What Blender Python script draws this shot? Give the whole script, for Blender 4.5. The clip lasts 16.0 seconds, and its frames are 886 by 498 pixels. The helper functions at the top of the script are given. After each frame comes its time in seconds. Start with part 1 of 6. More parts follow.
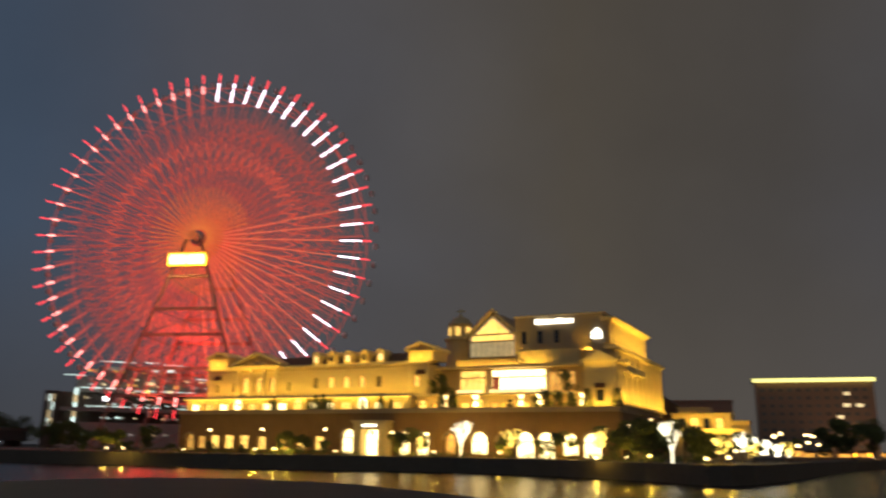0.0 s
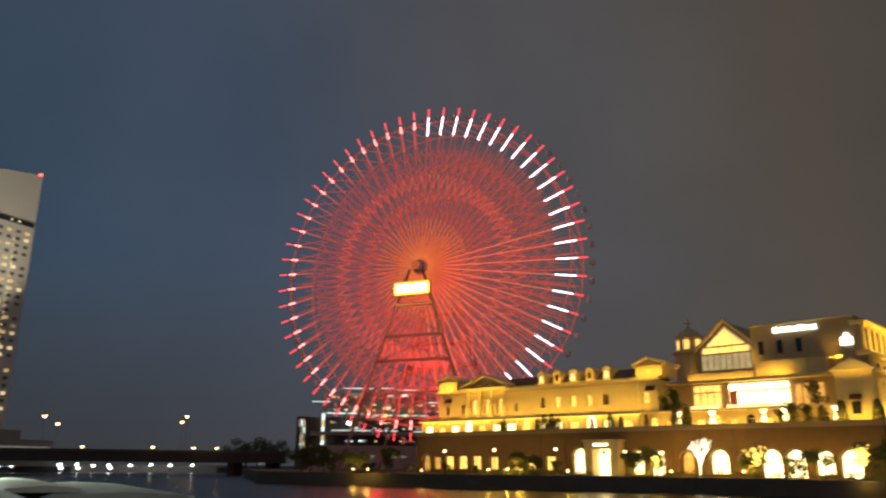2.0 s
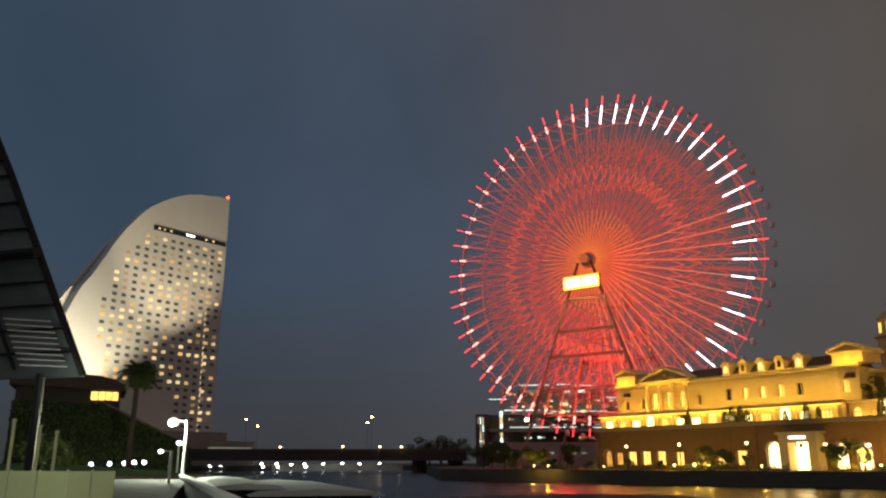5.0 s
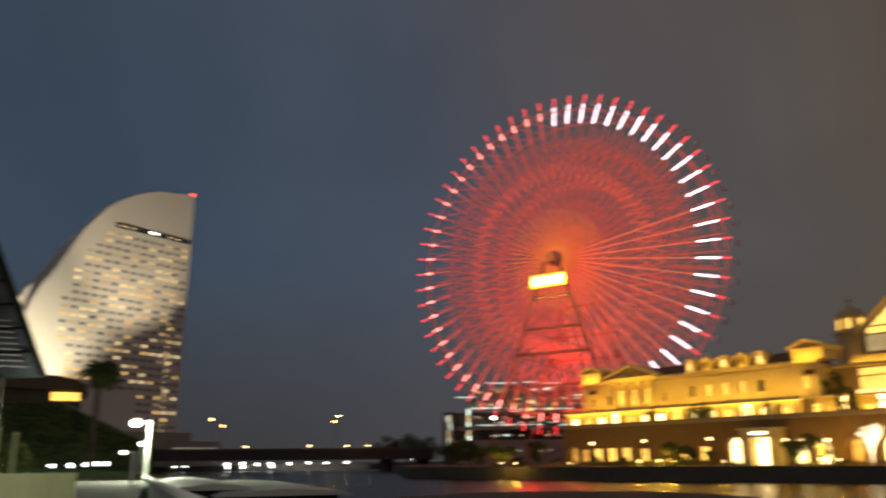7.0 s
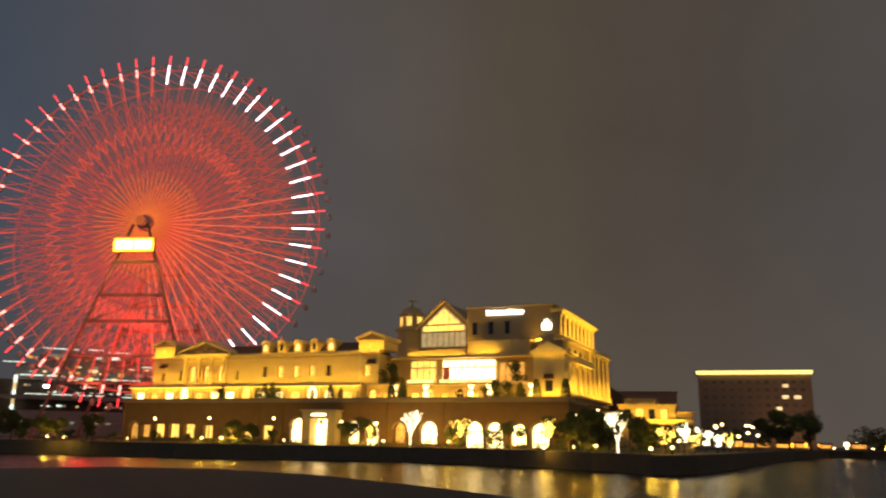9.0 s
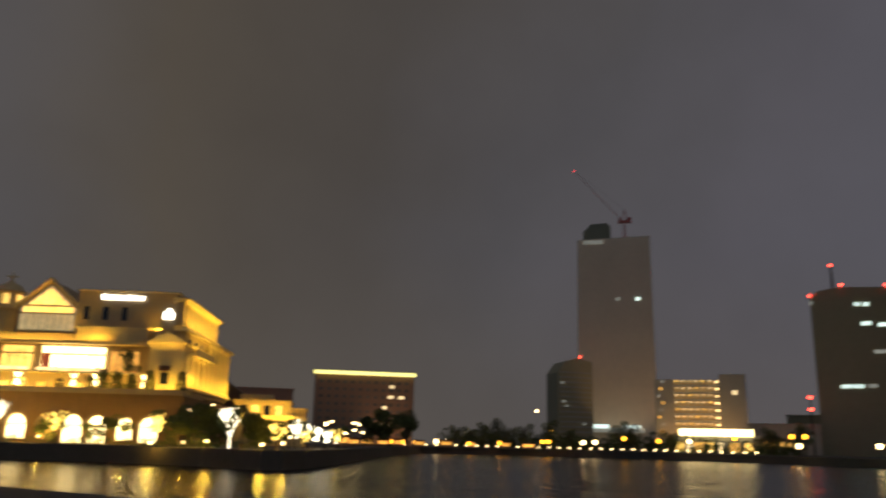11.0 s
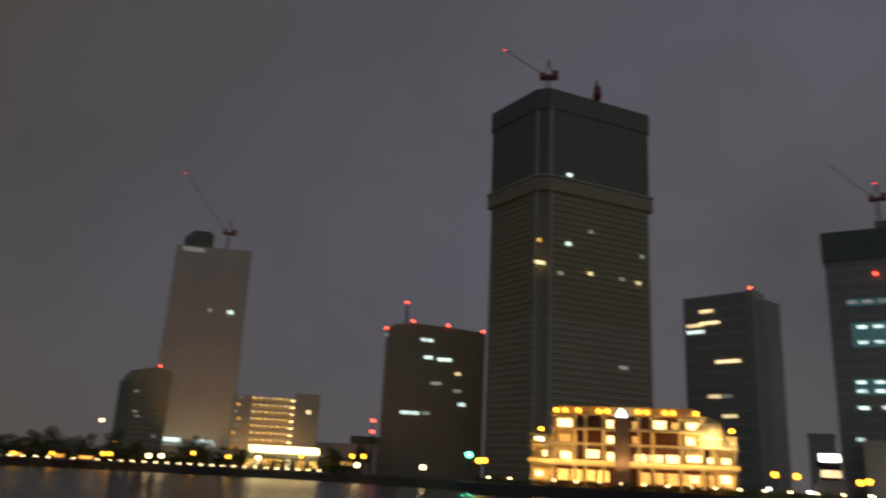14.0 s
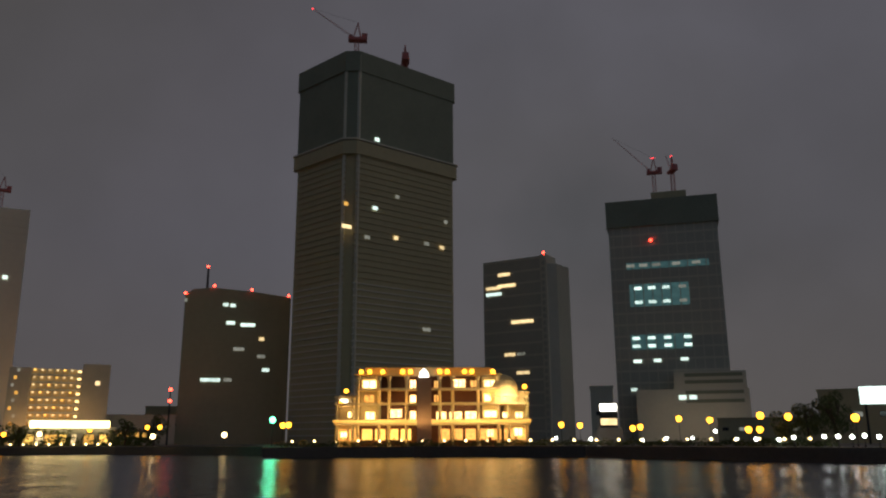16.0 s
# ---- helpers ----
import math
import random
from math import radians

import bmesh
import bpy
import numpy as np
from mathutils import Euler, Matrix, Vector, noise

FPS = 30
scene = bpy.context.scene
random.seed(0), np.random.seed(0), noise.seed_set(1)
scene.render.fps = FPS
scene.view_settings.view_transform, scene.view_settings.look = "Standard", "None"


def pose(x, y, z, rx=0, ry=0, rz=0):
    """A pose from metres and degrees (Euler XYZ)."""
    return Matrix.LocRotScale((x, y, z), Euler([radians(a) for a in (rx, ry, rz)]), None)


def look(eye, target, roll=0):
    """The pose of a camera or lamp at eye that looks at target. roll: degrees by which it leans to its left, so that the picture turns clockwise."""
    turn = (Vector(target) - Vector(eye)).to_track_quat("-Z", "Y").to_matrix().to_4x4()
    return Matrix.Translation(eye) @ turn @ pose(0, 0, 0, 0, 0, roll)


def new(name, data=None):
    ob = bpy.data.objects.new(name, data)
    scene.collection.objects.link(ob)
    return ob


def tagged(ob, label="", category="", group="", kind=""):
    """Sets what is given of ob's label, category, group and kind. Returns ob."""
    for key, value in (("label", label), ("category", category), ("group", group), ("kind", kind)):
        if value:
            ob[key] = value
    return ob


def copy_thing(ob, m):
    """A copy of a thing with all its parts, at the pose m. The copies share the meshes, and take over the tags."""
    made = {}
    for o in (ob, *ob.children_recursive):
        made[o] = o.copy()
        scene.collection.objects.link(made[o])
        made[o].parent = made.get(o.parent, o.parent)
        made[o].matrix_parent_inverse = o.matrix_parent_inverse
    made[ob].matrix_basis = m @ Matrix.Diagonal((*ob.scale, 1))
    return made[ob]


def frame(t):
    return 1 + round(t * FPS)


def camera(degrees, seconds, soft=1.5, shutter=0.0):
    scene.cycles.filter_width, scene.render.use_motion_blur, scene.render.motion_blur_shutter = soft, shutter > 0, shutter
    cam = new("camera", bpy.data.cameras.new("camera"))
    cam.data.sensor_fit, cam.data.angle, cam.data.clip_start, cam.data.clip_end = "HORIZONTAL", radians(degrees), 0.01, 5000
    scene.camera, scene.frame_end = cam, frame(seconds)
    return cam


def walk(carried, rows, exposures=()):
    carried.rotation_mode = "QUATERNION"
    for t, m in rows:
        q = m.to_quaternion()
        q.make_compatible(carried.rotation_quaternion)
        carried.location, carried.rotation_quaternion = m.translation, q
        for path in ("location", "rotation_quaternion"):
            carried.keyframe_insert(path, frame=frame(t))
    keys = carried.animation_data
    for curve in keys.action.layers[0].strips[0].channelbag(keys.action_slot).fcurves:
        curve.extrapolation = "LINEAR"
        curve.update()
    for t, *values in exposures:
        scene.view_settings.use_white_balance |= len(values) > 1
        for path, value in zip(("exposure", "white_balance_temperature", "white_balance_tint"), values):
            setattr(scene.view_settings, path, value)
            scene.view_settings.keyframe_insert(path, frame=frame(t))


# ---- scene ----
# camera: a person on the quay, turning on the spot; seconds, yaw, pitch, roll
EYE = (0.0, 0.0, 3.9)
TURNS = [
    (0, 0.18, 14.29, 0.88),
    (0.5, 5.11, 14.81, 0.6),
    (1, 8.9, 15.1, 0.66),
    (1.5, 12.88, 15.58, 0.57),
    (2, 16.34, 15.47, 0.53),
    (2.5, 19.26, 15.03, 0.66),
    (3, 21.64, 15.07, 0.04),
    (3.5, 23.33, 15.14, 0.06),
    (4, 25.41, 15.31, -0.23),
    (4.5, 27.44, 15.32, 0.35),
    (4.7, 28.07, 15.24, 0.22),
    (5.7, 29.7, 15.2, -0.2),
    (6.8, 29.2, 15.0, -0.6),
    (6.9, 28.1, 15.02, -0.6),
    (7, 26.4, 15.06, -0.55),
    (7.5, 19.05, 14.8, 0.33),
    (8, 9.95, 14.56, 1.61),
    (8.5, 0.05, 14.13, 1.46),
    (9, -3.38, 13.63, 1.01),
    (9.5, -7.8, 13.95, 0.79),
    (10, -16.09, 13.85, 0.77),
    (10.2, -19.63, 13.72, 0.86),
    (12.3, -41.09, 14.95, 2.35),
    (12.5, -42.7, 15.04, 2.53),
    (13, -46.95, 15.58, 2.97),
    (13.5, -53.45, 16.12, 3.02),
    (14, -59.55, 16.01, 2.86),
    (14.5, -65.2, 15.22, 2.13),
    (15, -69.65, 14.44, 1.57),
    (15.5, -73.04, 14.07, 0.59),
    (16, -74.11, 13.7, -0.27),
]
cam = camera(58.8, 16.0, 2.15, 0.8)
walk(cam, [(t, pose(*EYE, 90 + p, 0, w) @ pose(0, 0, 0, 0, 0, r)) for t, w, p, r in TURNS],
     [(0, 0, 6250, 10), (4.5, 0.10, 6450, 11), (7, 0.1, 6900, 14), (8.5, 0.08, 7150, 14), (10, 0.06, 6750, 12), (12.5, 0.14, 6050, 13), (16, 0.12, 6400, 11)])

# world: late dusk, low cloud lit by the city
world = bpy.data.worlds.new("dusk")
scene.world = world
world.use_nodes = True
wn, wl = world.node_tree.nodes, world.node_tree.links
wn.clear()
w_out = wn.new("ShaderNodeOutputWorld")
w_bg = wn.new("ShaderNodeBackground")
w_co = wn.new("ShaderNodeTexCoord")
w_sep = wn.new("ShaderNodeSeparateXYZ")
w_noise = wn.new("ShaderNodeTexNoise")
w_noise.inputs["Scale"].default_value = 2.2
w_noise.inputs["Detail"].default_value = 4
w_add = wn.new("ShaderNodeMath")
w_add.operation = "MULTIPLY_ADD"
w_add.inputs[1].default_value = 0.2
w_ramp = wn.new("ShaderNodeValToRGB")
w_map = wn.new("ShaderNodeMapRange")
w_map.inputs["From Min"].default_value, w_map.inputs["From Max"].default_value = -0.75, 1.05
w_hor = wn.new("ShaderNodeMapRange")
w_hor.inputs["From Min"].default_value, w_hor.inputs["From Max"].default_value = 0.0, 0.22
w_hor.inputs["To Min"].default_value, w_hor.inputs["To Max"].default_value = 1.04, 1.0
w_mul = wn.new("ShaderNodeVectorMath")
w_mul.operation = "SCALE"
for at, col in ((0.0, (0.036, 0.060, 0.092)), (0.147, (0.051, 0.070, 0.102)), (0.32, (0.076, 0.075, 0.083)), (0.495, (0.079, 0.066, 0.051)), (0.642, (0.065, 0.057, 0.050)), (0.733, (0.071, 0.067, 0.069)), (0.825, (0.087, 0.082, 0.091)), (0.90, (0.093, 0.090, 0.102)),
                (0.965, (0.080, 0.077, 0.082)), (1.0, (0.060, 0.061, 0.064))):
    e = w_ramp.color_ramp.elements[0] if at == 0.0 else w_ramp.color_ramp.elements[-1] if at == 1.0 else w_ramp.color_ramp.elements.new(at)
    e.position, e.color = at, (*col, 1)
wl.new(w_co.outputs["Generated"], w_sep.inputs[0])
wl.new(w_co.outputs["Generated"], w_noise.inputs["Vector"])
wl.new(w_sep.outputs["X"], w_map.inputs["Value"])
wl.new(w_noise.outputs["Fac"], w_add.inputs[0])
w_sub = wn.new("ShaderNodeMath")
w_sub.operation = "SUBTRACT"
w_sub.inputs[1].default_value = 0.1
wl.new(w_map.outputs["Result"], w_sub.inputs[0])
wl.new(w_sub.outputs[0], w_add.inputs[2])
wl.new(w_add.outputs[0], w_ramp.inputs["Fac"])
wl.new(w_sep.outputs["Z"], w_hor.inputs["Value"])
# the city glows along the horizon, the harbour mouth lies dark
w_low = wn.new("ShaderNodeMapRange")
w_low.inputs["From Min"].default_value, w_low.inputs["From Max"].default_value = 0.0, 0.5
w_low.inputs["To Min"].default_value, w_low.inputs["To Max"].default_value = 0.62, 1.12
wl.new(w_map.outputs["Result"], w_low.inputs["Value"])
wl.new(w_low.outputs["Result"], w_hor.inputs["To Min"])
w_haze, w_mix = wn.new("ShaderNodeMapRange"), wn.new("ShaderNodeMix")
w_haze.inputs["From Min"].default_value, w_haze.inputs["From Max"].default_value = 0.0, 0.24
w_haze.inputs["To Min"].default_value, w_haze.inputs["To Max"].default_value = 0.6, 0.0
w_mix.data_type = "RGBA"
wl.new(w_sep.outputs["Z"], w_haze.inputs["Value"])
wl.new(w_haze.outputs["Result"], w_mix.inputs[0])
wl.new(w_ramp.outputs["Color"], w_mix.inputs[6])
w_mix.inputs[7].default_value = (0.078, 0.067, 0.056, 1)
wl.new(w_mix.outputs[2], w_mul.inputs[0])
w_cloud = wn.new("ShaderNodeTexNoise")
w_cloud.inputs["Scale"].default_value, w_cloud.inputs["Detail"].default_value = 3.6, 6
w_cl = wn.new("ShaderNodeMapRange")
w_cl.inputs["From Min"].default_value, w_cl.inputs["From Max"].default_value = 0.3, 0.7
w_cl.inputs["To Min"].default_value, w_cl.inputs["To Max"].default_value = 0.91, 1.1
w_m2 = wn.new("ShaderNodeMath")
w_m2.operation = "MULTIPLY"
wl.new(w_co.outputs["Generated"], w_cloud.inputs["Vector"])
wl.new(w_cloud.outputs["Fac"], w_cl.inputs["Value"])
wl.new(w_cl.outputs["Result"], w_m2.inputs[0])
wl.new(w_hor.outputs["Result"], w_m2.inputs[1])
# higher cloud is darker; unseen sky over the city behind is brightened as fill
w_top = wn.new("ShaderNodeMapRange")
w_top.inputs["From Min"].default_value, w_top.inputs["From Max"].default_value = 0.25, 0.62
w_top.inputs["To Min"].default_value, w_top.inputs["To Max"].default_value = 1.0, 0.94
w_behind = wn.new("ShaderNodeMapRange")
w_behind.inputs["From Min"].default_value, w_behind.inputs["From Max"].default_value = -0.25, -1.0
w_behind.inputs["To Min"].default_value, w_behind.inputs["To Max"].default_value = 1.0, 2.4
w_m3, w_m4 = wn.new("ShaderNodeMath"), wn.new("ShaderNodeMath")
w_m3.operation = w_m4.operation = "MULTIPLY"
wl.new(w_sep.outputs["Z"], w_top.inputs["Value"])
wl.new(w_sep.outputs["Y"], w_behind.inputs["Value"])
wl.new(w_m2.outputs[0], w_m3.inputs[0])
wl.new(w_top.outputs["Result"], w_m3.inputs[1])
wl.new(w_m3.outputs[0], w_m4.inputs[0])
wl.new(w_behind.outputs["Result"], w_m4.inputs[1])
wl.new(w_m4.outputs[0], w_mul.inputs["Scale"])
wl.new(w_mul.outputs[0], w_bg.inputs["Color"])
wl.new(w_bg.outputs[0], w_out.inputs["Surface"])


# materials
def material(name, base, rough=0.7, metal=0.0, grain=0.0, size=1.0, bump=0.0, vary=0.0, stain=0.0):
    """Principled surface; grain and stain vary the tone at a fine and a coarse scale of `size` metres."""
    m = bpy.data.materials.new(name)
    m.use_nodes = True
    n, l = m.node_tree.nodes, m.node_tree.links
    b = n["Principled BSDF"]
    b.inputs["Base Color"].default_value = (*base, 1)
    b.inputs["Roughness"].default_value, b.inputs["Metallic"].default_value = rough, metal
    if grain or stain or vary:
        co = n.new("ShaderNodeTexCoord")
        f = n.new("ShaderNodeTexNoise")
        f.inputs["Scale"].default_value, f.inputs["Detail"].default_value = 1 / size, 5
        c = n.new("ShaderNodeTexNoise")
        c.inputs["Scale"].default_value, c.inputs["Detail"].default_value = 0.13 / size, 3
        info = n.new("ShaderNodeObjectInfo")
        k = n.new("ShaderNodeMath")
        k.operation, k.inputs[1].default_value, k.inputs[2].default_value = "MULTIPLY_ADD", 2 * grain, 1 - grain - stain - vary / 2
        k2 = n.new("ShaderNodeMath")
        k2.operation, k2.inputs[1].default_value = "MULTIPLY_ADD", 2 * stain
        k3 = n.new("ShaderNodeMath")
        k3.operation, k3.inputs[1].default_value = "MULTIPLY_ADD", vary
        sc = n.new("ShaderNodeVectorMath")
        sc.operation, sc.inputs[0].default_value = "SCALE", base
        l.new(co.outputs["Object"], f.inputs["Vector"]), l.new(co.outputs["Object"], c.inputs["Vector"])
        l.new(f.outputs["Fac"], k.inputs[0]), l.new(c.outputs["Fac"], k2.inputs[0]), l.new(info.outputs["Random"], k3.inputs[0])
        l.new(k.outputs[0], k2.inputs[2]), l.new(k2.outputs[0], k3.inputs[2]), l.new(k3.outputs[0], sc.inputs["Scale"])
        l.new(sc.outputs[0], b.inputs["Base Color"])
        if bump:
            bp = n.new("ShaderNodeBump")
            bp.inputs["Strength"].default_value, bp.inputs["Distance"].default_value = bump, 0.1 * size
            l.new(f.outputs["Fac"], bp.inputs["Height"]), l.new(bp.outputs[0], b.inputs["Normal"])
    return m


def glow(name, colour, strength, vary=0.0, size=1.2):
    """A thing that gives off light; vary: unevenness of what is behind a lit pane."""
    m = bpy.data.materials.new(name)
    m.use_nodes = True
    n, l = m.node_tree.nodes, m.node_tree.links
    b = n["Principled BSDF"]
    b.inputs["Base Color"].default_value = (*[min(0.6, c * 0.5) for c in colour], 1)
    b.inputs["Emission Color"].default_value = (*colour, 1)
    b.inputs["Emission Strength"].default_value = strength
    b.inputs["Roughness"].default_value = 0.3
    if vary:
        co, nz, mr = n.new("ShaderNodeTexCoord"), n.new("ShaderNodeTexNoise"), n.new("ShaderNodeMapRange")
        info, add = n.new("ShaderNodeObjectInfo"), n.new("ShaderNodeMath")
        nz.inputs["Scale"].default_value, nz.inputs["Detail"].default_value = size, 2
        mr.inputs["From Min"].default_value, mr.inputs["From Max"].default_value = 0.3, 0.7
        mr.inputs["To Min"].default_value, mr.inputs["To Max"].default_value = strength * (1 - vary), strength * (1 + 0.5 * vary)
        add.operation, add.inputs[1].default_value = "MULTIPLY_ADD", strength * vary
        l.new(co.outputs["Object"], nz.inputs["Vector"]), l.new(nz.outputs["Fac"], mr.inputs["Value"])
        l.new(info.outputs["Random"], add.inputs[0]), l.new(mr.outputs["Result"], add.inputs[2])
        l.new(add.outputs[0], b.inputs["Emission Strength"])
    return m


STUCCO = material("cream_stucco", (0.60, 0.47, 0.24), 0.8, grain=0.08, size=0.6, bump=0.15, stain=0.12)
TRIM = material("pale_stone_trim", (0.68, 0.55, 0.30), 0.7, grain=0.06, size=0.4, stain=0.06)
BRICK = material("brown_brick", (0.21, 0.125, 0.055), 0.85, grain=0.18, size=0.25, bump=0.3, stain=0.15)
ROOF = material("brown_roof", (0.10, 0.065, 0.045), 0.75, grain=0.15, size=0.5, stain=0.1)
ROOFBOX = material("tan_cladding", (0.36, 0.27, 0.16), 0.7, grain=0.08, size=1.0, stain=0.1)
DARK = material("dark_metal", (0.03, 0.028, 0.026), 0.5, 0.4, grain=0.1, size=0.5)
STEEL = material("red_lit_white_steel", (0.55, 0.5, 0.5), 0.5, 0.2, grain=0.05, size=1.0)
WHITEPAINT = material("white_paint", (0.75, 0.76, 0.74), 0.5, grain=0.06, size=0.5, stain=0.08)
HOTELWALL = material("white_tile_facade", (0.72, 0.70, 0.66), 0.55, grain=0.05, size=2.0, stain=0.05)
CONCRETE = material("concrete", (0.30, 0.29, 0.27), 0.85, grain=0.12, size=0.6, bump=0.2, stain=0.18)
QUAYSTONE = material("dark_quay_stone", (0.085, 0.072, 0.060), 0.85, grain=0.2, size=0.8, bump=0.4, stain=0.2)
ASPHALT = material("asphalt", (0.05, 0.05, 0.05), 0.9, grain=0.2, size=0.3, bump=0.3, stain=0.2)
GRASS = material("grass", (0.03, 0.055, 0.02), 0.9, grain=0.3, size=0.5, bump=0.5, stain=0.2)
LEAF = material("leaf", (0.085, 0.105, 0.026), 0.7, grain=0.3, size=0.4, vary=0.3)
BARK = material("bark", (0.09, 0.06, 0.04), 0.9, grain=0.25, size=0.2, bump=0.4)
# netting, tower and brown tile tones are lifted to stand in for haze
NETTING = material("haze_pale_netting", (0.82, 0.68, 0.50), 0.85, grain=0.08, size=4.0, stain=0.12)
TOWERDARK = material("hazed_dark_cladding", (0.437, 0.363, 0.204), 0.6, grain=0.1, size=3.0, stain=0.1)
TOWERGREY = material("hazed_grey_cladding", (0.46, 0.42, 0.33), 0.6, grain=0.1, size=3.0, stain=0.1)
TOWERPALE = material("hazed_pale_rib", (0.60, 0.54, 0.42), 0.6, grain=0.08, size=2.0, stain=0.1)
BROWNTILE = material("brown_tile_facade", (0.32, 0.19, 0.12), 0.7, grain=0.1, size=2.0, stain=0.1)
SCREEN = material("site_screen_mesh", (0.23, 0.235, 0.165), 0.8, grain=0.12, size=2.0, stain=0.15)
FRAMESTEEL = material("dark_red_steel", (0.26, 0.17, 0.15), 0.6, 0.1, grain=0.1, size=1.0)
# window tone paled, for the haze in front of the hotels
HOTELPANE = material("haze_paled_window", (0.17, 0.16, 0.14), 0.25, vary=0.5)
PANE = material("dark_window_glass", (0.02, 0.024, 0.03), 0.08, grain=0.2, size=2.0, vary=0.3)
CRANERED = material("crane_red_paint", (0.50, 0.13, 0.11), 0.6, grain=0.1, size=1.0)
DEEPBROWN = material("deep_brown_awning_recess", (0.12, 0.05, 0.03), 0.8, grain=0.1, size=0.5)
CANVAS = material("grey_tarpaulin", (0.50, 0.52, 0.50), 0.7, grain=0.1, size=0.8, bump=0.2, stain=0.15)
ROOFGLASS = material("grimy_roof_glass", (0.19, 0.21, 0.21), 0.35, grain=0.2, size=1.5, stain=0.25, vary=0.4)
GREENPANEL = material("pale_green_panel", (0.56, 0.60, 0.38), 0.6, grain=0.06, size=0.5, stain=0.12)

MALLHOT = glow("shop_light", (1.0, 0.66, 0.25), 3.0, 0.6)
MALLDIM = glow("arcade_glow", (1.0, 0.52, 0.12), 0.8, 0.5)
HOTELLIT = glow("lit_hotel_room", (1.0, 0.76, 0.38), 0.65, 0.6)
HOTELAMBER = glow("amber_hotel_room", (1.0, 0.63, 0.22), 0.55, 0.6)
WARM = glow("warm_window", (1.0, 0.60, 0.12), 1.5, 0.5)
WARMHOT = glow("bright_warm_window", (1.0, 0.76, 0.32), 4.4, 0.5)
AMBER = glow("amber_window", (1.0, 0.52, 0.10), 0.7, 0.6)
GALLERY = glow("gallery_light", (1.0, 0.62, 0.20), 0.12, 0.6)
GABLEDIM = glow("cream_gable_glass", (1.0, 0.76, 0.36), 0.32, 0.4)
CREAMWIN = glow("cream_window", (1.0, 0.74, 0.36), 0.9, 0.6)
GREENWHITE = glow("fluorescent_window", (0.75, 0.95, 0.85), 1.0, 0.6)
TEALROOM = glow("dim_teal_office_floor", (0.45, 0.95, 0.90), 0.045, 0.6, 0.4)
FAINTWIN = glow("faint_window", (0.85, 0.85, 0.7), 0.16, 0.6)
REDHAZE = glow("red_haze_rod", (1.0, 0.17, 0.09), 0.32)
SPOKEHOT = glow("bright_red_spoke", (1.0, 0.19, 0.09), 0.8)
SPOKEGLOW = glow("orange_hub_haze", (1.0, 0.24, 0.06), 0.6)
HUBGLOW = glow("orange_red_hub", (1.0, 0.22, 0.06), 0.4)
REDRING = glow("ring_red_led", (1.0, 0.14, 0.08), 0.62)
CLOCKHALO = glow("deep_yellow_display_halo", (1.0, 0.46, 0.02), 1.9)
HOTELDIM = glow("curtained_window", (1.0, 0.72, 0.38), 0.14, 0.6)
REDLED = glow("red_led", (1.0, 0.05, 0.06), 2.2)
STALLGLOW = glow("stall_light", (1.0, 0.46, 0.07), 1.1, 0.6)
REDSPOT = glow("bright_red_led", (1.0, 0.26, 0.22), 4.0)
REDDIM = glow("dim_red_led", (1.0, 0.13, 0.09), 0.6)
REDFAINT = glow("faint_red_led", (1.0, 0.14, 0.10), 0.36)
WHITELED = glow("white_led", (1.0, 0.82, 0.95), 6.0)
CLOCKLED = glow("yellow_white_display", (1.0, 0.72, 0.22), 5.0)
LAMPORANGE = glow("sodium_lamp", (1.0, 0.40, 0.02), 6.5)
LAMPWARM = glow("warm_lamp", (1.0, 0.70, 0.30), 8.0)
LAMPWHITE = glow("white_lamp", (0.95, 1.0, 0.92), 10.0)
LAMPCOOL = glow("bluish_white_lamp", (0.85, 0.92, 1.0), 7.0)
LAMPGREEN = glow("green_lamp", (0.12, 1.0, 0.45), 9.0)
REDBEACON = glow("red_beacon", (1.0, 0.06, 0.03), 8.0)
HIGHWAY = glow("orange_highway_lamp", (1.0, 0.55, 0.18), 18.0)
FAIRY = glow("fairy_light", (1.0, 0.90, 0.62), 6.0)
FAIRYGOLD = glow("golden_fairy_light", (1.0, 0.66, 0.12), 5.0)
EAVEGOLD = glow("golden_eave_light", (1.0, 0.62, 0.08), 2.2, 0.4, 3.0)
SIGNDIM = glow("pale_green_billboard", (0.80, 1.0, 0.90), 1.5)
SIGNWHITE = glow("white_sign", (1.0, 0.96, 0.80), 4.0)
EAVESTRIP = glow("yellow_green_light_strip", (0.95, 0.85, 0.25), 1.6)


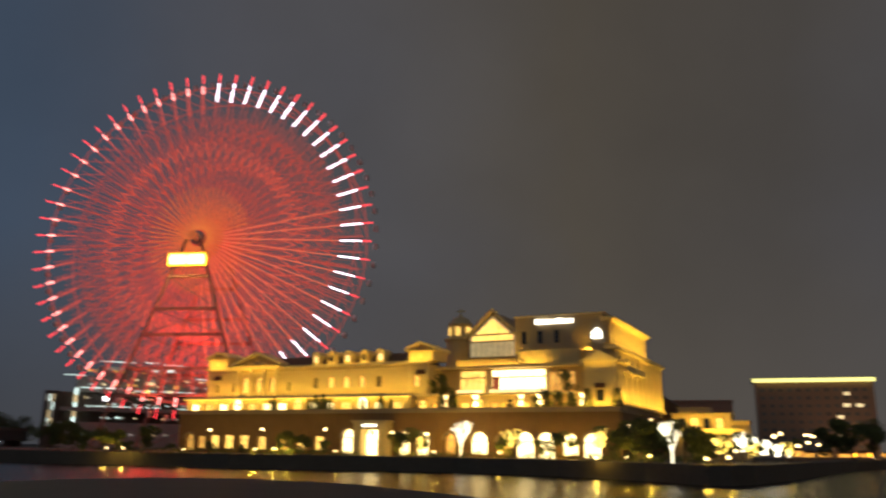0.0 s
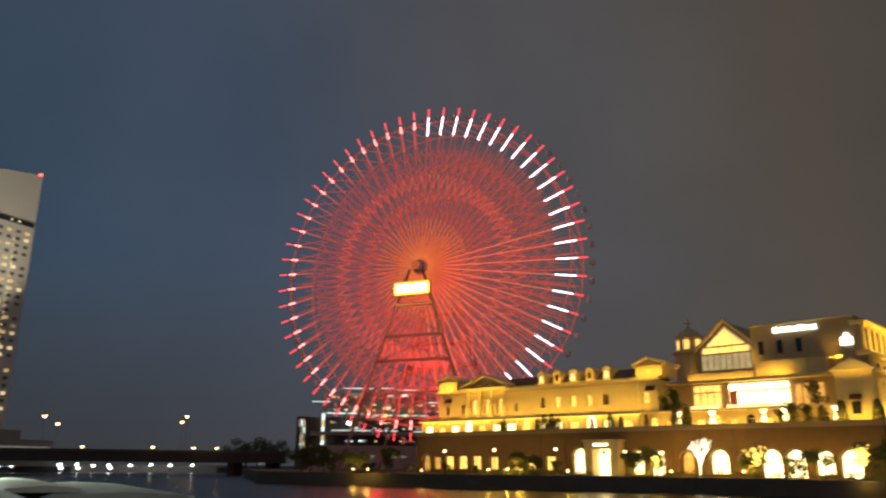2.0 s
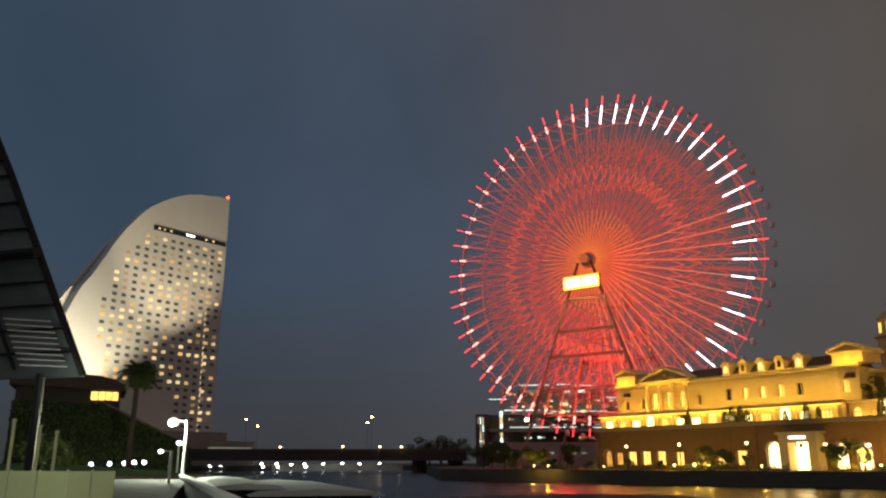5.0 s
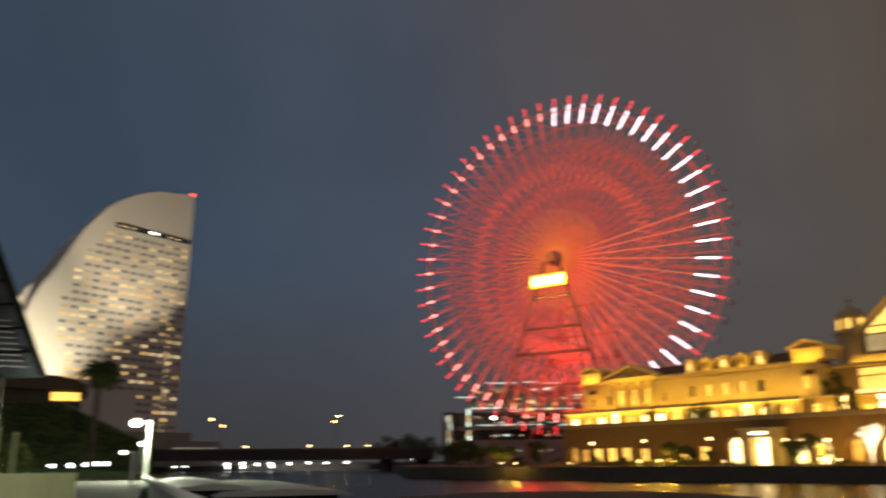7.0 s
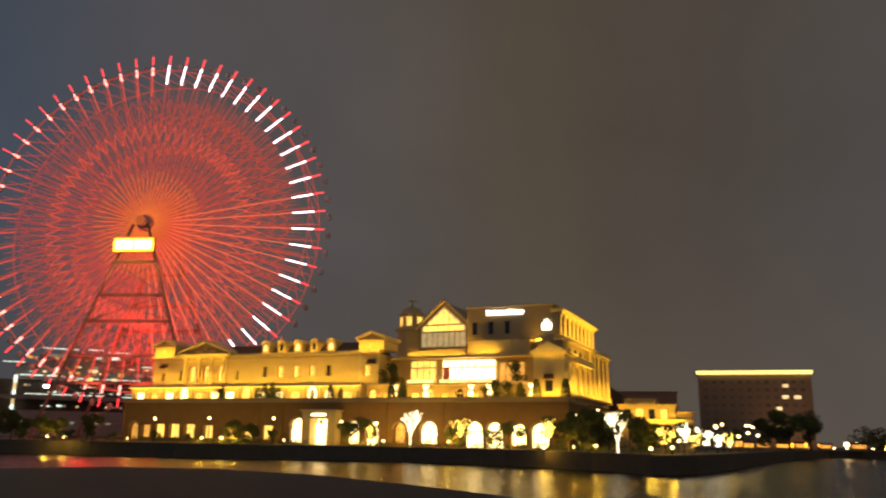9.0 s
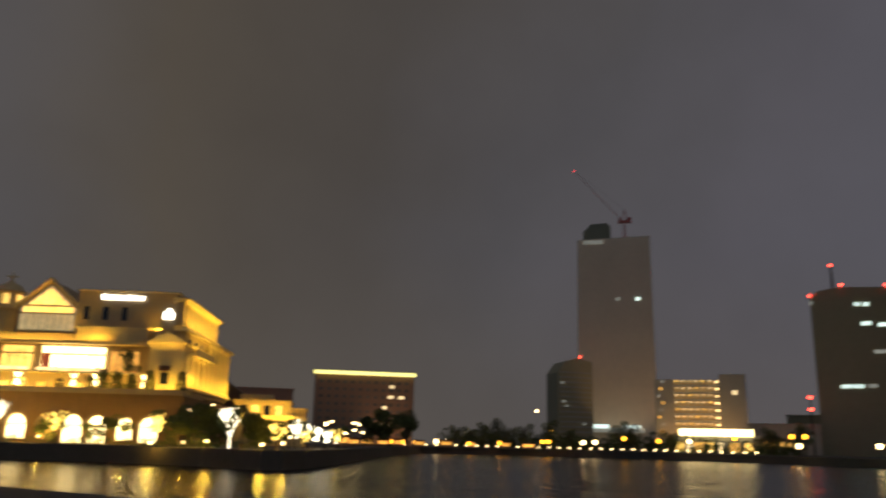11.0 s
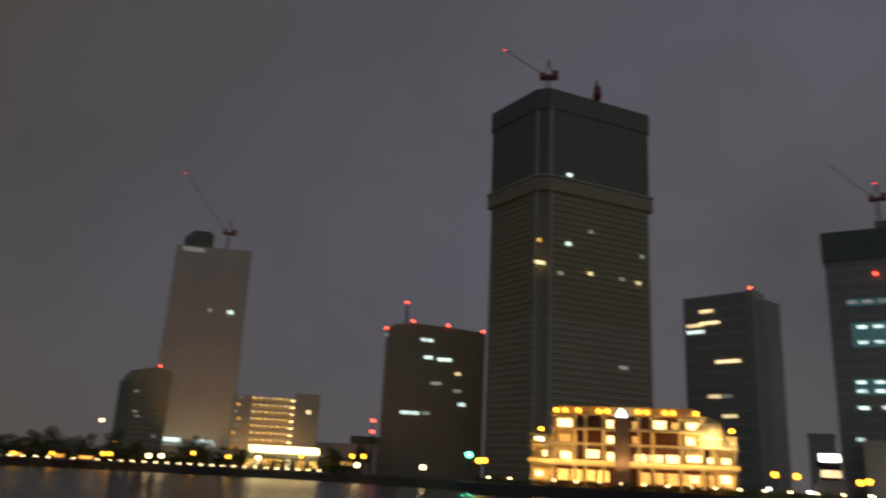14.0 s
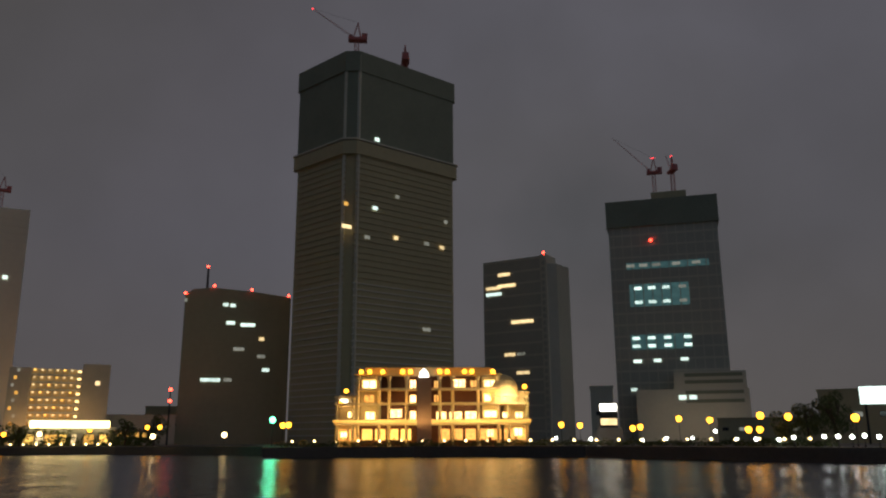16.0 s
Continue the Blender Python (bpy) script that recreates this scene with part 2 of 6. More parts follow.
# mesh building
class Mesh:
    def __init__(self):
        self.v, self.f = [], []

    def add(self, verts, faces):
        k = len(self.v)
        self.v += [tuple(p) for p in verts]
        self.f += [tuple(i + k for i in q) for q in faces]
        return self

    def box(self, x0, x1, y0, y1, z0, z1):
        return self.add([(x, y, z) for z in (z0, z1) for x, y in ((x0, y0), (x1, y0), (x1, y1), (x0, y1))],
                        [(3, 2, 1, 0), (4, 5, 6, 7), (0, 1, 5, 4), (1, 2, 6, 5), (2, 3, 7, 6), (3, 0, 4, 7)])

    def prism(self, outline, a, b, axis="y"):
        """An outline of (x, z) pushed from y = a to b, or of (x, y) from z = a to b, or of (y, z) from x = a to b."""
        n = len(outline)
        place = {"y": lambda p, d: (p[0], d, p[1]), "z": lambda p, d: (p[0], p[1], d), "x": lambda p, d: (d, p[0], p[1])}[axis]
        vs = [place(p, a) for p in outline] + [place(p, b) for p in outline]
        return self.add(vs, [tuple(range(n)), tuple(range(2 * n - 1, n - 1, -1))] + [((i + 1) % n, i, n + i, n + (i + 1) % n) for i in range(n)])

    def tube(self, p, q, r, n=6, r2=None):
        p, q = Vector(p), Vector(q)
        r2 = r if r2 is None else r2
        m = (q - p).to_track_quat("Z", "Y").to_matrix()
        ring = [(math.cos(2 * math.pi * i / n), math.sin(2 * math.pi * i / n), 0) for i in range(n)]
        vs = [p + m @ Vector(c) * r for c in ring] + [q + m @ Vector(c) * r2 for c in ring]
        return self.add(vs, [tuple(range(n - 1, -1, -1)), tuple(range(n, 2 * n))] + [(i, (i + 1) % n, n + (i + 1) % n, n + i) for i in range(n)])

    def ball(self, c, r, n=8, rings=5, squash=1.0):
        vs = [(c[0], c[1], c[2] - r * squash)]
        for j in range(1, rings):
            a = math.pi * j / rings
            vs += [(c[0] + r * math.sin(a) * math.cos(2 * math.pi * i / n), c[1] + r * math.sin(a) * math.sin(2 * math.pi * i / n), c[2] - r * squash * math.cos(a)) for i in range(n)]
        vs.append((c[0], c[1], c[2] + r * squash))
        fs = [(0, 1 + (i + 1) % n, 1 + i) for i in range(n)]
        for j in range(rings - 2):
            fs += [(1 + j * n + i, 1 + j * n + (i + 1) % n, 1 + (j + 1) * n + (i + 1) % n, 1 + (j + 1) * n + i) for i in range(n)]
        e = len(vs) - 1
        return self.add(vs, fs + [(e, e - n + i, e - n + (i + 1) % n) for i in range(n)])

    def lathe(self, profile, n=12):
        """A profile of (radius, z) turned about the z axis."""
        vs = [(r * math.cos(2 * math.pi * i / n), r * math.sin(2 * math.pi * i / n), z) for r, z in profile for i in range(n)]
        fs = [(j * n + i, j * n + (i + 1) % n, (j + 1) * n + (i + 1) % n, (j + 1) * n + i) for j in range(len(profile) - 1) for i in range(n)]
        fs += [tuple(range(n - 1, -1, -1)), tuple(range(len(vs) - n, len(vs)))]
        return self.add(vs, fs)

    def data(self, name):
        me = bpy.data.meshes.new(name)
        me.from_pydata(self.v, [], self.f)
        me.validate()
        me.update()
        return me


def thing(name, at, label, category, group="", kind=""):
    e = new(name)
    e.matrix_basis = at if isinstance(at, Matrix) else pose(*at)
    return tagged(e, label, category, group, kind)


def part(name, mesh, mat, parent, label="", at=None):
    """One mesh object under a thing or a part; mesh: a Mesh, or mesh data that alike pieces share."""
    me = mesh.data(name) if isinstance(mesh, Mesh) else mesh
    if not me.materials:
        me.materials.append(mat)
    ob = new(name, me)
    ob.parent = parent
    if at is not None:
        ob.matrix_basis = at if isinstance(at, Matrix) else pose(*at)
    return tagged(ob, label)


def solid(name, mesh, mat, label, category, group="", kind="", at=None):
    me = mesh.data(name) if isinstance(mesh, Mesh) else mesh
    if not me.materials:
        me.materials.append(mat)
    ob = new(name, me)
    if at is not None:
        ob.matrix_basis = at if isinstance(at, Matrix) else pose(*at)
    return tagged(ob, label, category, group, kind)


def lamp(name, kind, at, power, colour, size=(1, 1), spot=60):
    d = bpy.data.lights.new(name, kind)
    d.energy, d.color = power, colour
    if kind == "AREA":
        d.shape, d.size, d.size_y = "RECTANGLE", *size
    elif kind == "SPOT":
        d.spot_size, d.spot_blend, d.shadow_soft_size = radians(spot), 0.6, size[0]
    else:
        d.shadow_soft_size = size[0]
    ob = new(name, d)
    ob.matrix_basis = at
    return ob


def polar(az, dist, z=0.0):
    """A place by its bearing from the camera's stand (degrees, left is positive) and distance."""
    return (-dist * math.sin(radians(az)), dist * math.cos(radians(az)), z)


# water and land
def water_material():
    m = material("harbour_water", (0.012, 0.013, 0.014), 0.22)
    n, l = m.node_tree.nodes, m.node_tree.links
    n["Principled BSDF"].inputs["IOR"].default_value = 1.33
    n["Principled BSDF"].inputs["Specular IOR Level"].default_value = 0.36
    co, mp = n.new("ShaderNodeTexCoord"), n.new("ShaderNodeMapping")
    nz, nz2 = n.new("ShaderNodeTexNoise"), n.new("ShaderNodeTexNoise")
    nz.inputs["Scale"].default_value, nz.inputs["Detail"].default_value = 0.55, 4
    nz2.inputs["Scale"].default_value, nz2.inputs["Detail"].default_value = 0.09, 2
    mix = n.new("ShaderNodeMath")
    mix.operation, mix.inputs[1].default_value = "MULTIPLY_ADD", 2.0
    bp = n.new("ShaderNodeBump")
    bp.inputs["Strength"].default_value, bp.inputs["Distance"].default_value = 0.62, 0.5
    l.new(co.outputs["Object"], mp.inputs["Vector"])
    l.new(mp.outputs[0], nz.inputs["Vector"]), l.new(mp.outputs[0], nz2.inputs["Vector"])
    l.new(nz2.outputs["Fac"], mix.inputs[0]), l.new(nz.outputs["Fac"], mix.inputs[2])
    l.new(mix.outputs[0], bp.inputs["Height"]), l.new(bp.outputs[0], n["Principled BSDF"].inputs["Normal"])
    return m


WATER = water_material()
solid("water", Mesh().add([(-2500, -2500, 0), (2500, -2500, 0), (2500, 2500, 0), (-2500, 2500, 0)], [(0, 1, 2, 3)]), WATER,
      "dark rippled harbour water mirroring the lights", "water", kind="structure")


def land(name, outline, top, label, mat=QUAYSTONE):
    """A quay: an outline of (x, y) with a coping stone along its edge."""
    m = Mesh().prism(outline, -3, top, "z")
    return solid(name, m, mat, label, "quay", kind="structure")


Q = 2.7
island = [polar(29, 190)[:2], polar(21, 168)[:2], polar(14.7, 150)[:2], polar(7, 148)[:2], polar(-0.8, 143)[:2], polar(-8, 131)[:2], polar(-14, 118)[:2], polar(-18, 107)[:2],
          polar(-19.5, 108)[:2], polar(-21, 114)[:2], polar(-23, 135)[:2], polar(-25, 175)[:2], polar(-27, 250)[:2], polar(-29, 305)[:2], polar(-38, 318)[:2], polar(-52, 285)[:2], polar(-58, 262)[:2], polar(-61.5, 245)[:2],
          polar(-61.5, 198)[:2], polar(-72, 203)[:2], polar(-84, 190)[:2], polar(-100, 150)[:2], polar(-125, 160)[:2], polar(-140, 900)[:2], polar(-100, 1500)[:2], polar(-60, 1500)[:2], polar(-20, 1500)[:2],
          polar(20, 1500)[:2], polar(26, 520)[:2], polar(30, 300)[:2]]
land("ground_island", island, Q - 0.2, "dark stone quay and flat ground across the harbour basin")
land("ground_far", [polar(27, 430)[:2], polar(36, 420)[:2], polar(46, 400)[:2], polar(52, 300)[:2], polar(54, 90)[:2], polar(50, 76)[:2], polar(46.2, 74)[:2], polar(47.3, 30)[:2], polar(60, 14)[:2],
                    polar(80, 14)[:2], polar(100, 20)[:2], polar(95, 700)[:2], polar(60, 1500)[:2], polar(26, 1500)[:2]], Q - 0.2,
     "dark quay below the sail-shaped hotel", ASPHALT)
land("ground_near", [polar(30, 38)[:2], polar(25, 42)[:2], polar(19, 44)[:2], polar(13, 43)[:2], polar(6, 37.5)[:2], polar(-1, 30)[:2], polar(-10, 23.5)[:2], polar(-22, 15)[:2], polar(-45, 7)[:2],
                     polar(-80, 5)[:2], polar(-130, 8)[:2], polar(180, 20)[:2], polar(120, 10)[:2], polar(60, 5)[:2], polar(38, 9)[:2], polar(33, 20)[:2]], 2.3,
     "dark rounded end of a paved quay", ASPHALT)


# ferris wheel
def ferris_wheel():
    hub_z, half = 57.6, 6.0
    w = thing("ferris_wheel", pose(-67.2, 214.8, 2.5, 0, 0, -8.75) @ Matrix.Diagonal((0.985, 0.985, 0.985, 1)), "giant ferris wheel lit red and white with a glowing clock", "ferris wheel")
    c = (0, 0, hub_z)
    # light bars and gondolas, alike round the rim
    spoke = Mesh().tube((0, 0, 2.5), (0, 0, 41), 0.11, 5).data("spoke")
    lit_spoke = Mesh().tube((0, 0, 2.5), (0, 0, 41), 0.15, 5).data("spoke")
    # sleeves added to the inner spokes for the orange glow round the hub
    inner = Mesh().tube((0, 0, 2.5), (0, 0, 15), 0.17, 5, 0.12).data("spoke_sleeve")
    stay = Mesh().tube((0, 0, 2.5), (0, 0, 46), 0.09, 4).data("stay")
    tip = Mesh().box(-0.13, 0.13, -0.15, 0.15, 47.3, 49.9).data("light_tip")
    white = Mesh().box(-0.11, 0.11, -0.11, 0.11, 41.2, 47.0).data("light_bar")
    redspot = Mesh().ball((0, 0, 44.6), 0.42, 6, 4).box(-0.16, 0.16, -0.2, 0.2, 44.0, 46.4).data("red_spotlight")
    redbar = Mesh().box(-0.15, 0.15, -0.2, 0.2, 37.5, 43.8).data("light_bar")
    for me, mat in ((spoke, REDFAINT), (lit_spoke, SPOKEHOT), (inner, SPOKEGLOW), (stay, REDFAINT), (tip, REDLED), (white, WHITELED), (redspot, REDSPOT), (redbar, REDDIM)):
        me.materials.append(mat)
    # added rods: their faint red glow stands in for lit haze in the wheel
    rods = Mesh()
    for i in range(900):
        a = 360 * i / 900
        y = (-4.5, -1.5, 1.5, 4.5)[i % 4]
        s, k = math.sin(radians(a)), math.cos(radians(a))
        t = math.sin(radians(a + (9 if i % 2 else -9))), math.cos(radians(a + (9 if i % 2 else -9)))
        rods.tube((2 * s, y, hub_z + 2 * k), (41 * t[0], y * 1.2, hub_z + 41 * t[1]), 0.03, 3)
    tagged(part("rod_lattice", rods, REDHAZE, w), kind="stuff")
    gond = Mesh().lathe([(0.3, -0.9), (0.6, -0.75), (0.72, -0.2), (0.72, 0.3), (0.55, 0.75), (0.2, 0.9)], 10).data("gondola")
    gond.materials.append(STEEL)
    for i in range(60):
        a = 6 * i + 2.5
        turn = lambda y: pose(0, y, hub_z, 0, a, 0)
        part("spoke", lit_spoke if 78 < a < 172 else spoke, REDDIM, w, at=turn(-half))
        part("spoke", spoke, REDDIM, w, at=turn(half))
        part("spoke_sleeve", inner, SPOKEGLOW, w, at=turn(-half))
        part("spoke_sleeve", inner, SPOKEGLOW, w, at=turn(half))
        # the stays glow as well, to thicken the red haze
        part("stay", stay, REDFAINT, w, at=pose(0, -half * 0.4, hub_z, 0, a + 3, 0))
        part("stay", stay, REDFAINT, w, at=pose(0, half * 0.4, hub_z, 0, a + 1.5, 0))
        part("light_tip", tip, REDLED, w, at=turn(-half))
        if a < 147:
            part("light_bar", white, WHITELED, w, at=turn(-half))
        else:
            part("red_spotlight", redspot, REDSPOT, w, at=turn(-half))
            part("light_bar", redbar, REDDIM, w, at=turn(-half))
        s, k = math.sin(radians(a)), math.cos(radians(a))
        part("gondola", gond, STEEL, w, at=(49.6 * s, 0, hub_z + 49.6 * k))

    def point(r, a, y):
        return (r * math.sin(radians(a)), y, hub_z + r * math.cos(radians(a)))

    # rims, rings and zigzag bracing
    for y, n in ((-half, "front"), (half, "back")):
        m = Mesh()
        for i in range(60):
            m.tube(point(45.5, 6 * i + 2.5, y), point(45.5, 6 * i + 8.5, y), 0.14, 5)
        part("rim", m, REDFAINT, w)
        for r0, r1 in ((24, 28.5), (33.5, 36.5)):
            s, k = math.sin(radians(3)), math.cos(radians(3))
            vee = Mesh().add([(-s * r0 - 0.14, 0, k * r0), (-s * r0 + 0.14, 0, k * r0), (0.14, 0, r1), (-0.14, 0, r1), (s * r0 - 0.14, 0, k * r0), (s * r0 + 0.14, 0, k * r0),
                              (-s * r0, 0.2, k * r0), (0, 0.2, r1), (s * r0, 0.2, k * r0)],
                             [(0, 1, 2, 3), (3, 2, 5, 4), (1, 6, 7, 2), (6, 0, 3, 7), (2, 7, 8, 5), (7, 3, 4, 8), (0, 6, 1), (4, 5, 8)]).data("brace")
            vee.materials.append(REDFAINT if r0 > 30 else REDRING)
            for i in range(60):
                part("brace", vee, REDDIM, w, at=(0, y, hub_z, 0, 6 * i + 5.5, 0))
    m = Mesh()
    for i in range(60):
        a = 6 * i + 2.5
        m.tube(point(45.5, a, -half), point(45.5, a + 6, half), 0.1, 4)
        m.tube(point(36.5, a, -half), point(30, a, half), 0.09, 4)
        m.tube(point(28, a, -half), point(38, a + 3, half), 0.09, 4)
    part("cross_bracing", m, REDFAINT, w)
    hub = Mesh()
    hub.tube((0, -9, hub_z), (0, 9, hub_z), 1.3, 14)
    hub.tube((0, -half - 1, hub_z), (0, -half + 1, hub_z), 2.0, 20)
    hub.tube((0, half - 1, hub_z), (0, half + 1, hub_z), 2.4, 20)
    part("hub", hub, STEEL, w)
    # the glow about the hub is put into this added cap
    part("hub_light", Mesh().tube((0, -9.4, hub_z), (0, -9.02, hub_z), 1.3, 20), HUBGLOW, w, "cap added for the orange-red glow at the hub")
    # A-shaped towers before and behind, tied by girders
    for y, out in ((-8.5, -11), (8.5, 11)):
        for s in (-1, 1):
            part("leg", Mesh().tube((s * 22, out, 0), (s * 2.0, y, hub_z - 1), 0.5, 8, 0.4), FRAMESTEEL, w)
    for z in (14, 21, 30, 37, 46):
        k = 22 - 20 * z / hub_z
        for y in (-8.5 - 2.5 * (1 - z / hub_z), 8.5 + 2.5 * (1 - z / hub_z)):
            part("girder", Mesh().box(-k, k, y - 0.5, y + 0.5, z - 0.4, z + 0.4), FRAMESTEEL, w)
    for z0, z1 in ((0, 14), (14, 21), (21, 30), (30, 37), (37, 46)):
        for s in (-1, 1):
            for f in (-1, 1):
                y0, y1 = f * (8.5 + 2.5 * (1 - z0 / hub_z)), f * (8.5 + 2.5 * (1 - z1 / hub_z))
                part("tower_brace", Mesh().tube((s * (22 - 20 * z0 / hub_z), y0, z0), (-s * (22 - 20 * z1 / hub_z), y1, z1), 0.12, 5), FRAMESTEEL, w)
    # the clock board hangs before the hub's tower
    board = part("clock_board", Mesh().box(-5.6, 5.6, -11.0, -10.4, hub_z - 9.3, hub_z - 5.3).box(-1.0, 1.0, -10.4, -8.6, hub_z - 8.6, hub_z - 6), DARK, w, "dark board with a glowing display")
    # the display's yellow halo, modelled as a glowing surround
    part("display_frame", Mesh().box(-5.5, 5.5, -11.2, -11.02, hub_z - 9.2, hub_z - 5.4), CLOCKHALO, board, "deep yellow halo of the display, built as a surround")
    for x0, x1 in ((-4.9, -0.25), (0.25, 4.9)):
        part("display", Mesh().box(x0, x1, -11.34, -11.22, hub_z - 8.7, hub_z - 5.95), CLOCKLED, board, "overexposed yellow-white digits")
    # red fill lamps, added so the legs blend into the wheel's glow
    red = (1.0, 0.06, 0.04)
    at = Matrix(w.matrix_basis)
    lamp("wheel_flood", "POINT", at @ pose(0, -26, 20), 5000, red, (1.5, 1))
    for x in (-10, 9):
        lamp("wheel_flood", "SPOT", at @ look((x, -19, 2), (x * 0.3, -7, 38)), 42000, (1.0, 0.13, 0.06), (1.0, 1), 50)
    lamp("wheel_flood", "POINT", at @ pose(0, 0, 30), 5000, red, (1.5, 1))
    lamp("clock_light", "AREA", at @ look((0, -12.5, hub_z - 7), (0, -8, hub_z - 18)), 4500, (1.0, 0.5, 0.12), (12, 2))
    return w


ferris_wheel()


# sail-shaped hotel
def sail_hotel():
    h = thing("sail_hotel", (-292.4, 294.4, 2.5, 0, 0, 80.2), "tall white sail-shaped hotel with many small windows", "hotel")
    line = [(0, 0), (0, 137.4), (-6, 137.0), (-12.4, 135.8), (-19, 134.8), (-25, 133), (-31, 130.4), (-36.5, 127.3), (-42, 123.4), (-46.8, 119.5), (-51.5, 114), (-56.4, 107.5), (-60.6, 100.5), (-64.8, 92.6),
            (-70.3, 82.4), (-74, 77), (-77, 71), (-79.4, 64.5), (-80.5, 56), (-80.0, 46), (-78, 34), (-74, 20), (-70, 0)]
    part("tower_slab", Mesh().prism(line[::-1], 0, 6), HOTELWALL, h)
    shell = [(x - 3.6 * math.sin(math.pi * (112 - z) / 112), z - 2) for x, z in line if 10 < z < 112]
    part("rear_shell", Mesh().prism((shell + [(-60, 10), (-46, 105)])[::-1], 8, 12), HOTELWALL, h, "second white shell behind the sail")
    part("roof_beacon", Mesh().ball((-0.8, 0.5, 138.0), 0.8), REDBEACON, h, "red warning light")
    # dark strip with signs below the crown
    band = part("sky_lounge_band", Mesh().box(-42.4, -0.6, -0.25, 0.4, 110.6, 113.0), PANE, h, "dark glass strip")
    part("lounge_sign", Mesh().box(-24.4, -19.6, -0.5, -0.3, 111.5, 112.4), SIGNWHITE, band)
    for x, wd in ((-40, 1.2), (-37, 0.9), (-33.5, 1.2), (-13, 0.9), (-9, 1.2)):
        part("lounge_light", Mesh().box(x, x + wd, -0.45, -0.3, 111.4, 112.2), CREAMWIN, band)
    rng = random.Random(4)
    win = {}
    for key, mat in (("dark", HOTELPANE), ("cream", HOTELLIT), ("amber", HOTELAMBER), ("dim", HOTELDIM)):
        win[key] = Mesh().box(-1.1, 1.1, -0.12, 0.3, -0.74, 0.74).data("window")
        win[key].materials.append(mat)
    steps = [(107, -45.5), (98, -55), (85, -60), (70, -64.5), (38, -62), (33, -60), (32, -26), (0, -24)]

    def first_window(z):
        for (z0, x0), (z1, x1) in zip(steps, steps[1:]):
            if z1 <= z <= z0:
                return x0 + (x1 - x0) * (z0 - z) / (z0 - z1)
        return -24
    for row in range(27):
        z = 107.0 - 3.42 * row
        start = first_window(z)
        for col in range(14):
            x = -3.4 - 4.6 * col
            if x < start or (x > -6 and row % 7 == 4):
                continue
            low = (106 - z) / 90
            p = rng.random()
            lit = 0.24 + 0.16 * (0.25 < low < 0.85)
            key = ("amber" if rng.random() < 0.15 + 0.6 * low else "cream") if p < lit else "dim" if p < lit + 0.12 else "dark"
            part("window", win[key], HOTELPANE, h, at=(x, 0, z))
    slot = Mesh().box(-0.28, 0.28, -0.1, 0.2, -0.7, 0.7).data("stair_window")
    slot.materials.append(HOTELLIT)
    for row in range(31):
        part("stair_window", slot, CREAMWIN, h, at=(-9.5 + 0.02 * row, 0, 103 - 2.9 * row))
    part("podium", Mesh().box(-82, 6, -26, 22, 0, 11).box(-70, -6, -20, 0, 11, 15), CONCRETE, h)
    part("podium_window", Mesh().box(-20, 4, -26.2, -25.9, 7, 8.2), FAINTWIN, h)
    return h


hotel = sail_hotel()
HM = Matrix(hotel.matrix_basis)
lamp("hotel_flood", "SPOT", HM @ look((-100, -26, 12), (-74, 0, 56)), 400000, (1.0, 0.91, 0.64), (1.0, 1), 56)
lamp("hotel_flood", "SPOT", HM @ look((-40, -55, 14), (-26, 0, 118)), 200000, (1.0, 0.85, 0.58), (1.0, 1), 46)


# wedding hall: a cream stucco hall on a brown brick arcade, floodlit yellow
HALL = (30, 141, 2.5, 0, 0, -26.57)
hall = thing("wedding_hall", HALL, "cream stucco hall with arcades and terraces, floodlit yellow", "hall")
BM = pose(*HALL)


def holed_wall(x0, x1, z0, z1, holes, y0, y1):
    """A wall along x with openings (centre, width, sill, spring height, arched)."""
    bays = []
    at = x0
    for c, w, s, h, arched in sorted(holes):
        bays.append(Mesh().box(at, c - w / 2, y0, y1, z0, z1))
        m = Mesh()
        bays.append(m)
        if s > z0:
            bays.append(Mesh().box(c - w / 2, c + w / 2, y0, y1, z0, s))
        if arched:
            arc = [(c + w / 2 * math.cos(math.pi * k / 8), h + w / 2 * math.sin(math.pi * k / 8)) for k in range(9)]
            m.prism([(c - w / 2, z1), (c + w / 2, z1)] + arc, y0, y1)
        else:
            m.box(c - w / 2, c + w / 2, y0, y1, h, z1)
        at = c + w / 2
    return bays + [Mesh().box(at, x1, y0, y1, z0, z1)]


def wall_bays(parent, name, bays, mat, label=""):
    for b in bays:
        part(name, b, mat, parent, label)


def lit_window(parent, c, w, s, h, arched, y, mat, bars=2, frame_mat=TRIM):
    """A pane behind an opening with its frame bars."""
    top = h + (w / 2 if arched else 0)
    if arched:
        arc = [(c + w / 2 * math.cos(math.pi * k / 8), h + w / 2 * math.sin(math.pi * k / 8)) for k in range(9)]
        pane = Mesh().prism([(c - w / 2, s), (c + w / 2, s)] + arc, y, y + 0.1)
    else:
        pane = Mesh().box(c - w / 2, c + w / 2, y, y + 0.1, s, h)
    p = part("window", pane, mat, parent)
    bar_mat = DARK if mat in (WARM, WARMHOT) else frame_mat
    for k in range(1, bars + 1):
        x = c - w / 2 + w * k / (bars + 1)
        part("glazing_bar", Mesh().box(x - 0.05, x + 0.05, y - 0.12, y - 0.02, s, h if arched else top), bar_mat, p)
    if arched:
        part("transom", Mesh().box(c - w / 2, c + w / 2, y - 0.16, y - 0.125, h - 0.07, h + 0.07), bar_mat, p)
    return p


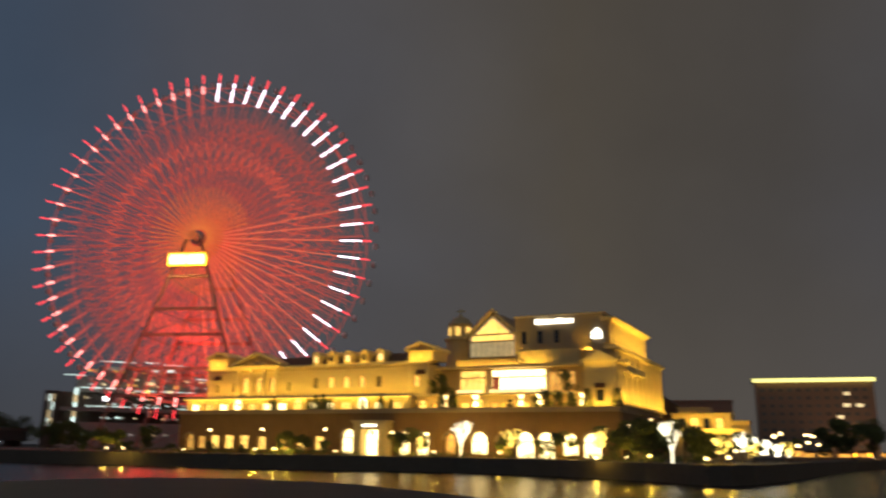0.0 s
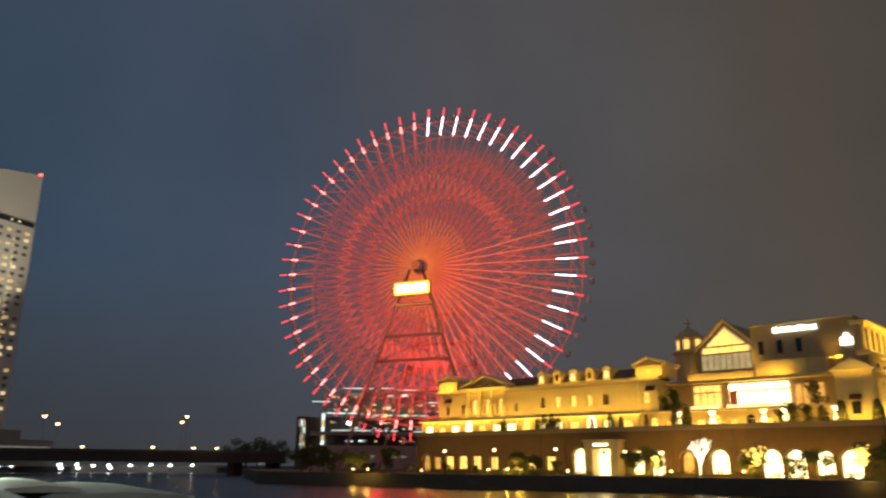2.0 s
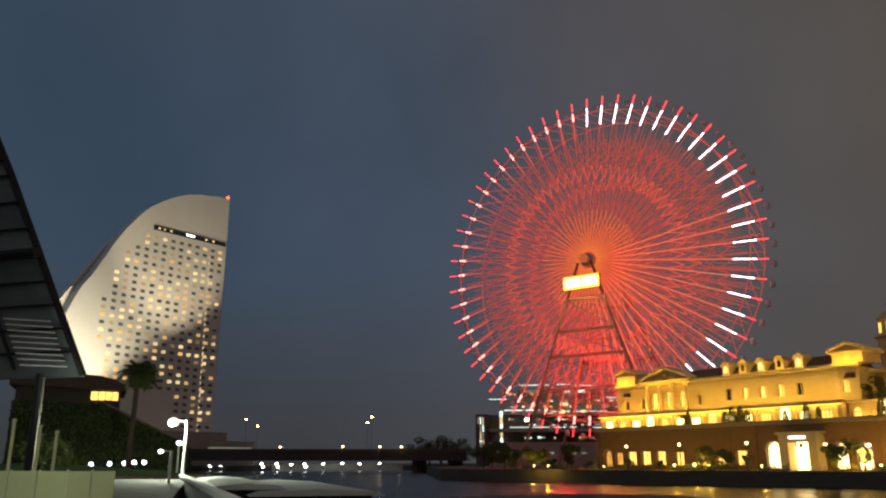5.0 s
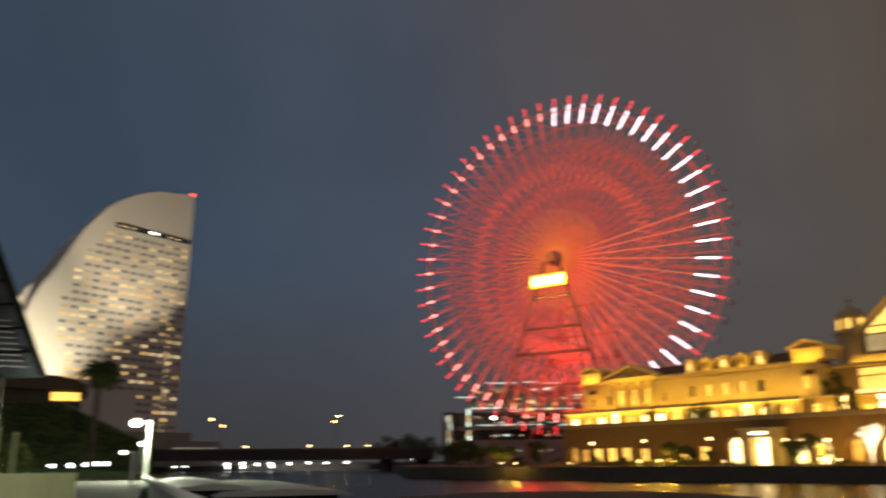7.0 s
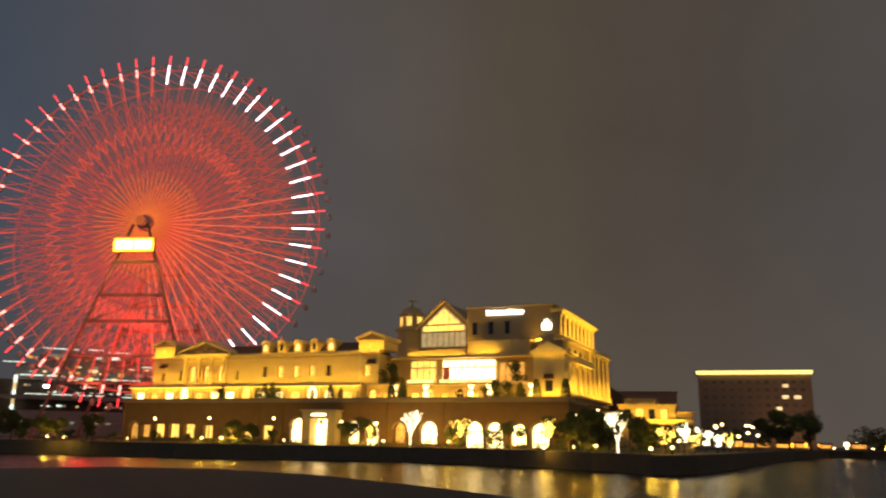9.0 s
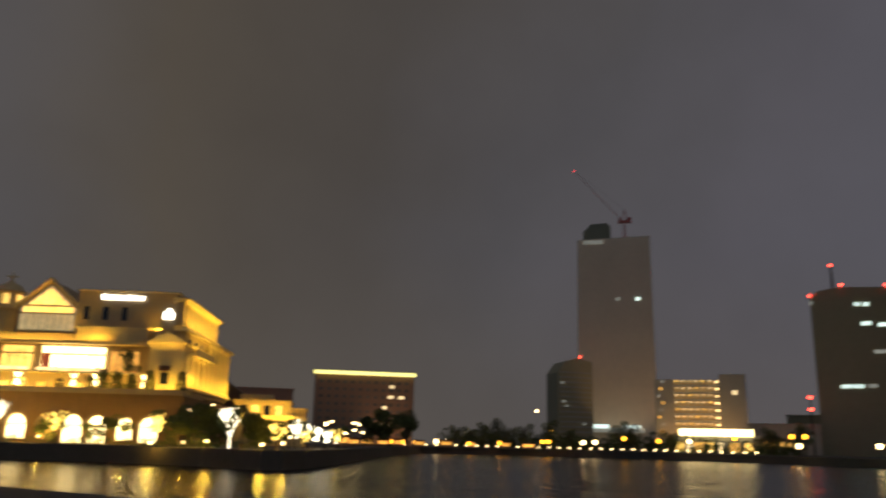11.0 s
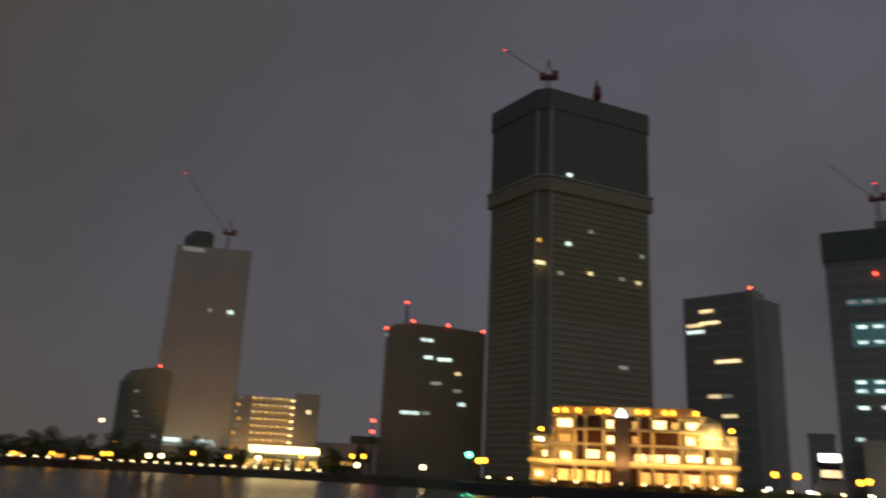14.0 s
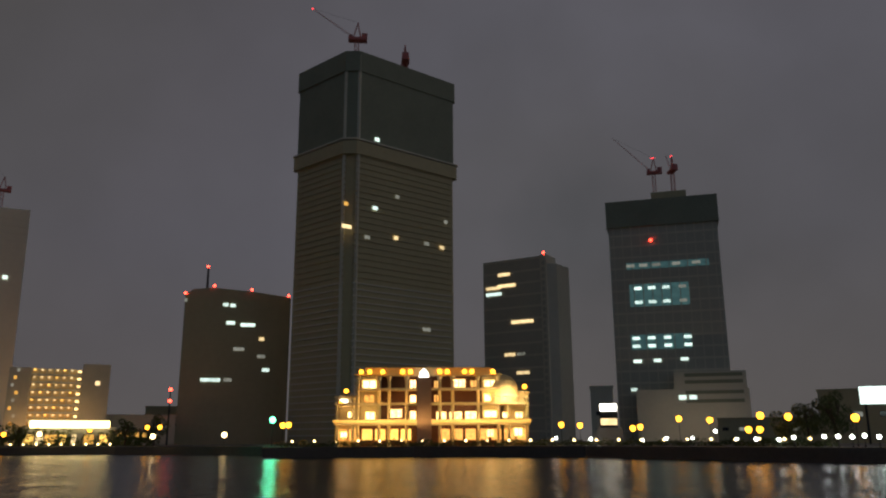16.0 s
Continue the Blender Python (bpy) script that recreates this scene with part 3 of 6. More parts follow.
# arcade storey
arcade = [(-98.3, 2.6, 0.4, 2.8, True), (-94.9, 2.5, 0.9, 3.5, False), (-90.9, 2.9, 0.9, 3.7, False), (-86.8, 2.9, 0.9, 3.7, False), (-82.6, 2.9, 0.9, 3.7, False), (-77.6, 2.6, 0.9, 3.5, False),
          (-72.0, 2.6, 0.9, 3.5, False), (-67.2, 2.7, 0.9, 3.6, False), (-62.4, 2.7, 0.9, 3.6, False), (-55.2, 3.4, 0.3, 3.5, True), (-48.6, 4.6, 0.05, 5.2, False), (-42.2, 2.6, 0.3, 3.4, True),
          (-38.0, 2.8, 0.2, 3.2, True), (-32.0, 2.4, 0.6, 3.2, True), (-25.9, 3.4, 0.6, 3.0, True), (-21.0, 2.6, 0.6, 2.8, True), (-16.7, 3.4, 0.1, 3.0, True), (-12.7, 3.2, 0.1, 3.0, True), (-8.1, 2.8, 0.6, 3.0, True),
          (-4.1, 3.2, 0.3, 2.9, True)]
wall_bays(hall, "arcade_bay", holed_wall(-101.5, 1.0, 0, 8.3, arcade, 0, 1.0), BRICK)
part("podium", Mesh().box(-101.3, 0.8, 1.6, 43.5, 0.02, 8.3), BRICK, hall)
part("terrace_coping", Mesh().box(-102, 1.4, -0.5, 1.2, 8.3, 8.8).box(-102, 1.4, -0.3, 0.1, 8.8, 9.2), ROOFBOX, hall)
for i, (c, w, s, h, arched) in enumerate(arcade):
    mat = AMBER if c in (-98.3, -94.9, -72.0, -32.0, -21.0) else WARM if c < -60 else WARMHOT
    lit_window(hall, c, w, s, h, arched, 1.05, mat, 3 if w > 3 else 2)
    if arched:
        arc = [math.pi * k / 10 for k in range(11)]
        ring = Mesh().prism([(c + w / 2 * math.cos(a), h + w / 2 * math.sin(a)) for a in arc] + [(c + (w / 2 + 0.35) * math.cos(a), h + (w / 2 + 0.35) * math.sin(a)) for a in arc[::-1]], -0.12, -0.004)
        part("arch_moulding", ring, ROOFBOX, hall)
for k in range(18):
    x = -101 + 6 * k
    if not any(abs(x - c) < w / 2 + 0.5 for c, w, *_ in arcade) and not -53.5 < x < -43.5:
        part("pilaster", Mesh().box(x - 0.35, x + 0.35, -0.25, -0.004, 0, 8.25).box(x - 0.5, x + 0.5, -0.35, -0.004, 0, 0.6), BRICK, hall)
# entrance
porch = part("entrance_porch", Mesh().box(-52.4, -50.6, -2.6, -0.01, 0, 6.4).box(-46.6, -44.8, -2.6, -0.01, 0, 6.4).box(-50.6, -46.6, -2.6, -0.01, 5.0, 6.4).box(-52.8, -44.4, -2.9, -0.01, 6.4, 6.8), STUCCO, hall, "pale stone porch")
part("door_leaf", Mesh().box(-50.4, -48.7, -0.3, -0.1, 0.05, 4.2), WARMHOT, porch)
part("door_leaf", Mesh().box(-48.5, -46.8, -0.3, -0.1, 0.05, 4.2), WARMHOT, porch)
part("porch_sign", Mesh().box(-50.2, -47.0, -2.75, -2.62, 5.6, 6.0), SIGNWHITE, porch)
part("hanging_lantern", Mesh().lathe([(0.05, 4.9), (0.28, 4.6), (0.3, 4.1), (0.1, 3.9)], 8), DARK, porch, at=(-48.6, -1.6, 0))

# yellow-lit storey over the arcade
upper = [(-98.6 + 4.15 * k, 2.2, 9.1, 10.6, k % 4 == 3) for k in range(14)]
wall_bays(hall, "storey_bay", holed_wall(-101.2, -41.6, 8.8, 11.7, upper, 1.3, 1.8), STUCCO)
part("storey_core", Mesh().box(-101, -41.8, 2.2, 20, 8.31, 11.7), STUCCO, hall)
part("cornice", Mesh().box(-101.6, -41.2, 0.7, 1.9, 11.7, 12.05).box(-101.4, -41.4, 1.0, 1.9, 12.05, 12.3), TRIM, hall)
for k, u in enumerate(upper):
    lit_window(hall, *u, 1.85, WARM if k % 3 == 1 else WARMHOT, 2)
    x = u[0] + 2.07
    if x < -42:
        part("pilaster", Mesh().box(x - 0.3, x + 0.3, 1.05, 1.29, 8.8, 11.69).box(x - 0.42, x + 0.42, 0.98, 1.29, 11.3, 11.69), TRIM, hall)

part("eave_light", Mesh().box(-101.4, -41.4, 0.72, 0.9, 11.56, 11.69), EAVEGOLD, hall, "continuous golden eave light")

# the long wing above, with its end pavilions
wing = [(-94.9, 1.0, 13.4, 15.2, False), (-90.0, 0.9, 13.4, 15.6, False)] + [(-86.6 + 3.9 * k, 1.5, 13.3, 15.9, True) for k in range(3)] + [(-74.2, 1.0, 13.4, 15.4, False)] + \
       [(-66.9 + 4.0 * k, 1.3, 13.9, 16.2, False) for k in range(5)] + [(-41.8, 1.3, 13.8, 16.0, False)]
wall_bays(hall, "wing_bay", holed_wall(-98, -39, 12.3, 18.5, wing, 4, 4.6), STUCCO)
part("wing_core", Mesh().box(-97.8, -39.2, 5.2, 22, 8.32, 18.4), STUCCO, hall)
for k, u in enumerate(wing):
    mat = WARM if u[4] or k in (7, 8, 9, 11) else PANE
    lit_window(hall, *u, 4.65, mat, 1)
    part("window_sill", Mesh().box(u[0] - u[1] / 2 - 0.15, u[0] + u[1] / 2 + 0.15, 3.75, 3.99, u[2] - 0.2, u[2]), TRIM, hall)
part("wing_cornice", Mesh().box(-98.4, -38.6, 3.4, 4.7, 18.5, 18.8).box(-98.2, -38.8, 3.6, 4.7, 18.8, 19.1), TRIM, hall)
part("string_course", Mesh().box(-98.2, -38.9, 3.8, 3.99, 17.6, 17.8), TRIM, hall)
part("mansard_roof", Mesh().prism([(4.9, 19.1), (7.5, 21.3), (18, 22.2), (22, 19.1)], -92, -45, "x"), ROOF, hall, "dark brown mansard roof")
for x0, x1 in ((-97.6, -91.8), (-43.6, -37.8)):
    c = (x0 + x1) / 2
    pav = part("pavilion", Mesh().box(x0, x1, 3.6, 10, 19.11, 20.9).box(x0 - 0.4, x1 + 0.4, 3.2, 10.4, 20.9, 21.2), STUCCO, hall)
    # tan in place of stucco, for the shade under the raking cornices
    part("pediment", Mesh().prism([(x0 + 0.4, 21.2), (x1 - 0.4, 21.2), (c, 22.5)], 3.6, 10.2), ROOFBOX, pav)
    for s in (-1, 1):
        part("raking_cornice", Mesh().prism([(c, 22.5), (c, 23.0), (c + s * 3.5, 21.65), (c + s * 3.5, 21.21)][::s], 3.0, 10.3), TRIM, pav)
    part("medallion", Mesh().prism([(c + 0.55 * math.cos(k * math.pi / 6), 20.0 + 0.55 * math.sin(k * math.pi / 6)) for k in range(12)], 3.4, 3.595), TRIM, pav)
    part("awning", Mesh().prism([(3.99, 17.2), (3.99, 16.3), (3.0, 16.3)], c - 0.9, c + 0.9, "x"), DEEPBROWN, pav, "brown cloth awning")
    for k in range(9):
        a = k / 8
        part("quoin", Mesh().box(x0 - 0.06, x0 + (0.8 if k % 2 else 0.5), 3.88, 3.995, 12.4 + 0.66 * k, 12.98 + 0.66 * k), TRIM, pav)
# temple front
# the tympanum's shade is put into its tan colour
part("temple_pediment", Mesh().prism([(-88.6, 19.2), (-76.8, 19.2), (-82.7, 21.9)], 3.3, 8), ROOFBOX, hall, "tympanum wall coloured tan for its shade")
part("entablature", Mesh().box(-89.5, -75.9, 2.6, 3.39, 18.6, 19.0).box(-89.8, -75.6, 2.3, 3.39, 19.0, 19.25), TRIM, hall)
for s in (-1, 1):
    part("raking_cornice", Mesh().prism([(-82.7, 21.8), (-82.7, 22.4), (-82.7 + s * 7.1, 19.72), (-82.7 + s * 7.1, 19.26)][::s], 2.3, 8), TRIM, hall)
part("tympanum_relief", Mesh().ball((-82.7, 3.2, 20.3), 0.45).box(-85.4, -83.6, 3.15, 3.295, 19.5, 20.0).box(-81.8, -80.0, 3.15, 3.295, 19.5, 20.0), STUCCO, hall)
for k in range(4):
    x = -88.2 + 3.67 * k
    part("column", Mesh().lathe([(0.55, 12.3), (0.55, 12.6), (0.42, 12.8), (0.36, 17.9), (0.55, 18.2), (0.55, 18.58)], 12), TRIM, hall, at=(x, 3.2, 0))
# dormers
for k in range(5):
    x = -67.3 + 4.15 * k
    arc = [(x + 0.85 * math.cos(math.pi * j / 8), 20.9 + 0.85 * math.sin(math.pi * j / 8)) for j in range(9)]
    d = part("dormer", Mesh().prism([(x - 0.85, 19.15), (x + 0.85, 19.15)] + arc, 4.3, 7.5), STUCCO, hall, "round-headed cream dormer")
    part("dormer_window", Mesh().prism([(x - 0.4, 19.6), (x + 0.4, 19.6), (x + 0.4, 20.7), (x, 21.1), (x - 0.4, 20.7)], 4.2, 4.295), PANE if k % 2 else CREAMWIN, d)
    hood = [math.pi * j / 8 for j in range(9)]
    ring = Mesh().prism([(x + 0.85 * math.cos(a), 20.9 + 0.85 * math.sin(a)) for a in hood] + [(x + 1.1 * math.cos(a), 20.9 + 1.1 * math.sin(a)) for a in hood[::-1]], 4.1, 7.5)
    part("dormer_hood", ring, TRIM, d)

# terrace storey in the middle
terrace = [(-39.6 + 3.15 * k, 1.5, 9.0, 10.2, k % 2 == 0) for k in range(13)]
wall_bays(hall, "terrace_bay", holed_wall(-41.0, 0.4, 8.8, 11.7, terrace, 2.6, 3.1), ROOFBOX)
part("terrace_core", Mesh().box(-41, 0.2, 3.5, 20, 8.33, 11.7), ROOFBOX, hall)
part("terrace_ledge", Mesh().box(-41.1, 0.8, 1.9, 3.6, 11.7, 12.1), TRIM, hall)
for k, u in enumerate(terrace):
    lit_window(hall, *u, 3.15, (WARM, AMBER, PANE, WARM)[k % 4], 1)
for x in (-34.5, -27.7, -18.3, -14.5, -6.2, -2.9):
    s = part("wall_lantern", Mesh().box(x - 0.15, x + 0.15, 2.3, 2.595, 10.6, 10.9), DARK, hall)
    part("lantern_glow", Mesh().prism([(x - 0.25, 10.9), (x + 0.25, 10.9), (x + 0.65, 11.68), (x - 0.65, 11.68)], 2.35, 2.58), WARMHOT, s)
    part("lantern_glow", Mesh().prism([(x - 0.25, 10.6), (x + 0.25, 10.6), (x + 0.5, 9.6), (x - 0.5, 9.6)], 2.35, 2.58), WARMHOT, s)
# glazed banqueting rooms
part("banquet_room", Mesh().box(-38.8, -4, 9.2, 22, 12.1, 17.4), ROOFBOX, hall)
part("roof_slab", Mesh().box(-38.6, -4.4, 6.6, 22, 17.4, 17.9), STUCCO, hall)
for x0, x1 in ((-34.0, -28.4), (-26.9, -15.6)):
    g = part("glass_front", Mesh().box(x0, x1, 8.9, 9.1, 12.3, 17.0), WARMHOT if x0 > -30 else WARM, hall, "bright glazed front of a hall")
    bars = Mesh().box(x0, x1, 8.7, 8.88, 15.5, 15.75)
    n = int((x1 - x0) / 1.4)
    for k in range(n + 1):
        x = x0 + (x1 - x0) * k / n
        bars.box(x - 0.06, x + 0.06, 8.72, 8.88, 12.3, 17.0)
    part("mullions", bars, STUCCO, g)
    # balustrade glows by itself; the light on it is put into the material
    part("balustrade", Mesh().box(x0, x1, 7.2, 7.3, 12.1, 13.1), CREAMWIN, g, "glass balustrade made to glow")
part("red_curtain", Mesh().box(-26.6, -25.2, 8.4, 8.68, 12.6, 15.6), CRANERED, hall)
part("side_glass", Mesh().box(-14.8, -9.5, 8.9, 9.1, 12.6, 16.4), AMBER, hall)
for k in range(5):
    part("side_mullion", Mesh().box(-14.8 + 1.3 * k, -14.65 + 1.3 * k, 8.7, 8.88, 12.6, 16.4), STUCCO, hall)
# chapel with its glazed gable
chapel = part("chapel", Mesh().prism([(-36.0, 17.9), (-24.0, 17.9), (-24.0, 25.2), (-30.0, 30.6), (-36.0, 25.2)], 16.6, 34), ROOFBOX, hall)
part("gable_glass", Mesh().prism([(-35.2, 20.6), (-24.8, 20.6), (-24.8, 25.0), (-30.0, 29.6), (-35.2, 25.0)], 16.3, 16.5), GABLEDIM, chapel, "lit glass gable")
bars = Mesh().box(-35.2, -24.8, 16.05, 16.25, 23.9, 24.2).box(-35.2, -24.8, 16.05, 16.25, 25.4, 25.7).box(-35.2, -24.8, 16.05, 16.25, 20.5, 20.8)
for k in range(9):
    x = -35.2 + 1.3 * k
    bars.box(x - 0.06, x + 0.06, 16.08, 16.25, 20.6, 29.4 - abs(x + 30) * 0.9)
part("gable_mullions", bars, STUCCO, chapel)
part("bright_panes", Mesh().box(-34.6, -25.4, 16.1, 16.28, 24.25, 25.35).prism([(-33.8, 25.75), (-26.2, 25.75), (-30, 29.0)], 16.1, 16.28), WARM, chapel)
for s in (-1, 1):
    part("gable_coping", Mesh().prism([(-30, 30.6), (-30, 31.2), (-30 + s * 6.5, 25.3), (-30 + s * 6.5, 24.7)][::s], 15.6, 16.6), TRIM, chapel)
part("chapel_pier", Mesh().box(-24.0, -22.6, 16, 18, 17.9, 25.2), TRIM, hall)
part("chapel_terrace", Mesh().box(-37.5, -4.2, 14, 22, 17.91, 20.0), ROOFBOX, hall)
# round cupola
cup = part("cupola", Mesh().lathe([(3.2, 18), (3.2, 25.4), (3.7, 25.5), (3.7, 26.0), (2.6, 26.2), (2.4, 29.0), (2.9, 29.1), (2.9, 29.5), (1.9, 30.6), (0.6, 31.3), (0.25, 31.8), (0.2, 32.6)], 16), STUCCO, hall, at=(-41.3, 24, 0))
for k in range(6):
    a = radians(60 * k - 80)
    part("cupola_window", Mesh().box(-0.6, 0.6, -0.08, 0.08, 26.6, 28.6), WARM, cup, at=(2.55 * math.cos(a), 2.55 * math.sin(a), 0, 0, 0, math.degrees(a) + 90))
part("cross_finial", Mesh().box(-1.1, 1.1, -0.08, 0.08, 32.4, 32.7).box(-0.12, 0.12, -0.1, 0.1, 32.2, 33.4), TRIM, cup)
# plain upper block with the sign
box = part("upper_block", Mesh().box(-22.6, -4.2, 11, 28, 17.91, 27.8), ROOFBOX, hall, "plain tan block")
part("side_block", Mesh().box(-4.19, -1.41, 2.0, 28, 17.9, 24.6), ROOFBOX, hall)
part("roof_edge", Mesh().box(-22.9, -3.9, 10.7, 28.2, 27.8, 28.1), TRIM, box)
rng = random.Random(2)
x = -18.2
while x < -10.6:
    w = rng.uniform(0.35, 0.75)
    part("sign_bar", Mesh().box(x, x + w, 10.72, 10.98, 26.3, 26.3 + rng.uniform(0.7, 1.0)), SIGNWHITE, box)
    x += w + 0.08
for x in (-21.3, -17.8, -14.3):
    part("slot_window", Mesh().box(x, x + 1.0, 10.9, 10.99, 22.4, 24.9), PANE, box)
    part("slot_hood", Mesh().box(x - 0.15, x + 1.15, 10.7, 10.99, 24.9, 25.15), ROOFBOX, box)
part("curved_wall", Mesh().prism([(-22.4, 10.8), (-21.5, 9.0), (-18, 8.0), (-12, 8.0), (-8.6, 9.0), (-7.6, 10.8)], 17.92, 20.8, "z"), STUCCO, hall)
part("white_wall", Mesh().box(-7.4, -4.4, 9.6, 10.9, 17.92, 21.0), TRIM, hall)
part("emblem", Mesh().box(-4.0, -2.2, 1.7, 1.99, 21.6, 22.9).box(-3.4, -2.7, 1.7, 1.99, 22.91, 23.5), SIGNWHITE, box, "white lit emblem")
# corner pavilion
cpav = part("corner_pavilion", Mesh().box(-5.4, 0.4, 0.8, 9, 8.81, 17.2).box(-5.9, 0.9, 0.3, 9.4, 17.2, 17.6), STUCCO, hall)
part("pediment", Mesh().prism([(-5.7, 17.6), (0.7, 17.6), (-2.5, 19.3)], 0.4, 9.2), TRIM, cpav)
part("awning", Mesh().prism([(0.79, 13.4), (0.79, 12.5), (0.0, 12.5)], -3.4, -1.6, "x"), DEEPBROWN, cpav)
part("window", Mesh().box(-3.2, -1.8, 0.7, 0.795, 10.2, 12.2), PANE, cpav)
# end front: colonnades towards the open side
# tan instead of stucco: dimness behind the lit columns is put into the colour
part("end_wall", Mesh().box(-1.4, 0.0, 1.5, 42, 8.81, 20.0), ROOFBOX, hall)
part("end_attic", Mesh().box(-1.39, -0.3, 0.2, 28.8, 20.41, 24.6), ROOFBOX, hall)
part("end_cornice", Mesh().box(-1.6, 1.0, 0.8, 42.6, 19.6, 20.0).box(-1.6, 0.6, 0.9, 42.4, 20.01, 20.4), TRIM, hall)
part("attic_cornice", Mesh().box(-1.8, 0.4, -0.2, 29.2, 24.6, 24.9).box(-1.8, 0.8, -0.5, 29.6, 24.91, 25.2), TRIM, hall)
part("end_ledge", Mesh().box(0.004, 0.8, 1.2, 42, 9.6, 10.1), TRIM, hall)
part("balcony_ledge", Mesh().box(0.004, 1.5, 6, 21, 15.8, 16.2).box(1.3, 1.5, 6, 21, 16.2, 17.0), TRIM, hall)
for k in range(9):
    y = 1.0 + 3.35 * k
    part("attic_pilaster", Mesh().box(-0.296, -0.05, y - 0.42, y + 0.42, 20.45, 24.55).box(-0.296, 0.1, y - 0.55, y + 0.55, 24.2, 24.56), TRIM, hall)
    if k < 8:
        part("attic_window", Mesh().box(-0.296, -0.26, y + 0.6, y + 2.75, 20.8, 24.1), PANE, hall)
for k in range(9):
    y = 4 + 4.4 * k
    tall = y > 21.5
    part("column", Mesh().lathe([(0.55, 10.1), (0.55, 10.5), (0.36, 10.7), (0.32, 18.8 if tall else 14.9), (0.55, 19.2 if tall else 15.4), (0.55, 19.58 if tall else 15.79)], 10), TRIM, hall, at=(0.5, y, 0))
    arc = [(y + 2.2 + 1.3 * math.cos(math.pi * j / 8), 13.6 + 1.3 * math.sin(math.pi * j / 8)) for j in range(9)]
    part("end_window", Mesh().prism([(y + 0.9, 10.6), (y + 3.5, 10.6)] + arc, 0.01, 0.06, "x"), AMBER if k % 3 == 1 else PANE, hall)
    if tall and k < 8:
        part("upper_window", Mesh().box(0.01, 0.06, y + 1.0, y + 3.4, 15.6, 18.6), PANE, hall)
    elif y < 19:
        part("round_window", Mesh().prism([(y + 2.2 + 0.7 * math.cos(j * math.pi / 5), 18.0 + 0.7 * math.sin(j * math.pi / 5)) for j in range(10)], 0.01, 0.1, "x"), PANE, hall)

# floodlights on the ledges
GOLD = (1.0, 0.60, 0.06)


def wash(x0, x1, y, z, power, aim=(0, 0.45, 1)):
    c = Vector(((x0 + x1) / 2, y, z))
    lamp("facade_light", "AREA", BM @ look(c, c + Vector(aim)), power, GOLD, (x1 - x0, 0.4))


wash(-101, -42, 0.3, 8.95, 500, (0, 0.4, 1))
wash(-101, -42, 0.6, 11.5, 1100, (0, 0.5, -1))
wash(-98, -39, 1.2, 12.45, 2350, (0, 0.5, 1))
wash(-98.4, -92.2, 2.4, 18.9, 260, (0, 0.45, 1))
wash(-43.8, -37.6, 2.4, 18.9, 260, (0, 0.45, 1))
wash(-89, -76.4, 1.5, 17.6, 220, (0, 0.45, 1))
wash(-5.8, 0.8, -0.7, 16.4, 110, (0, 0.4, 1))
wash(-68, -49, 3.3, 19.2, 420, (0, 0.6, 1))
wash(-40, 0, 1.3, 8.95, 1750, (0, 0.4, 1))
wash(-38, -24, 13.4, 18.05, 700, (0, 0.4, 1))
wash(-22.4, -15, 7.0, 18.1, 260, (0, 0.4, 1))
wash(-6, 0.6, -0.6, 9.3, 350, (0, 0.4, 1))
wash(-24, -2, 9.4, 20.7, 900, (0, 0.4, 1))
wash(-100, -54, -8, 0.4, 800, (0, 0.9, 1))
wash(-43, -4, -8, 0.4, 2300, (0, 0.9, 1))
wash(-44, -38, 20.0, 18.2, 250, (0, 0.5, 1))
wash(-38, -5, 6.4, 12.3, 420, (0, 0.5, 1))
for y0, y1, z, p in ((2, 41, 10.25, 2500), (1, 28, 20.55, 2300), (6, 21, 17.1, 500)):
    c = Vector((1.9, (y0 + y1) / 2, z))
    m = look(c, c + Vector((-0.4, 0, 1))) @ pose(0, 0, 0, 0, 0, 0)
    lamp("facade_light", "AREA", BM @ m, p, GOLD, (y1 - y0, 0.4))


# other buildings
def wall_frame(p, q):
    """The pose whose x runs from p to q along a wall and whose y points away from the camera's stand."""
    d = Vector((q[0] - p[0], q[1] - p[1], 0))
    a = math.atan2(d.y, d.x)
    return pose(p[0], p[1], Q - 0.2, 0, 0, math.degrees(a)), d.length


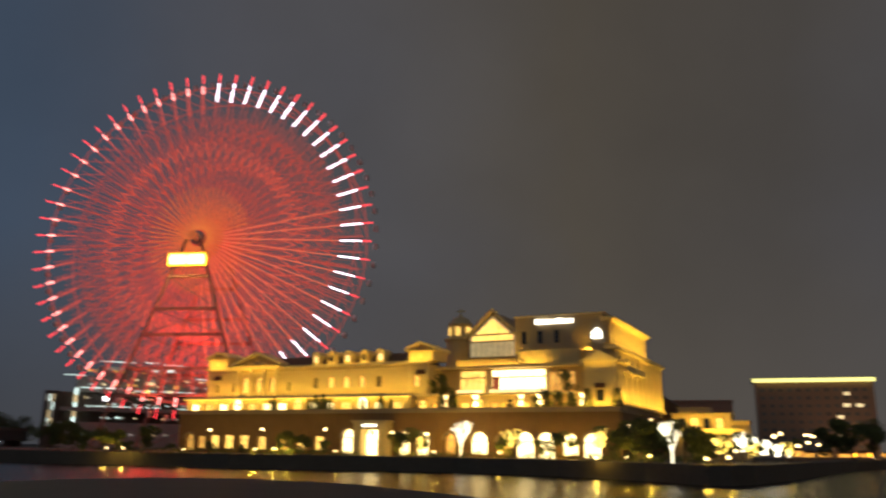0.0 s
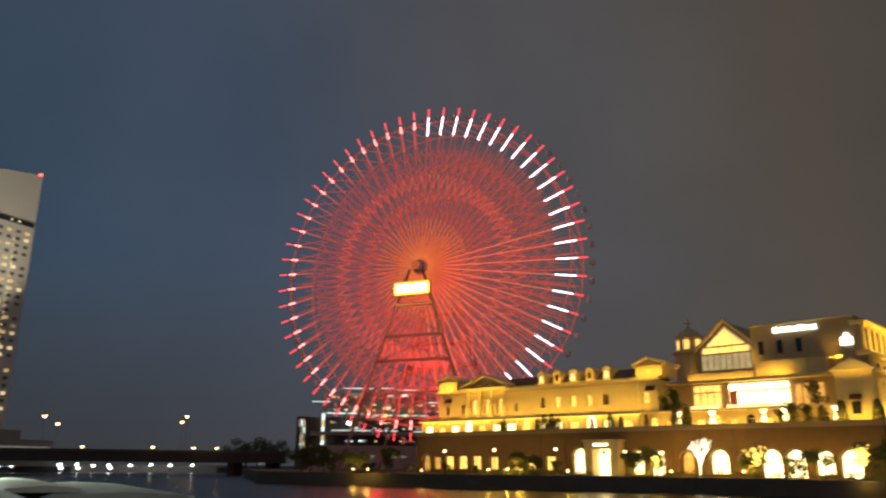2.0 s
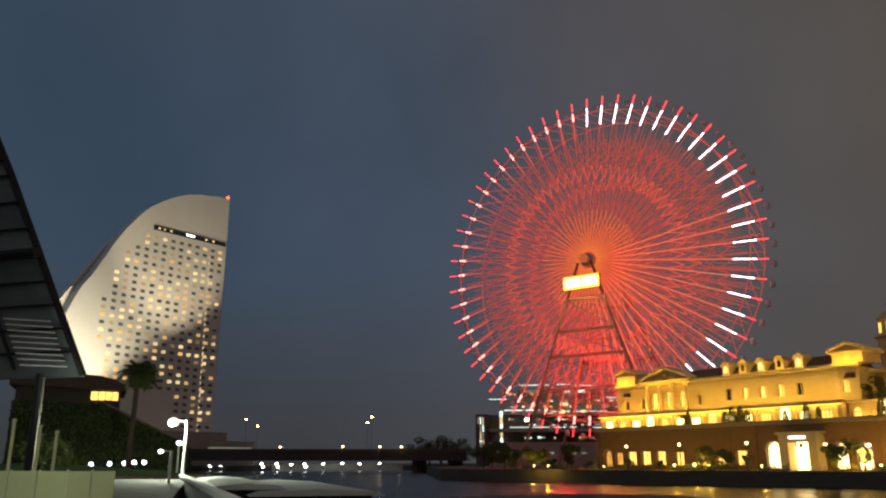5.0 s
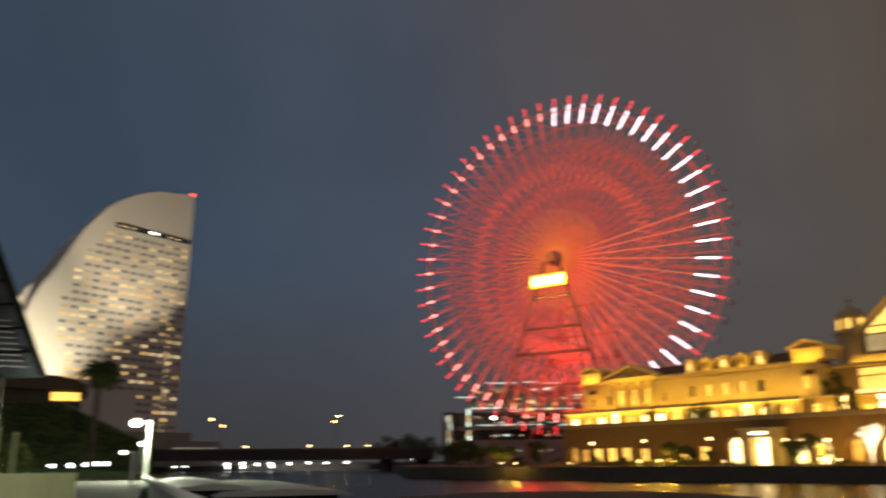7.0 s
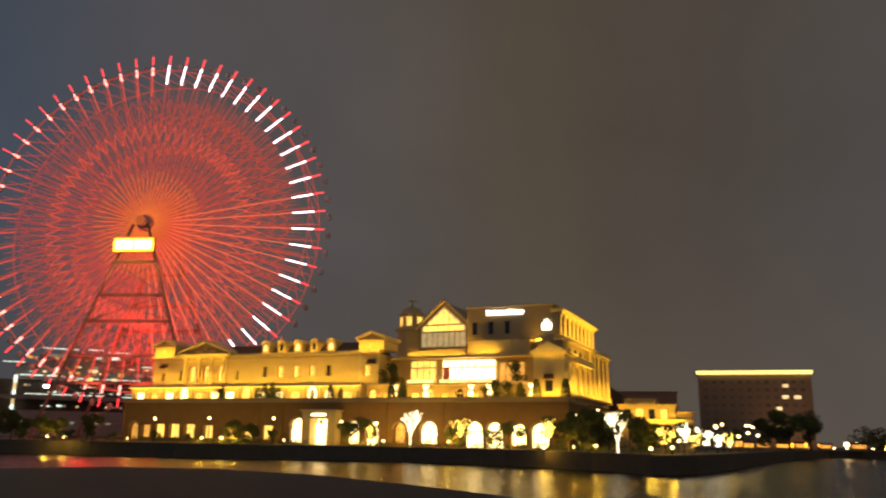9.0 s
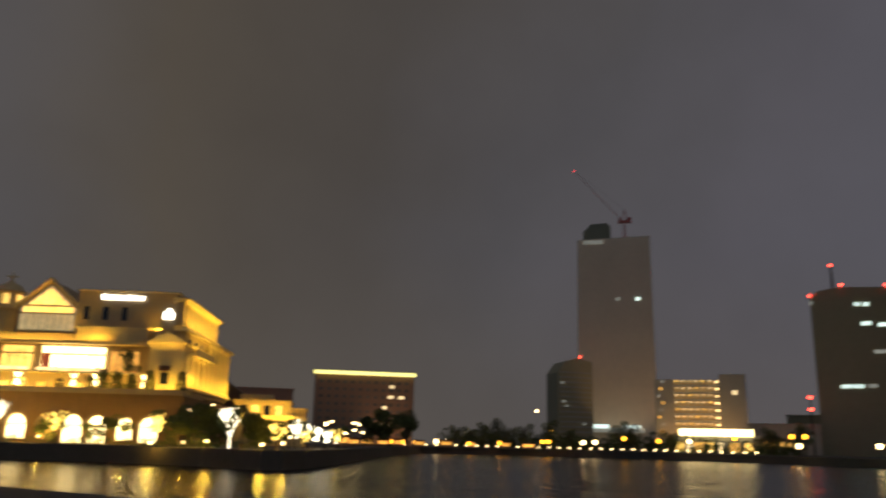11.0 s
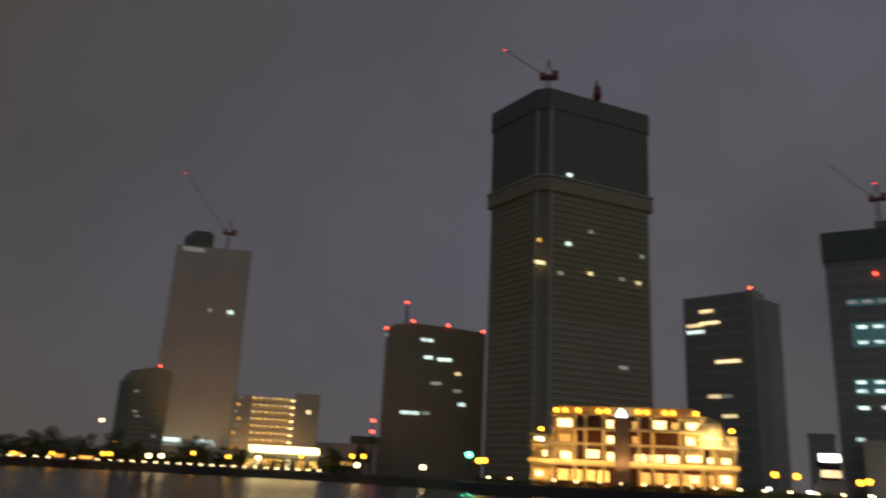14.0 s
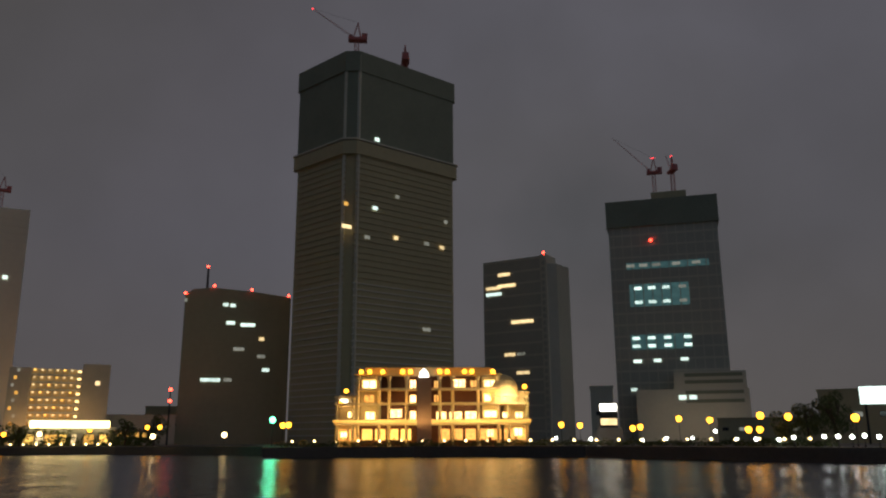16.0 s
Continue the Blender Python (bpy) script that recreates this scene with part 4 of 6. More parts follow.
def crane(at, mast, jib, slew, luff, label, beacon="jib"):
    """A tower crane on a roof: mast, slewing deck, cab, raised jib."""
    c = thing("tower_crane", pose(*at) @ pose(0, 0, 0, 0, 0, slew), label, "crane")
    m = Mesh()
    for x, y in ((-1, -1), (1, -1), (1, 1), (-1, 1)):
        m.tube((x, y, 0), (x, y, mast), 0.22, 4)
    for k in range(int(mast / 3)):
        m.tube((-1, -1, 3 * k), (1, -1, 3 * k + 3), 0.12, 4)
        m.tube((1, 1, 3 * k), (-1, 1, 3 * k + 3), 0.12, 4)
    part("mast", m, CRANERED, c)
    part("deck", Mesh().box(-5.5, 4.5, -2, 2, mast, mast + 1.6).box(-5.5, -2.5, -1.8, 1.8, mast + 1.6, mast + 4), CRANERED, c)
    part("cab", Mesh().box(2.2, 4.2, -2.6, -0.6, mast + 1.6, mast + 4.2), CRANERED, c)
    part("gantry", Mesh().tube((-2, -1, mast + 1.6), (-0.5, 0, mast + 11), 0.3, 5).tube((-2, 1, mast + 1.6), (-0.5, 0, mast + 11), 0.3, 5).tube((2, 0, mast + 1.6), (-0.5, 0, mast + 11), 0.3, 5), CRANERED, c)
    e = (2 + jib * math.cos(radians(luff)), 0, mast + 2 + jib * math.sin(radians(luff)))
    j = Mesh()
    for s in (-0.6, 0.6):
        j.tube((2, s, mast + 2), e, 0.07, 4)
    j.tube((2, 0, mast + 3.2), e, 0.07, 4)
    for k in range(12):
        t0, t1 = k / 12, (k + 1) / 12
        j.tube((2 + (e[0] - 2) * t0, -0.6, mast + 2 + (e[2] - mast - 2) * t0), (2 + (e[0] - 2) * t1, 0.6, mast + 2 + (e[2] - mast - 2) * t1), 0.06, 4)
    part("jib", j, CRANERED, c)
    part("tie_rope", Mesh().tube((-0.5, 0, mast + 11), e, 0.05, 4), DARK, c)
    if beacon == "jib":
        part("jib_beacon", Mesh().ball(e, 0.55, 6, 4), REDLED, c)
    elif beacon == "gantry":
        part("gantry_beacon", Mesh().box(-1.2, 1.2, -0.3, 0.3, mast + 11, mast + 11.5), REDLED, c)
    return c


# dark residential tower under construction
def dark_tower():
    t = thing("residential_tower", (347.1, 147.1, Q - 0.2), "very tall dark tower under construction, partly netted", "tower")
    c, r, b, l = (0, 0), (55.7, -39.2), (78.9, 0.3), (19.1, 39.5)

    def body(grow, z0, z1, cut=5.0):
        out = []
        pts = [c, r, b, l]
        mid = Vector((38.4, 0.2))
        for i, p in enumerate(pts):
            v = Vector(p)
            v = v + (v - mid).normalized() * grow
            n1, n0 = Vector(pts[(i + 1) % 4]), Vector(pts[i - 1])
            k = cut if i == 0 else 1.5
            out.append(tuple(v + (n0 - v).normalized() * k))
            out.append(tuple(v + (n1 - v).normalized() * k))
        return Mesh().prism(out, z0, z1, "z")
    part("tower_body", body(0, 0, 199), TOWERDARK, t)
    part("site_screen", body(0.6, 150, 199.5), SCREEN, t, "black site netting")
    part("hoarding_band", body(2.4, 143, 150), TOWERDARK, t)
    part("hoarding_band", body(1.6, 189, 200.2), SCREEN, t)
    for p, q, name in ((c, r, "right"), (l, c, "left")):
        d = (Vector(q) - Vector(p))
        a = math.degrees(math.atan2(d.y, d.x))
        n = d.length
        for k in range(46):
            part("floor_edge", Mesh().box(3, n - 3, -0.5, 0.3, -0.3, 0.3), TOWERPALE if k < 24 else TOWERDARK, t, at=(p[0], p[1], 4 + 3.15 * k, 0, 0, a))
    for q, s in ((r, 4.6), (l, 4.6)):
        d = Vector(q).normalized() * s
        part("corner_pier", Mesh().box(d.x - 0.7, d.x + 0.7, d.y - 0.7, d.y + 0.7, 0.02, 198.5), TOWERPALE, t)
    part("working_platform", body(3.0, 150.6, 151.4), TOWERPALE, t, "pale working platform")
    a = math.degrees(math.atan2(r[1], r[0]))
    for x, z, w, mat in ((-3.6, 114.5, 2.4, AMBER), (-4.4, 103, 5.4, CREAMWIN), (13.6, 115.4, 2.8, GREENWHITE), (14.2, 152.6, 2.6, GREENWHITE), (9, 99.4, 3, FAINTWIN), (27, 101.8, 2.4, CREAMWIN), (46.5, 101.8, 3, FAINTWIN), (57, 101.2, 2.8, CREAMWIN),
                         (27.5, 124, 2.4, FAINTWIN), (45.5, 56.2, 5, FAINTWIN), (60, 116, 2.2, FAINTWIN)):
        part("window", Mesh().box(x, x + w, -0.95, -0.6, z, z + 1.8), mat, t, at=(0, 0, 0, 0, 0, a))
    return t


dark_tower()
crane((354, 148, 201), 10, 27, 112, 36, "red tower crane on top of the dark tower")
crane((378, 129, 201), 6, 13, 22, 62, "red tower crane on top of the dark tower", "")


# slim glazed office tower and the city hall tower, each on its own wall line
def office(name, p, q, depth, top, mat, label, floors, lit, ribs=0, crown=0.0):
    m, n = wall_frame(p, q)
    t = thing(name, m, label, "tower")
    part("tower_body", Mesh().box(0, n, 0, depth, 0, top), mat, t)
    h = top / floors
    for k in range(floors):
        part("floor_band", Mesh().box(0.3, n - 0.3, -0.12, -0.004, h * k + h * 0.62, h * k + h * 0.95), TOWERPALE if k % 2 and mat is not TOWERDARK else mat, t)
    for x0, x1, z, wm in lit:
        part("window", Mesh().box(x0, x1, -0.42, -0.13, z - 0.9, z + 0.9), wm, t)
    for k in range(ribs):
        x = n * (k + 0.5) / ribs
        part("rib", Mesh().box(x - 0.25, x + 0.25, -0.4, -0.004, 2, top - crown), TOWERPALE, t)
    if crown:
        part("crown", Mesh().box(-1.2, n + 1.2, -1.2, depth + 1.2, top - crown, top + 0.6), SCREEN, t)
    return t


mid = office("bank_tower", (371.7, 253.6), (401.0, 204.3), 40, 80.5, TOWERDARK, "dark grey office tower with a few lit windows", 20,
             [(20.4, 23.2, 75.5, GREENWHITE), (24.4, 27, 75.2, GREENWHITE), (22.8, 27.2, 65.4, GREENWHITE), (30.4, 38.2, 64.5, GREENWHITE), (40.8, 43.6, 56.9, CREAMWIN), (27.2, 33, 51, FAINTWIN), (40.2, 44.5, 47.2, FAINTWIN), (43.3, 47, 39.8, GREENWHITE),
              (11, 21.2, 34, GREENWHITE), (23, 27.3, 34.1, FAINTWIN), (-0.2, 1.2, 77.3, FAINTWIN)])
part("roof_curb", Mesh().prism([(0, 80.51), (57, 80.51), (56, 81.2), (36, 83.6), (14, 85.0), (4, 83.6)], 0.5, 39), TOWERDARK, mid)
part("antenna_mast", Mesh().tube((11, 8, 80), (11, 8, 98), 0.8, 6, 0.5), DARK, mid)
for x, z in ((0.0, 81.2), (15.2, 86.0), (35.6, 84.6), (56, 82.0), (10.8, 98.4)):
    part("roof_beacon", Mesh().ball((x, 0 if z < 90 else 8, z), 0.8, 6, 4), REDBEACON, mid)

slim = office("slim_tower", (467.9, 107.2), (457.8, 69.95), 26, 109, TOWERGREY, "slim grey office tower with a pale service shaft", 30,
              [(10.4, 18.4, 100, CREAMWIN), (10, 22, 93, CREAMWIN), (2, 12, 92.2, CREAMWIN), (2, 12.4, 88.4, GREENWHITE), (18.7, 33, 70.2, CREAMWIN), (13.7, 20.7, 51, CREAMWIN), (22, 27, 51, FAINTWIN), (21.5, 29.5, 40, CREAMWIN), (12, 20, 24, FAINTWIN)])
part("service_shaft", Mesh().box(38.7, 42.6, -0.6, 14, 0.02, 109.5), TOWERPALE, slim)
part("side_block", Mesh().prism([(42.7, 1), (47, 5), (48.6, 20), (42.7, 26)], 0.02, 104, "z"), TOWERGREY, slim)
for k in range(26):
    part("shaft_grille", Mesh().box(39.7, 41.7, -0.75, -0.604, 3 + 4 * k, 5.6 + 4 * k), TOWERGREY, slim)
part("roof_beacon", Mesh().ball((41.0, 0, 110.6), 0.9, 6, 4), REDBEACON, slim)

lights = [(x, x + 5, 109, FAINTWIN) for x in (10, 18, 26, 38, 50)]
lights += [(x, x + 4.4, z, GREENWHITE if x < 40 else FAINTWIN) for z in (94.3, 85.4) for x in (14, 22.4, 31, 41)]
lights += [(x, x + 4.4, z, GREENWHITE) for z in (62.8, 57.9) for x in (11, 20.4, 30, 41.8)] + [(11, 15.6, 48.6, GREENWHITE), (23, 27.4, 48.8, GREENWHITE), (39, 43.4, 49.2, GREENWHITE), (8.4, 12, 31.3, GREENWHITE)]
civic = office("civic_tower", (504.0, 31.7), (503.8, -35.2), 36, 151.5, TOWERGREY, "grey glazed civic tower under construction with a dark crown", 42, lights, 12, 17)
for x0, x1, z0, z1 in ((11, 47, 82.6, 97), (10, 46, 55.6, 65), (10, 60, 106.6, 111)):
    part("office_floor", Mesh().box(x0, x1, -0.1285, -0.1215, z0, z1), TEALROOM, civic, "dimly lit office floors")
part("roof_plant", Mesh().box(28, 50, 6, 30, 152.2, 158.5), TOWERDARK, civic)
CIVIC = Matrix(civic.matrix_basis)
part("podium_block", Mesh().box(12, 75, -18, -0.01, 0.03, 30), TOWERPALE, civic, "pale stepped podium")
part("podium_step", Mesh().box(34, 74, -18, -0.5, 30.01, 40), TOWERPALE, civic)
for z in (22, 27, 33, 37):
    part("podium_louvre", Mesh().box(40, 72, -18.3, -18.01, z, z + 2), SCREEN, civic)
lamp("street_light", "AREA", CIVIC @ look((44, -44, 6), (44, -18, 22)), 1300, (1.0, 0.78, 0.52), (50, 1))
for x in (36.2, 42.0):
    part("podium_light", Mesh().box(x, x + 4, -18.5, -18.01, 24, 26.4), GREENWHITE, civic)
part("beacon", Mesh().ball((26, -0.6, 125), 0.9, 6, 4), REDBEACON, civic)
crane((520, 1, 161), 16, 36, 90, 48, "red tower crane on the civic tower", "gantry")
crane((520, -11, 161), 16, 16, 20, 60, "red tower crane on the civic tower", "gantry")

# netted tower, coloured pale for the mist around it
mist, n = wall_frame((387.3, 458.3), (428.0, 420.5))
mt = thing("netted_tower", mist, "tall netted tower, the mist put into its pale colour", "tower")
part("tower_body", Mesh().prism([(0.6, 157), (n - 0.6, 159), (n + 0.4, 0), (-1.2, 0)][::-1], 0, 50), NETTING, mt)
for k in range(30):
    part("net_seam", Mesh().box(0.1, n - 0.1, -0.14, -0.004, 6 + 5 * k, 6.2 + 5 * k), NETTING, mt)
part("lift_housing", Mesh().prism([(4.8, 157.2), (26, 157.2), (26, 169), (23, 171.8), (11, 171.2), (5, 165)], 6, 24), SCREEN, mt)
part("work_light", Mesh().box(5, 20, -0.5, -0.2, 153.4, 156.4), FAINTWIN, mt)
for x, z, mat in ((28.4, 109, FAINTWIN), (43.2, 109, GREENWHITE)):
    part("window", Mesh().box(x, x + 3, -0.5, -0.15, z, z + 2.4), mat, mt)
# white lighting on the canopy is put into its glowing surface
part("base_canopy", Mesh().box(2, 46, -14, -2, 12, 15), FAINTWIN, mt, "canopy at the foot, made to glow for its white lighting")
part("canopy_light", Mesh().box(10.6, 21, -14.4, -14.01, 14.6, 17.2), GREENWHITE, mt)
part("canopy_light", Mesh().box(31, 43, -14.4, -14.01, 14.6, 17.0), GREENWHITE, mt)
lamp("site_flood", "SPOT", mist @ look((50, -50, 18), (28, 0, 55)), 12000, (1.0, 0.62, 0.26), (1.5, 1), 100)
crane((423, 443, 160), 16, 56, 137, 50, "red tower crane beside the netted tower")
m, n = wall_frame((352, 439), (372, 433))
dk = thing("dark_apartment_tower", m, "round-topped dark apartment tower beside the netted one", "tower")
part("tower_body", Mesh().prism([(0, 0), (26, 0), (26, 60), (15, 62.5), (6, 60), (0, 52)], 0, 22), TOWERDARK, dk)
for k in range(15):
    part("balcony", Mesh().box(1, 25, -0.6, -0.004, 4 + 3.4 * k, 4.9 + 3.4 * k), TOWERGREY, dk)
part("roof_beacon", Mesh().ball((17, 0, 63.2), 0.8, 6, 4), REDBEACON, dk)
for x, z in ((2, 44), (3, 31), (5, 28), (18, 16)):
    part("window", Mesh().box(x, x + 2, -0.8, -0.61, z, z + 1.6), FAINTWIN, dk)

# apartment house with lit galleries
m, n = wall_frame((299.1, 294.9), (327.8, 262.6))
ap = thing("apartment_house", m, "apartment house with yellow-lit gallery floors", "building")
part("body", Mesh().box(0, n, 0, 14, 0, 35), TOWERGREY, ap)
part("side_wing", Mesh().box(0, 9, -3, -0.004, 0.02, 35.5), TOWERGREY, ap)
part("side_wing", Mesh().box(31, n, -2, -0.004, 0.02, 38), TOWERGREY, ap)
for k in range(9):
    g = part("gallery", Mesh().box(9, 31, -1.4, -0.004, 4 + 3.5 * k, 4.9 + 3.5 * k), TOWERPALE, ap)
    for c in range(6):
        x = 10.0 + 3.2 * c
        # back panels glow: lamplight on the gallery wall is put into them
        part("gallery_back", Mesh().box(x - 0.6, x + 2.2, -0.06, -0.01, 5.0 + 3.5 * k, 7.4 + 3.5 * k), GALLERY, g)
        part("gallery_light", Mesh().box(x, x + 0.9, -0.35, -0.1, 6.5 + 3.5 * k, 7.2 + 3.5 * k), CREAMWIN if (k * 5 + c * 3) % 4 else WARM, g)
    part("stair_light", Mesh().box(29.0, 30.4, -1.8, -1.45, 5.8 + 3.5 * k, 6.7 + 3.5 * k), MALLHOT, g)
    part("window", Mesh().box(1.2 + (k % 3), 2.4 + (k % 3), -3.2, -3.01, 5.6 + 3.5 * k, 7 + 3.5 * k), AMBER if k % 2 else FAINTWIN, ap)
part("window", Mesh().box(37, 39, -2.3, -2.01, 28, 30), CREAMWIN, ap)
# lamp added in front to warm the whole facade
lamp("forecourt_light", "AREA", m @ look((20, -16, 3), (20, 0, 16)), 3000, (1.0, 0.56, 0.18), (34, 1))
store = thing("lit_store", polar(-49.3, 330, Q - 0.2), "low shop with a long white-lit fascia", "shop")
store.matrix_basis = pose(*polar(-49.3, 330, Q - 0.2), 0, 0, -45)
part("body", Mesh().box(-16, 16, 0, 12, 0, 7), CONCRETE, store)
part("fascia", Mesh().box(-14, 13, -1.6, -0.01, 6.6, 9.2), WARMHOT, store, "glowing fascia")
for x, w, mat in ((-15.4, 3.2, WARM), (-11.6, 2.4, CREAMWIN), (-8.6, 4.2, AMBER), (-3.6, 2.4, WARM), (0.4, 1.6, CREAMWIN), (4.6, 3.4, AMBER), (10, 2.8, WARM)):
    part("shop_window", Mesh().box(x, x + w, -0.2, -0.02, 0.8, 4.2), mat, store)
part("canopy", Mesh().box(15, 27, -2, 6, 5, 6), BROWNTILE, store)
for k in range(4):
    part("canopy_light", Mesh().box(16 + 3 * k, 17.6 + 3 * k, -2.2, -2.01, 3.2, 4.8), AMBER, store)

# brown hotel block with a lit roof edge
m, n = wall_frame((120.4, 307.2), (158.6, 293.3))
br = thing("brown_hotel", m @ Matrix.Diagonal((1, 1, 0.955, 1)), "brown tiled hotel block with a yellow-lit roof edge", "hotel")
part("body", Mesh().box(0, n, 0, 18, 0, 30), BROWNTILE, br)
part("roof_edge", Mesh().box(-1, n + 0.6, -1, 18.5, 30.6, 31.2).box(-0.4, n, -0.4, 18, 30, 30.6), CONCRETE, br)
part("edge_light", Mesh().box(-1, n + 0.6, -1.25, -1.02, 29.4, 30.9), EAVESTRIP, br, "continuous yellow-green light strip")
for f in range(8):
    for c in range(12):
        x, z = 1.6 + 3.2 * c, 4 + 3.1 * f
        part("window", Mesh().box(x, x + 1.5, -0.1, 0.1, z, z + 1.3), HOTELPANE, br)
for x, z, w in ((30.4, 24.2, 2), (30.0, 19.7, 2.2), (34.2, 19.7, 2.4), (27.6, 15.2, 2), (26.8, 7.8, 2.4), (29.6, 7.8, 2.6)):
    part("lit_window", Mesh().box(x, x + w, -0.3, -0.11, z, z + 1.3), CREAMWIN, br)
# lamp added to lift the brown front, in place of the haze glow
lamp("forecourt_light", "AREA", m @ look((n / 2, -20, 2), (n / 2, 0, 14)), 1500, (1.0, 0.62, 0.28), (40, 1))
part("low_wing", Mesh().box(-26, 22, -22, -2, 0, 6.5), CONCRETE, br)
part("wing_light", Mesh().box(-24, -6, -22.3, -22.01, 5.6, 6.2), AMBER, br)

# domed pavilion and annex beside the hall
an = thing("annex", (58.5, 176, 2.5, 0, 0, -22), "low cream annex with a balcony, lit from below", "building")
part("body", Mesh().box(-8, 4.4, 0, 14, 0, 9.6).box(-8.3, 4.7, -0.3, 14.3, 9.6, 10.0), STUCCO, an)
part("side_wing", Mesh().box(4.41, 8, 0.6, 12, 0, 8.0).box(4.71, 8.3, 0.3, 12.3, 8.0, 8.4), STUCCO, an)
part("upper_room", Mesh().box(-7, 0, 3, 12, 10.01, 11.4), STUCCO, an)
part("balcony", Mesh().box(-8.2, 8.2, -1.4, -0.31, 5.5, 5.8).box(-8.2, 8.2, -1.4, -1.25, 5.8, 6.6), TRIM, an)
for x in (-6.6, -4.0, -1.4, 1.2):
    part("window", Mesh().box(x, x + 1.3, -0.12, -0.004, 6.4, 8.8), WARM if x in (-4.0, 1.2) else PANE, an)
    part("column", Mesh().tube((x + 1.95, -1.0, 0), (x + 1.95, -1.0, 5.5), 0.2, 8), TRIM, an)
part("round_roof", Mesh().box(-30, -8.5, 12, 30, 0, 12).prism([(-31, 12), (-7.5, 12), (-11, 14.5), (-27, 14.5)], 12, 30), ROOF, an)
lamp("annex_light", "AREA", pose(58.5, 176, 2.5, 0, 0, -22) @ look((-1, -3.2, 6.0), (-1, 0.5, 8.6)), 700, GOLD, (14, 0.5))

# lit market stalls along the promenade
stall = thing("market_stall", pose(*polar(-23.4, 216, Q - 0.2), 0, 0, -23.4), "small promenade stall with an amber-lit front", "stall", "stalls along the promenade")
part("stall_back", Mesh().box(-2.2, 2.2, 1.2, 2.4, 0, 2.6).box(-2.2, -2.0, -1.0, 1.19, 0, 2.6).box(2.0, 2.2, -1.0, 1.19, 0, 2.6), BROWNTILE, stall)
part("awning", Mesh().prism([(-2.5, 2.61), (2.5, 2.61), (2.1, 3.1), (-2.1, 3.1)], -1.6, 2.5), DEEPBROWN, stall)
part("counter", Mesh().box(-1.95, 1.95, -0.9, -0.4, 0, 1.0), BROWNTILE, stall)
# the stall's light is put into the shelf, which glows
part("lit_shelf", Mesh().box(-1.9, 1.9, 1.0, 1.19, 1.0, 2.3), STALLGLOW, stall, "shelf that glows for the stall's amber light")
for k, (az, d) in enumerate(((-24.3, 240), (-25.2, 262), (-26.4, 297), (-27.4, 300), (-28.9, 302), (-30.8, 304), (-32.6, 307), (-35.0, 310), (-36.6, 311))):
    copy_thing(stall, pose(*polar(az, d, Q - 0.2), 0, 0, az) @ Matrix.Diagonal((0.7 + 0.2 * (k % 3), 1.0, 0.8 + 0.1 * (k % 2), 1)))

# bright harbour-side mall
m, n = wall_frame((194.0, 85.6), (208.9, 36.1))
ml = thing("harbour_mall", m, "golden-lit three-storey mall with arcades and a corner dome", "mall")
# recess shade behind the columns is put into this dark brown
part("body", Mesh().box(6, 44.4, 3, 30, 0.02, 18.2), DEEPBROWN, ml, "recess walls coloured dark brown for their shade")
part("roof", Mesh().box(5.4, 44.8, 1.6, 30.6, 18.2, 18.8).box(8, 42, 3, 28, 18.8, 20.6), STUCCO, ml)
part("left_wing", Mesh().box(0.4, 5.99, 4, 28, 0.02, 12.6).box(0, 6.2, 3.6, 28.4, 12.6, 13.2), STUCCO, ml)
part("right_wing", Mesh().box(45.5, 52, 4, 28, 0.02, 13.6).box(45, 52.4, 3.6, 28.4, 13.6, 14.2), STUCCO, ml)
part("central_pier", Mesh().box(22.2, 26.0, -1.2, 2.99, 0, 17.4), BROWNTILE, ml, "dark central pier")
part("roof_emblem", Mesh().prism([(22.7, 17.7), (25.3, 17.7), (25.0, 19.0), (24, 20.0), (23.0, 19.0)], -1.4, -0.6), SIGNWHITE, ml, "white lit emblem")
for z in (5.4, 10.6, 14.4):
    part("floor_slab", Mesh().box(0.4 if z < 12 else 6, 52 if z < 12 else 44.4, 0.4, 3, z, z + 0.6), TRIM, ml)
part("parapet", Mesh().box(0.2, 52.2, 0.2, 0.55, 6.0, 6.9), TRIM, ml)
for x in (6.6, 12.2, 14.8, 19.4, 28.2, 31.6, 38.4, 43.6, 1.2, 5.4, 46.4, 51.2):
    h = 18.1 if 6 < x < 44.5 else 12.5
    part("column", Mesh().lathe([(0.6, 0), (0.6, 0.4), (0.45, 0.6), (0.42, h - 1), (0.65, h - 0.5), (0.65, h)], 10), TRIM, ml, at=(x, 1.4, 0))
for x in (7.2, 39.4):
    part("corner_bay", Mesh().box(x, x + 4.6, 1.9, 2.99, 6.1, 18.1), STUCCO, ml)
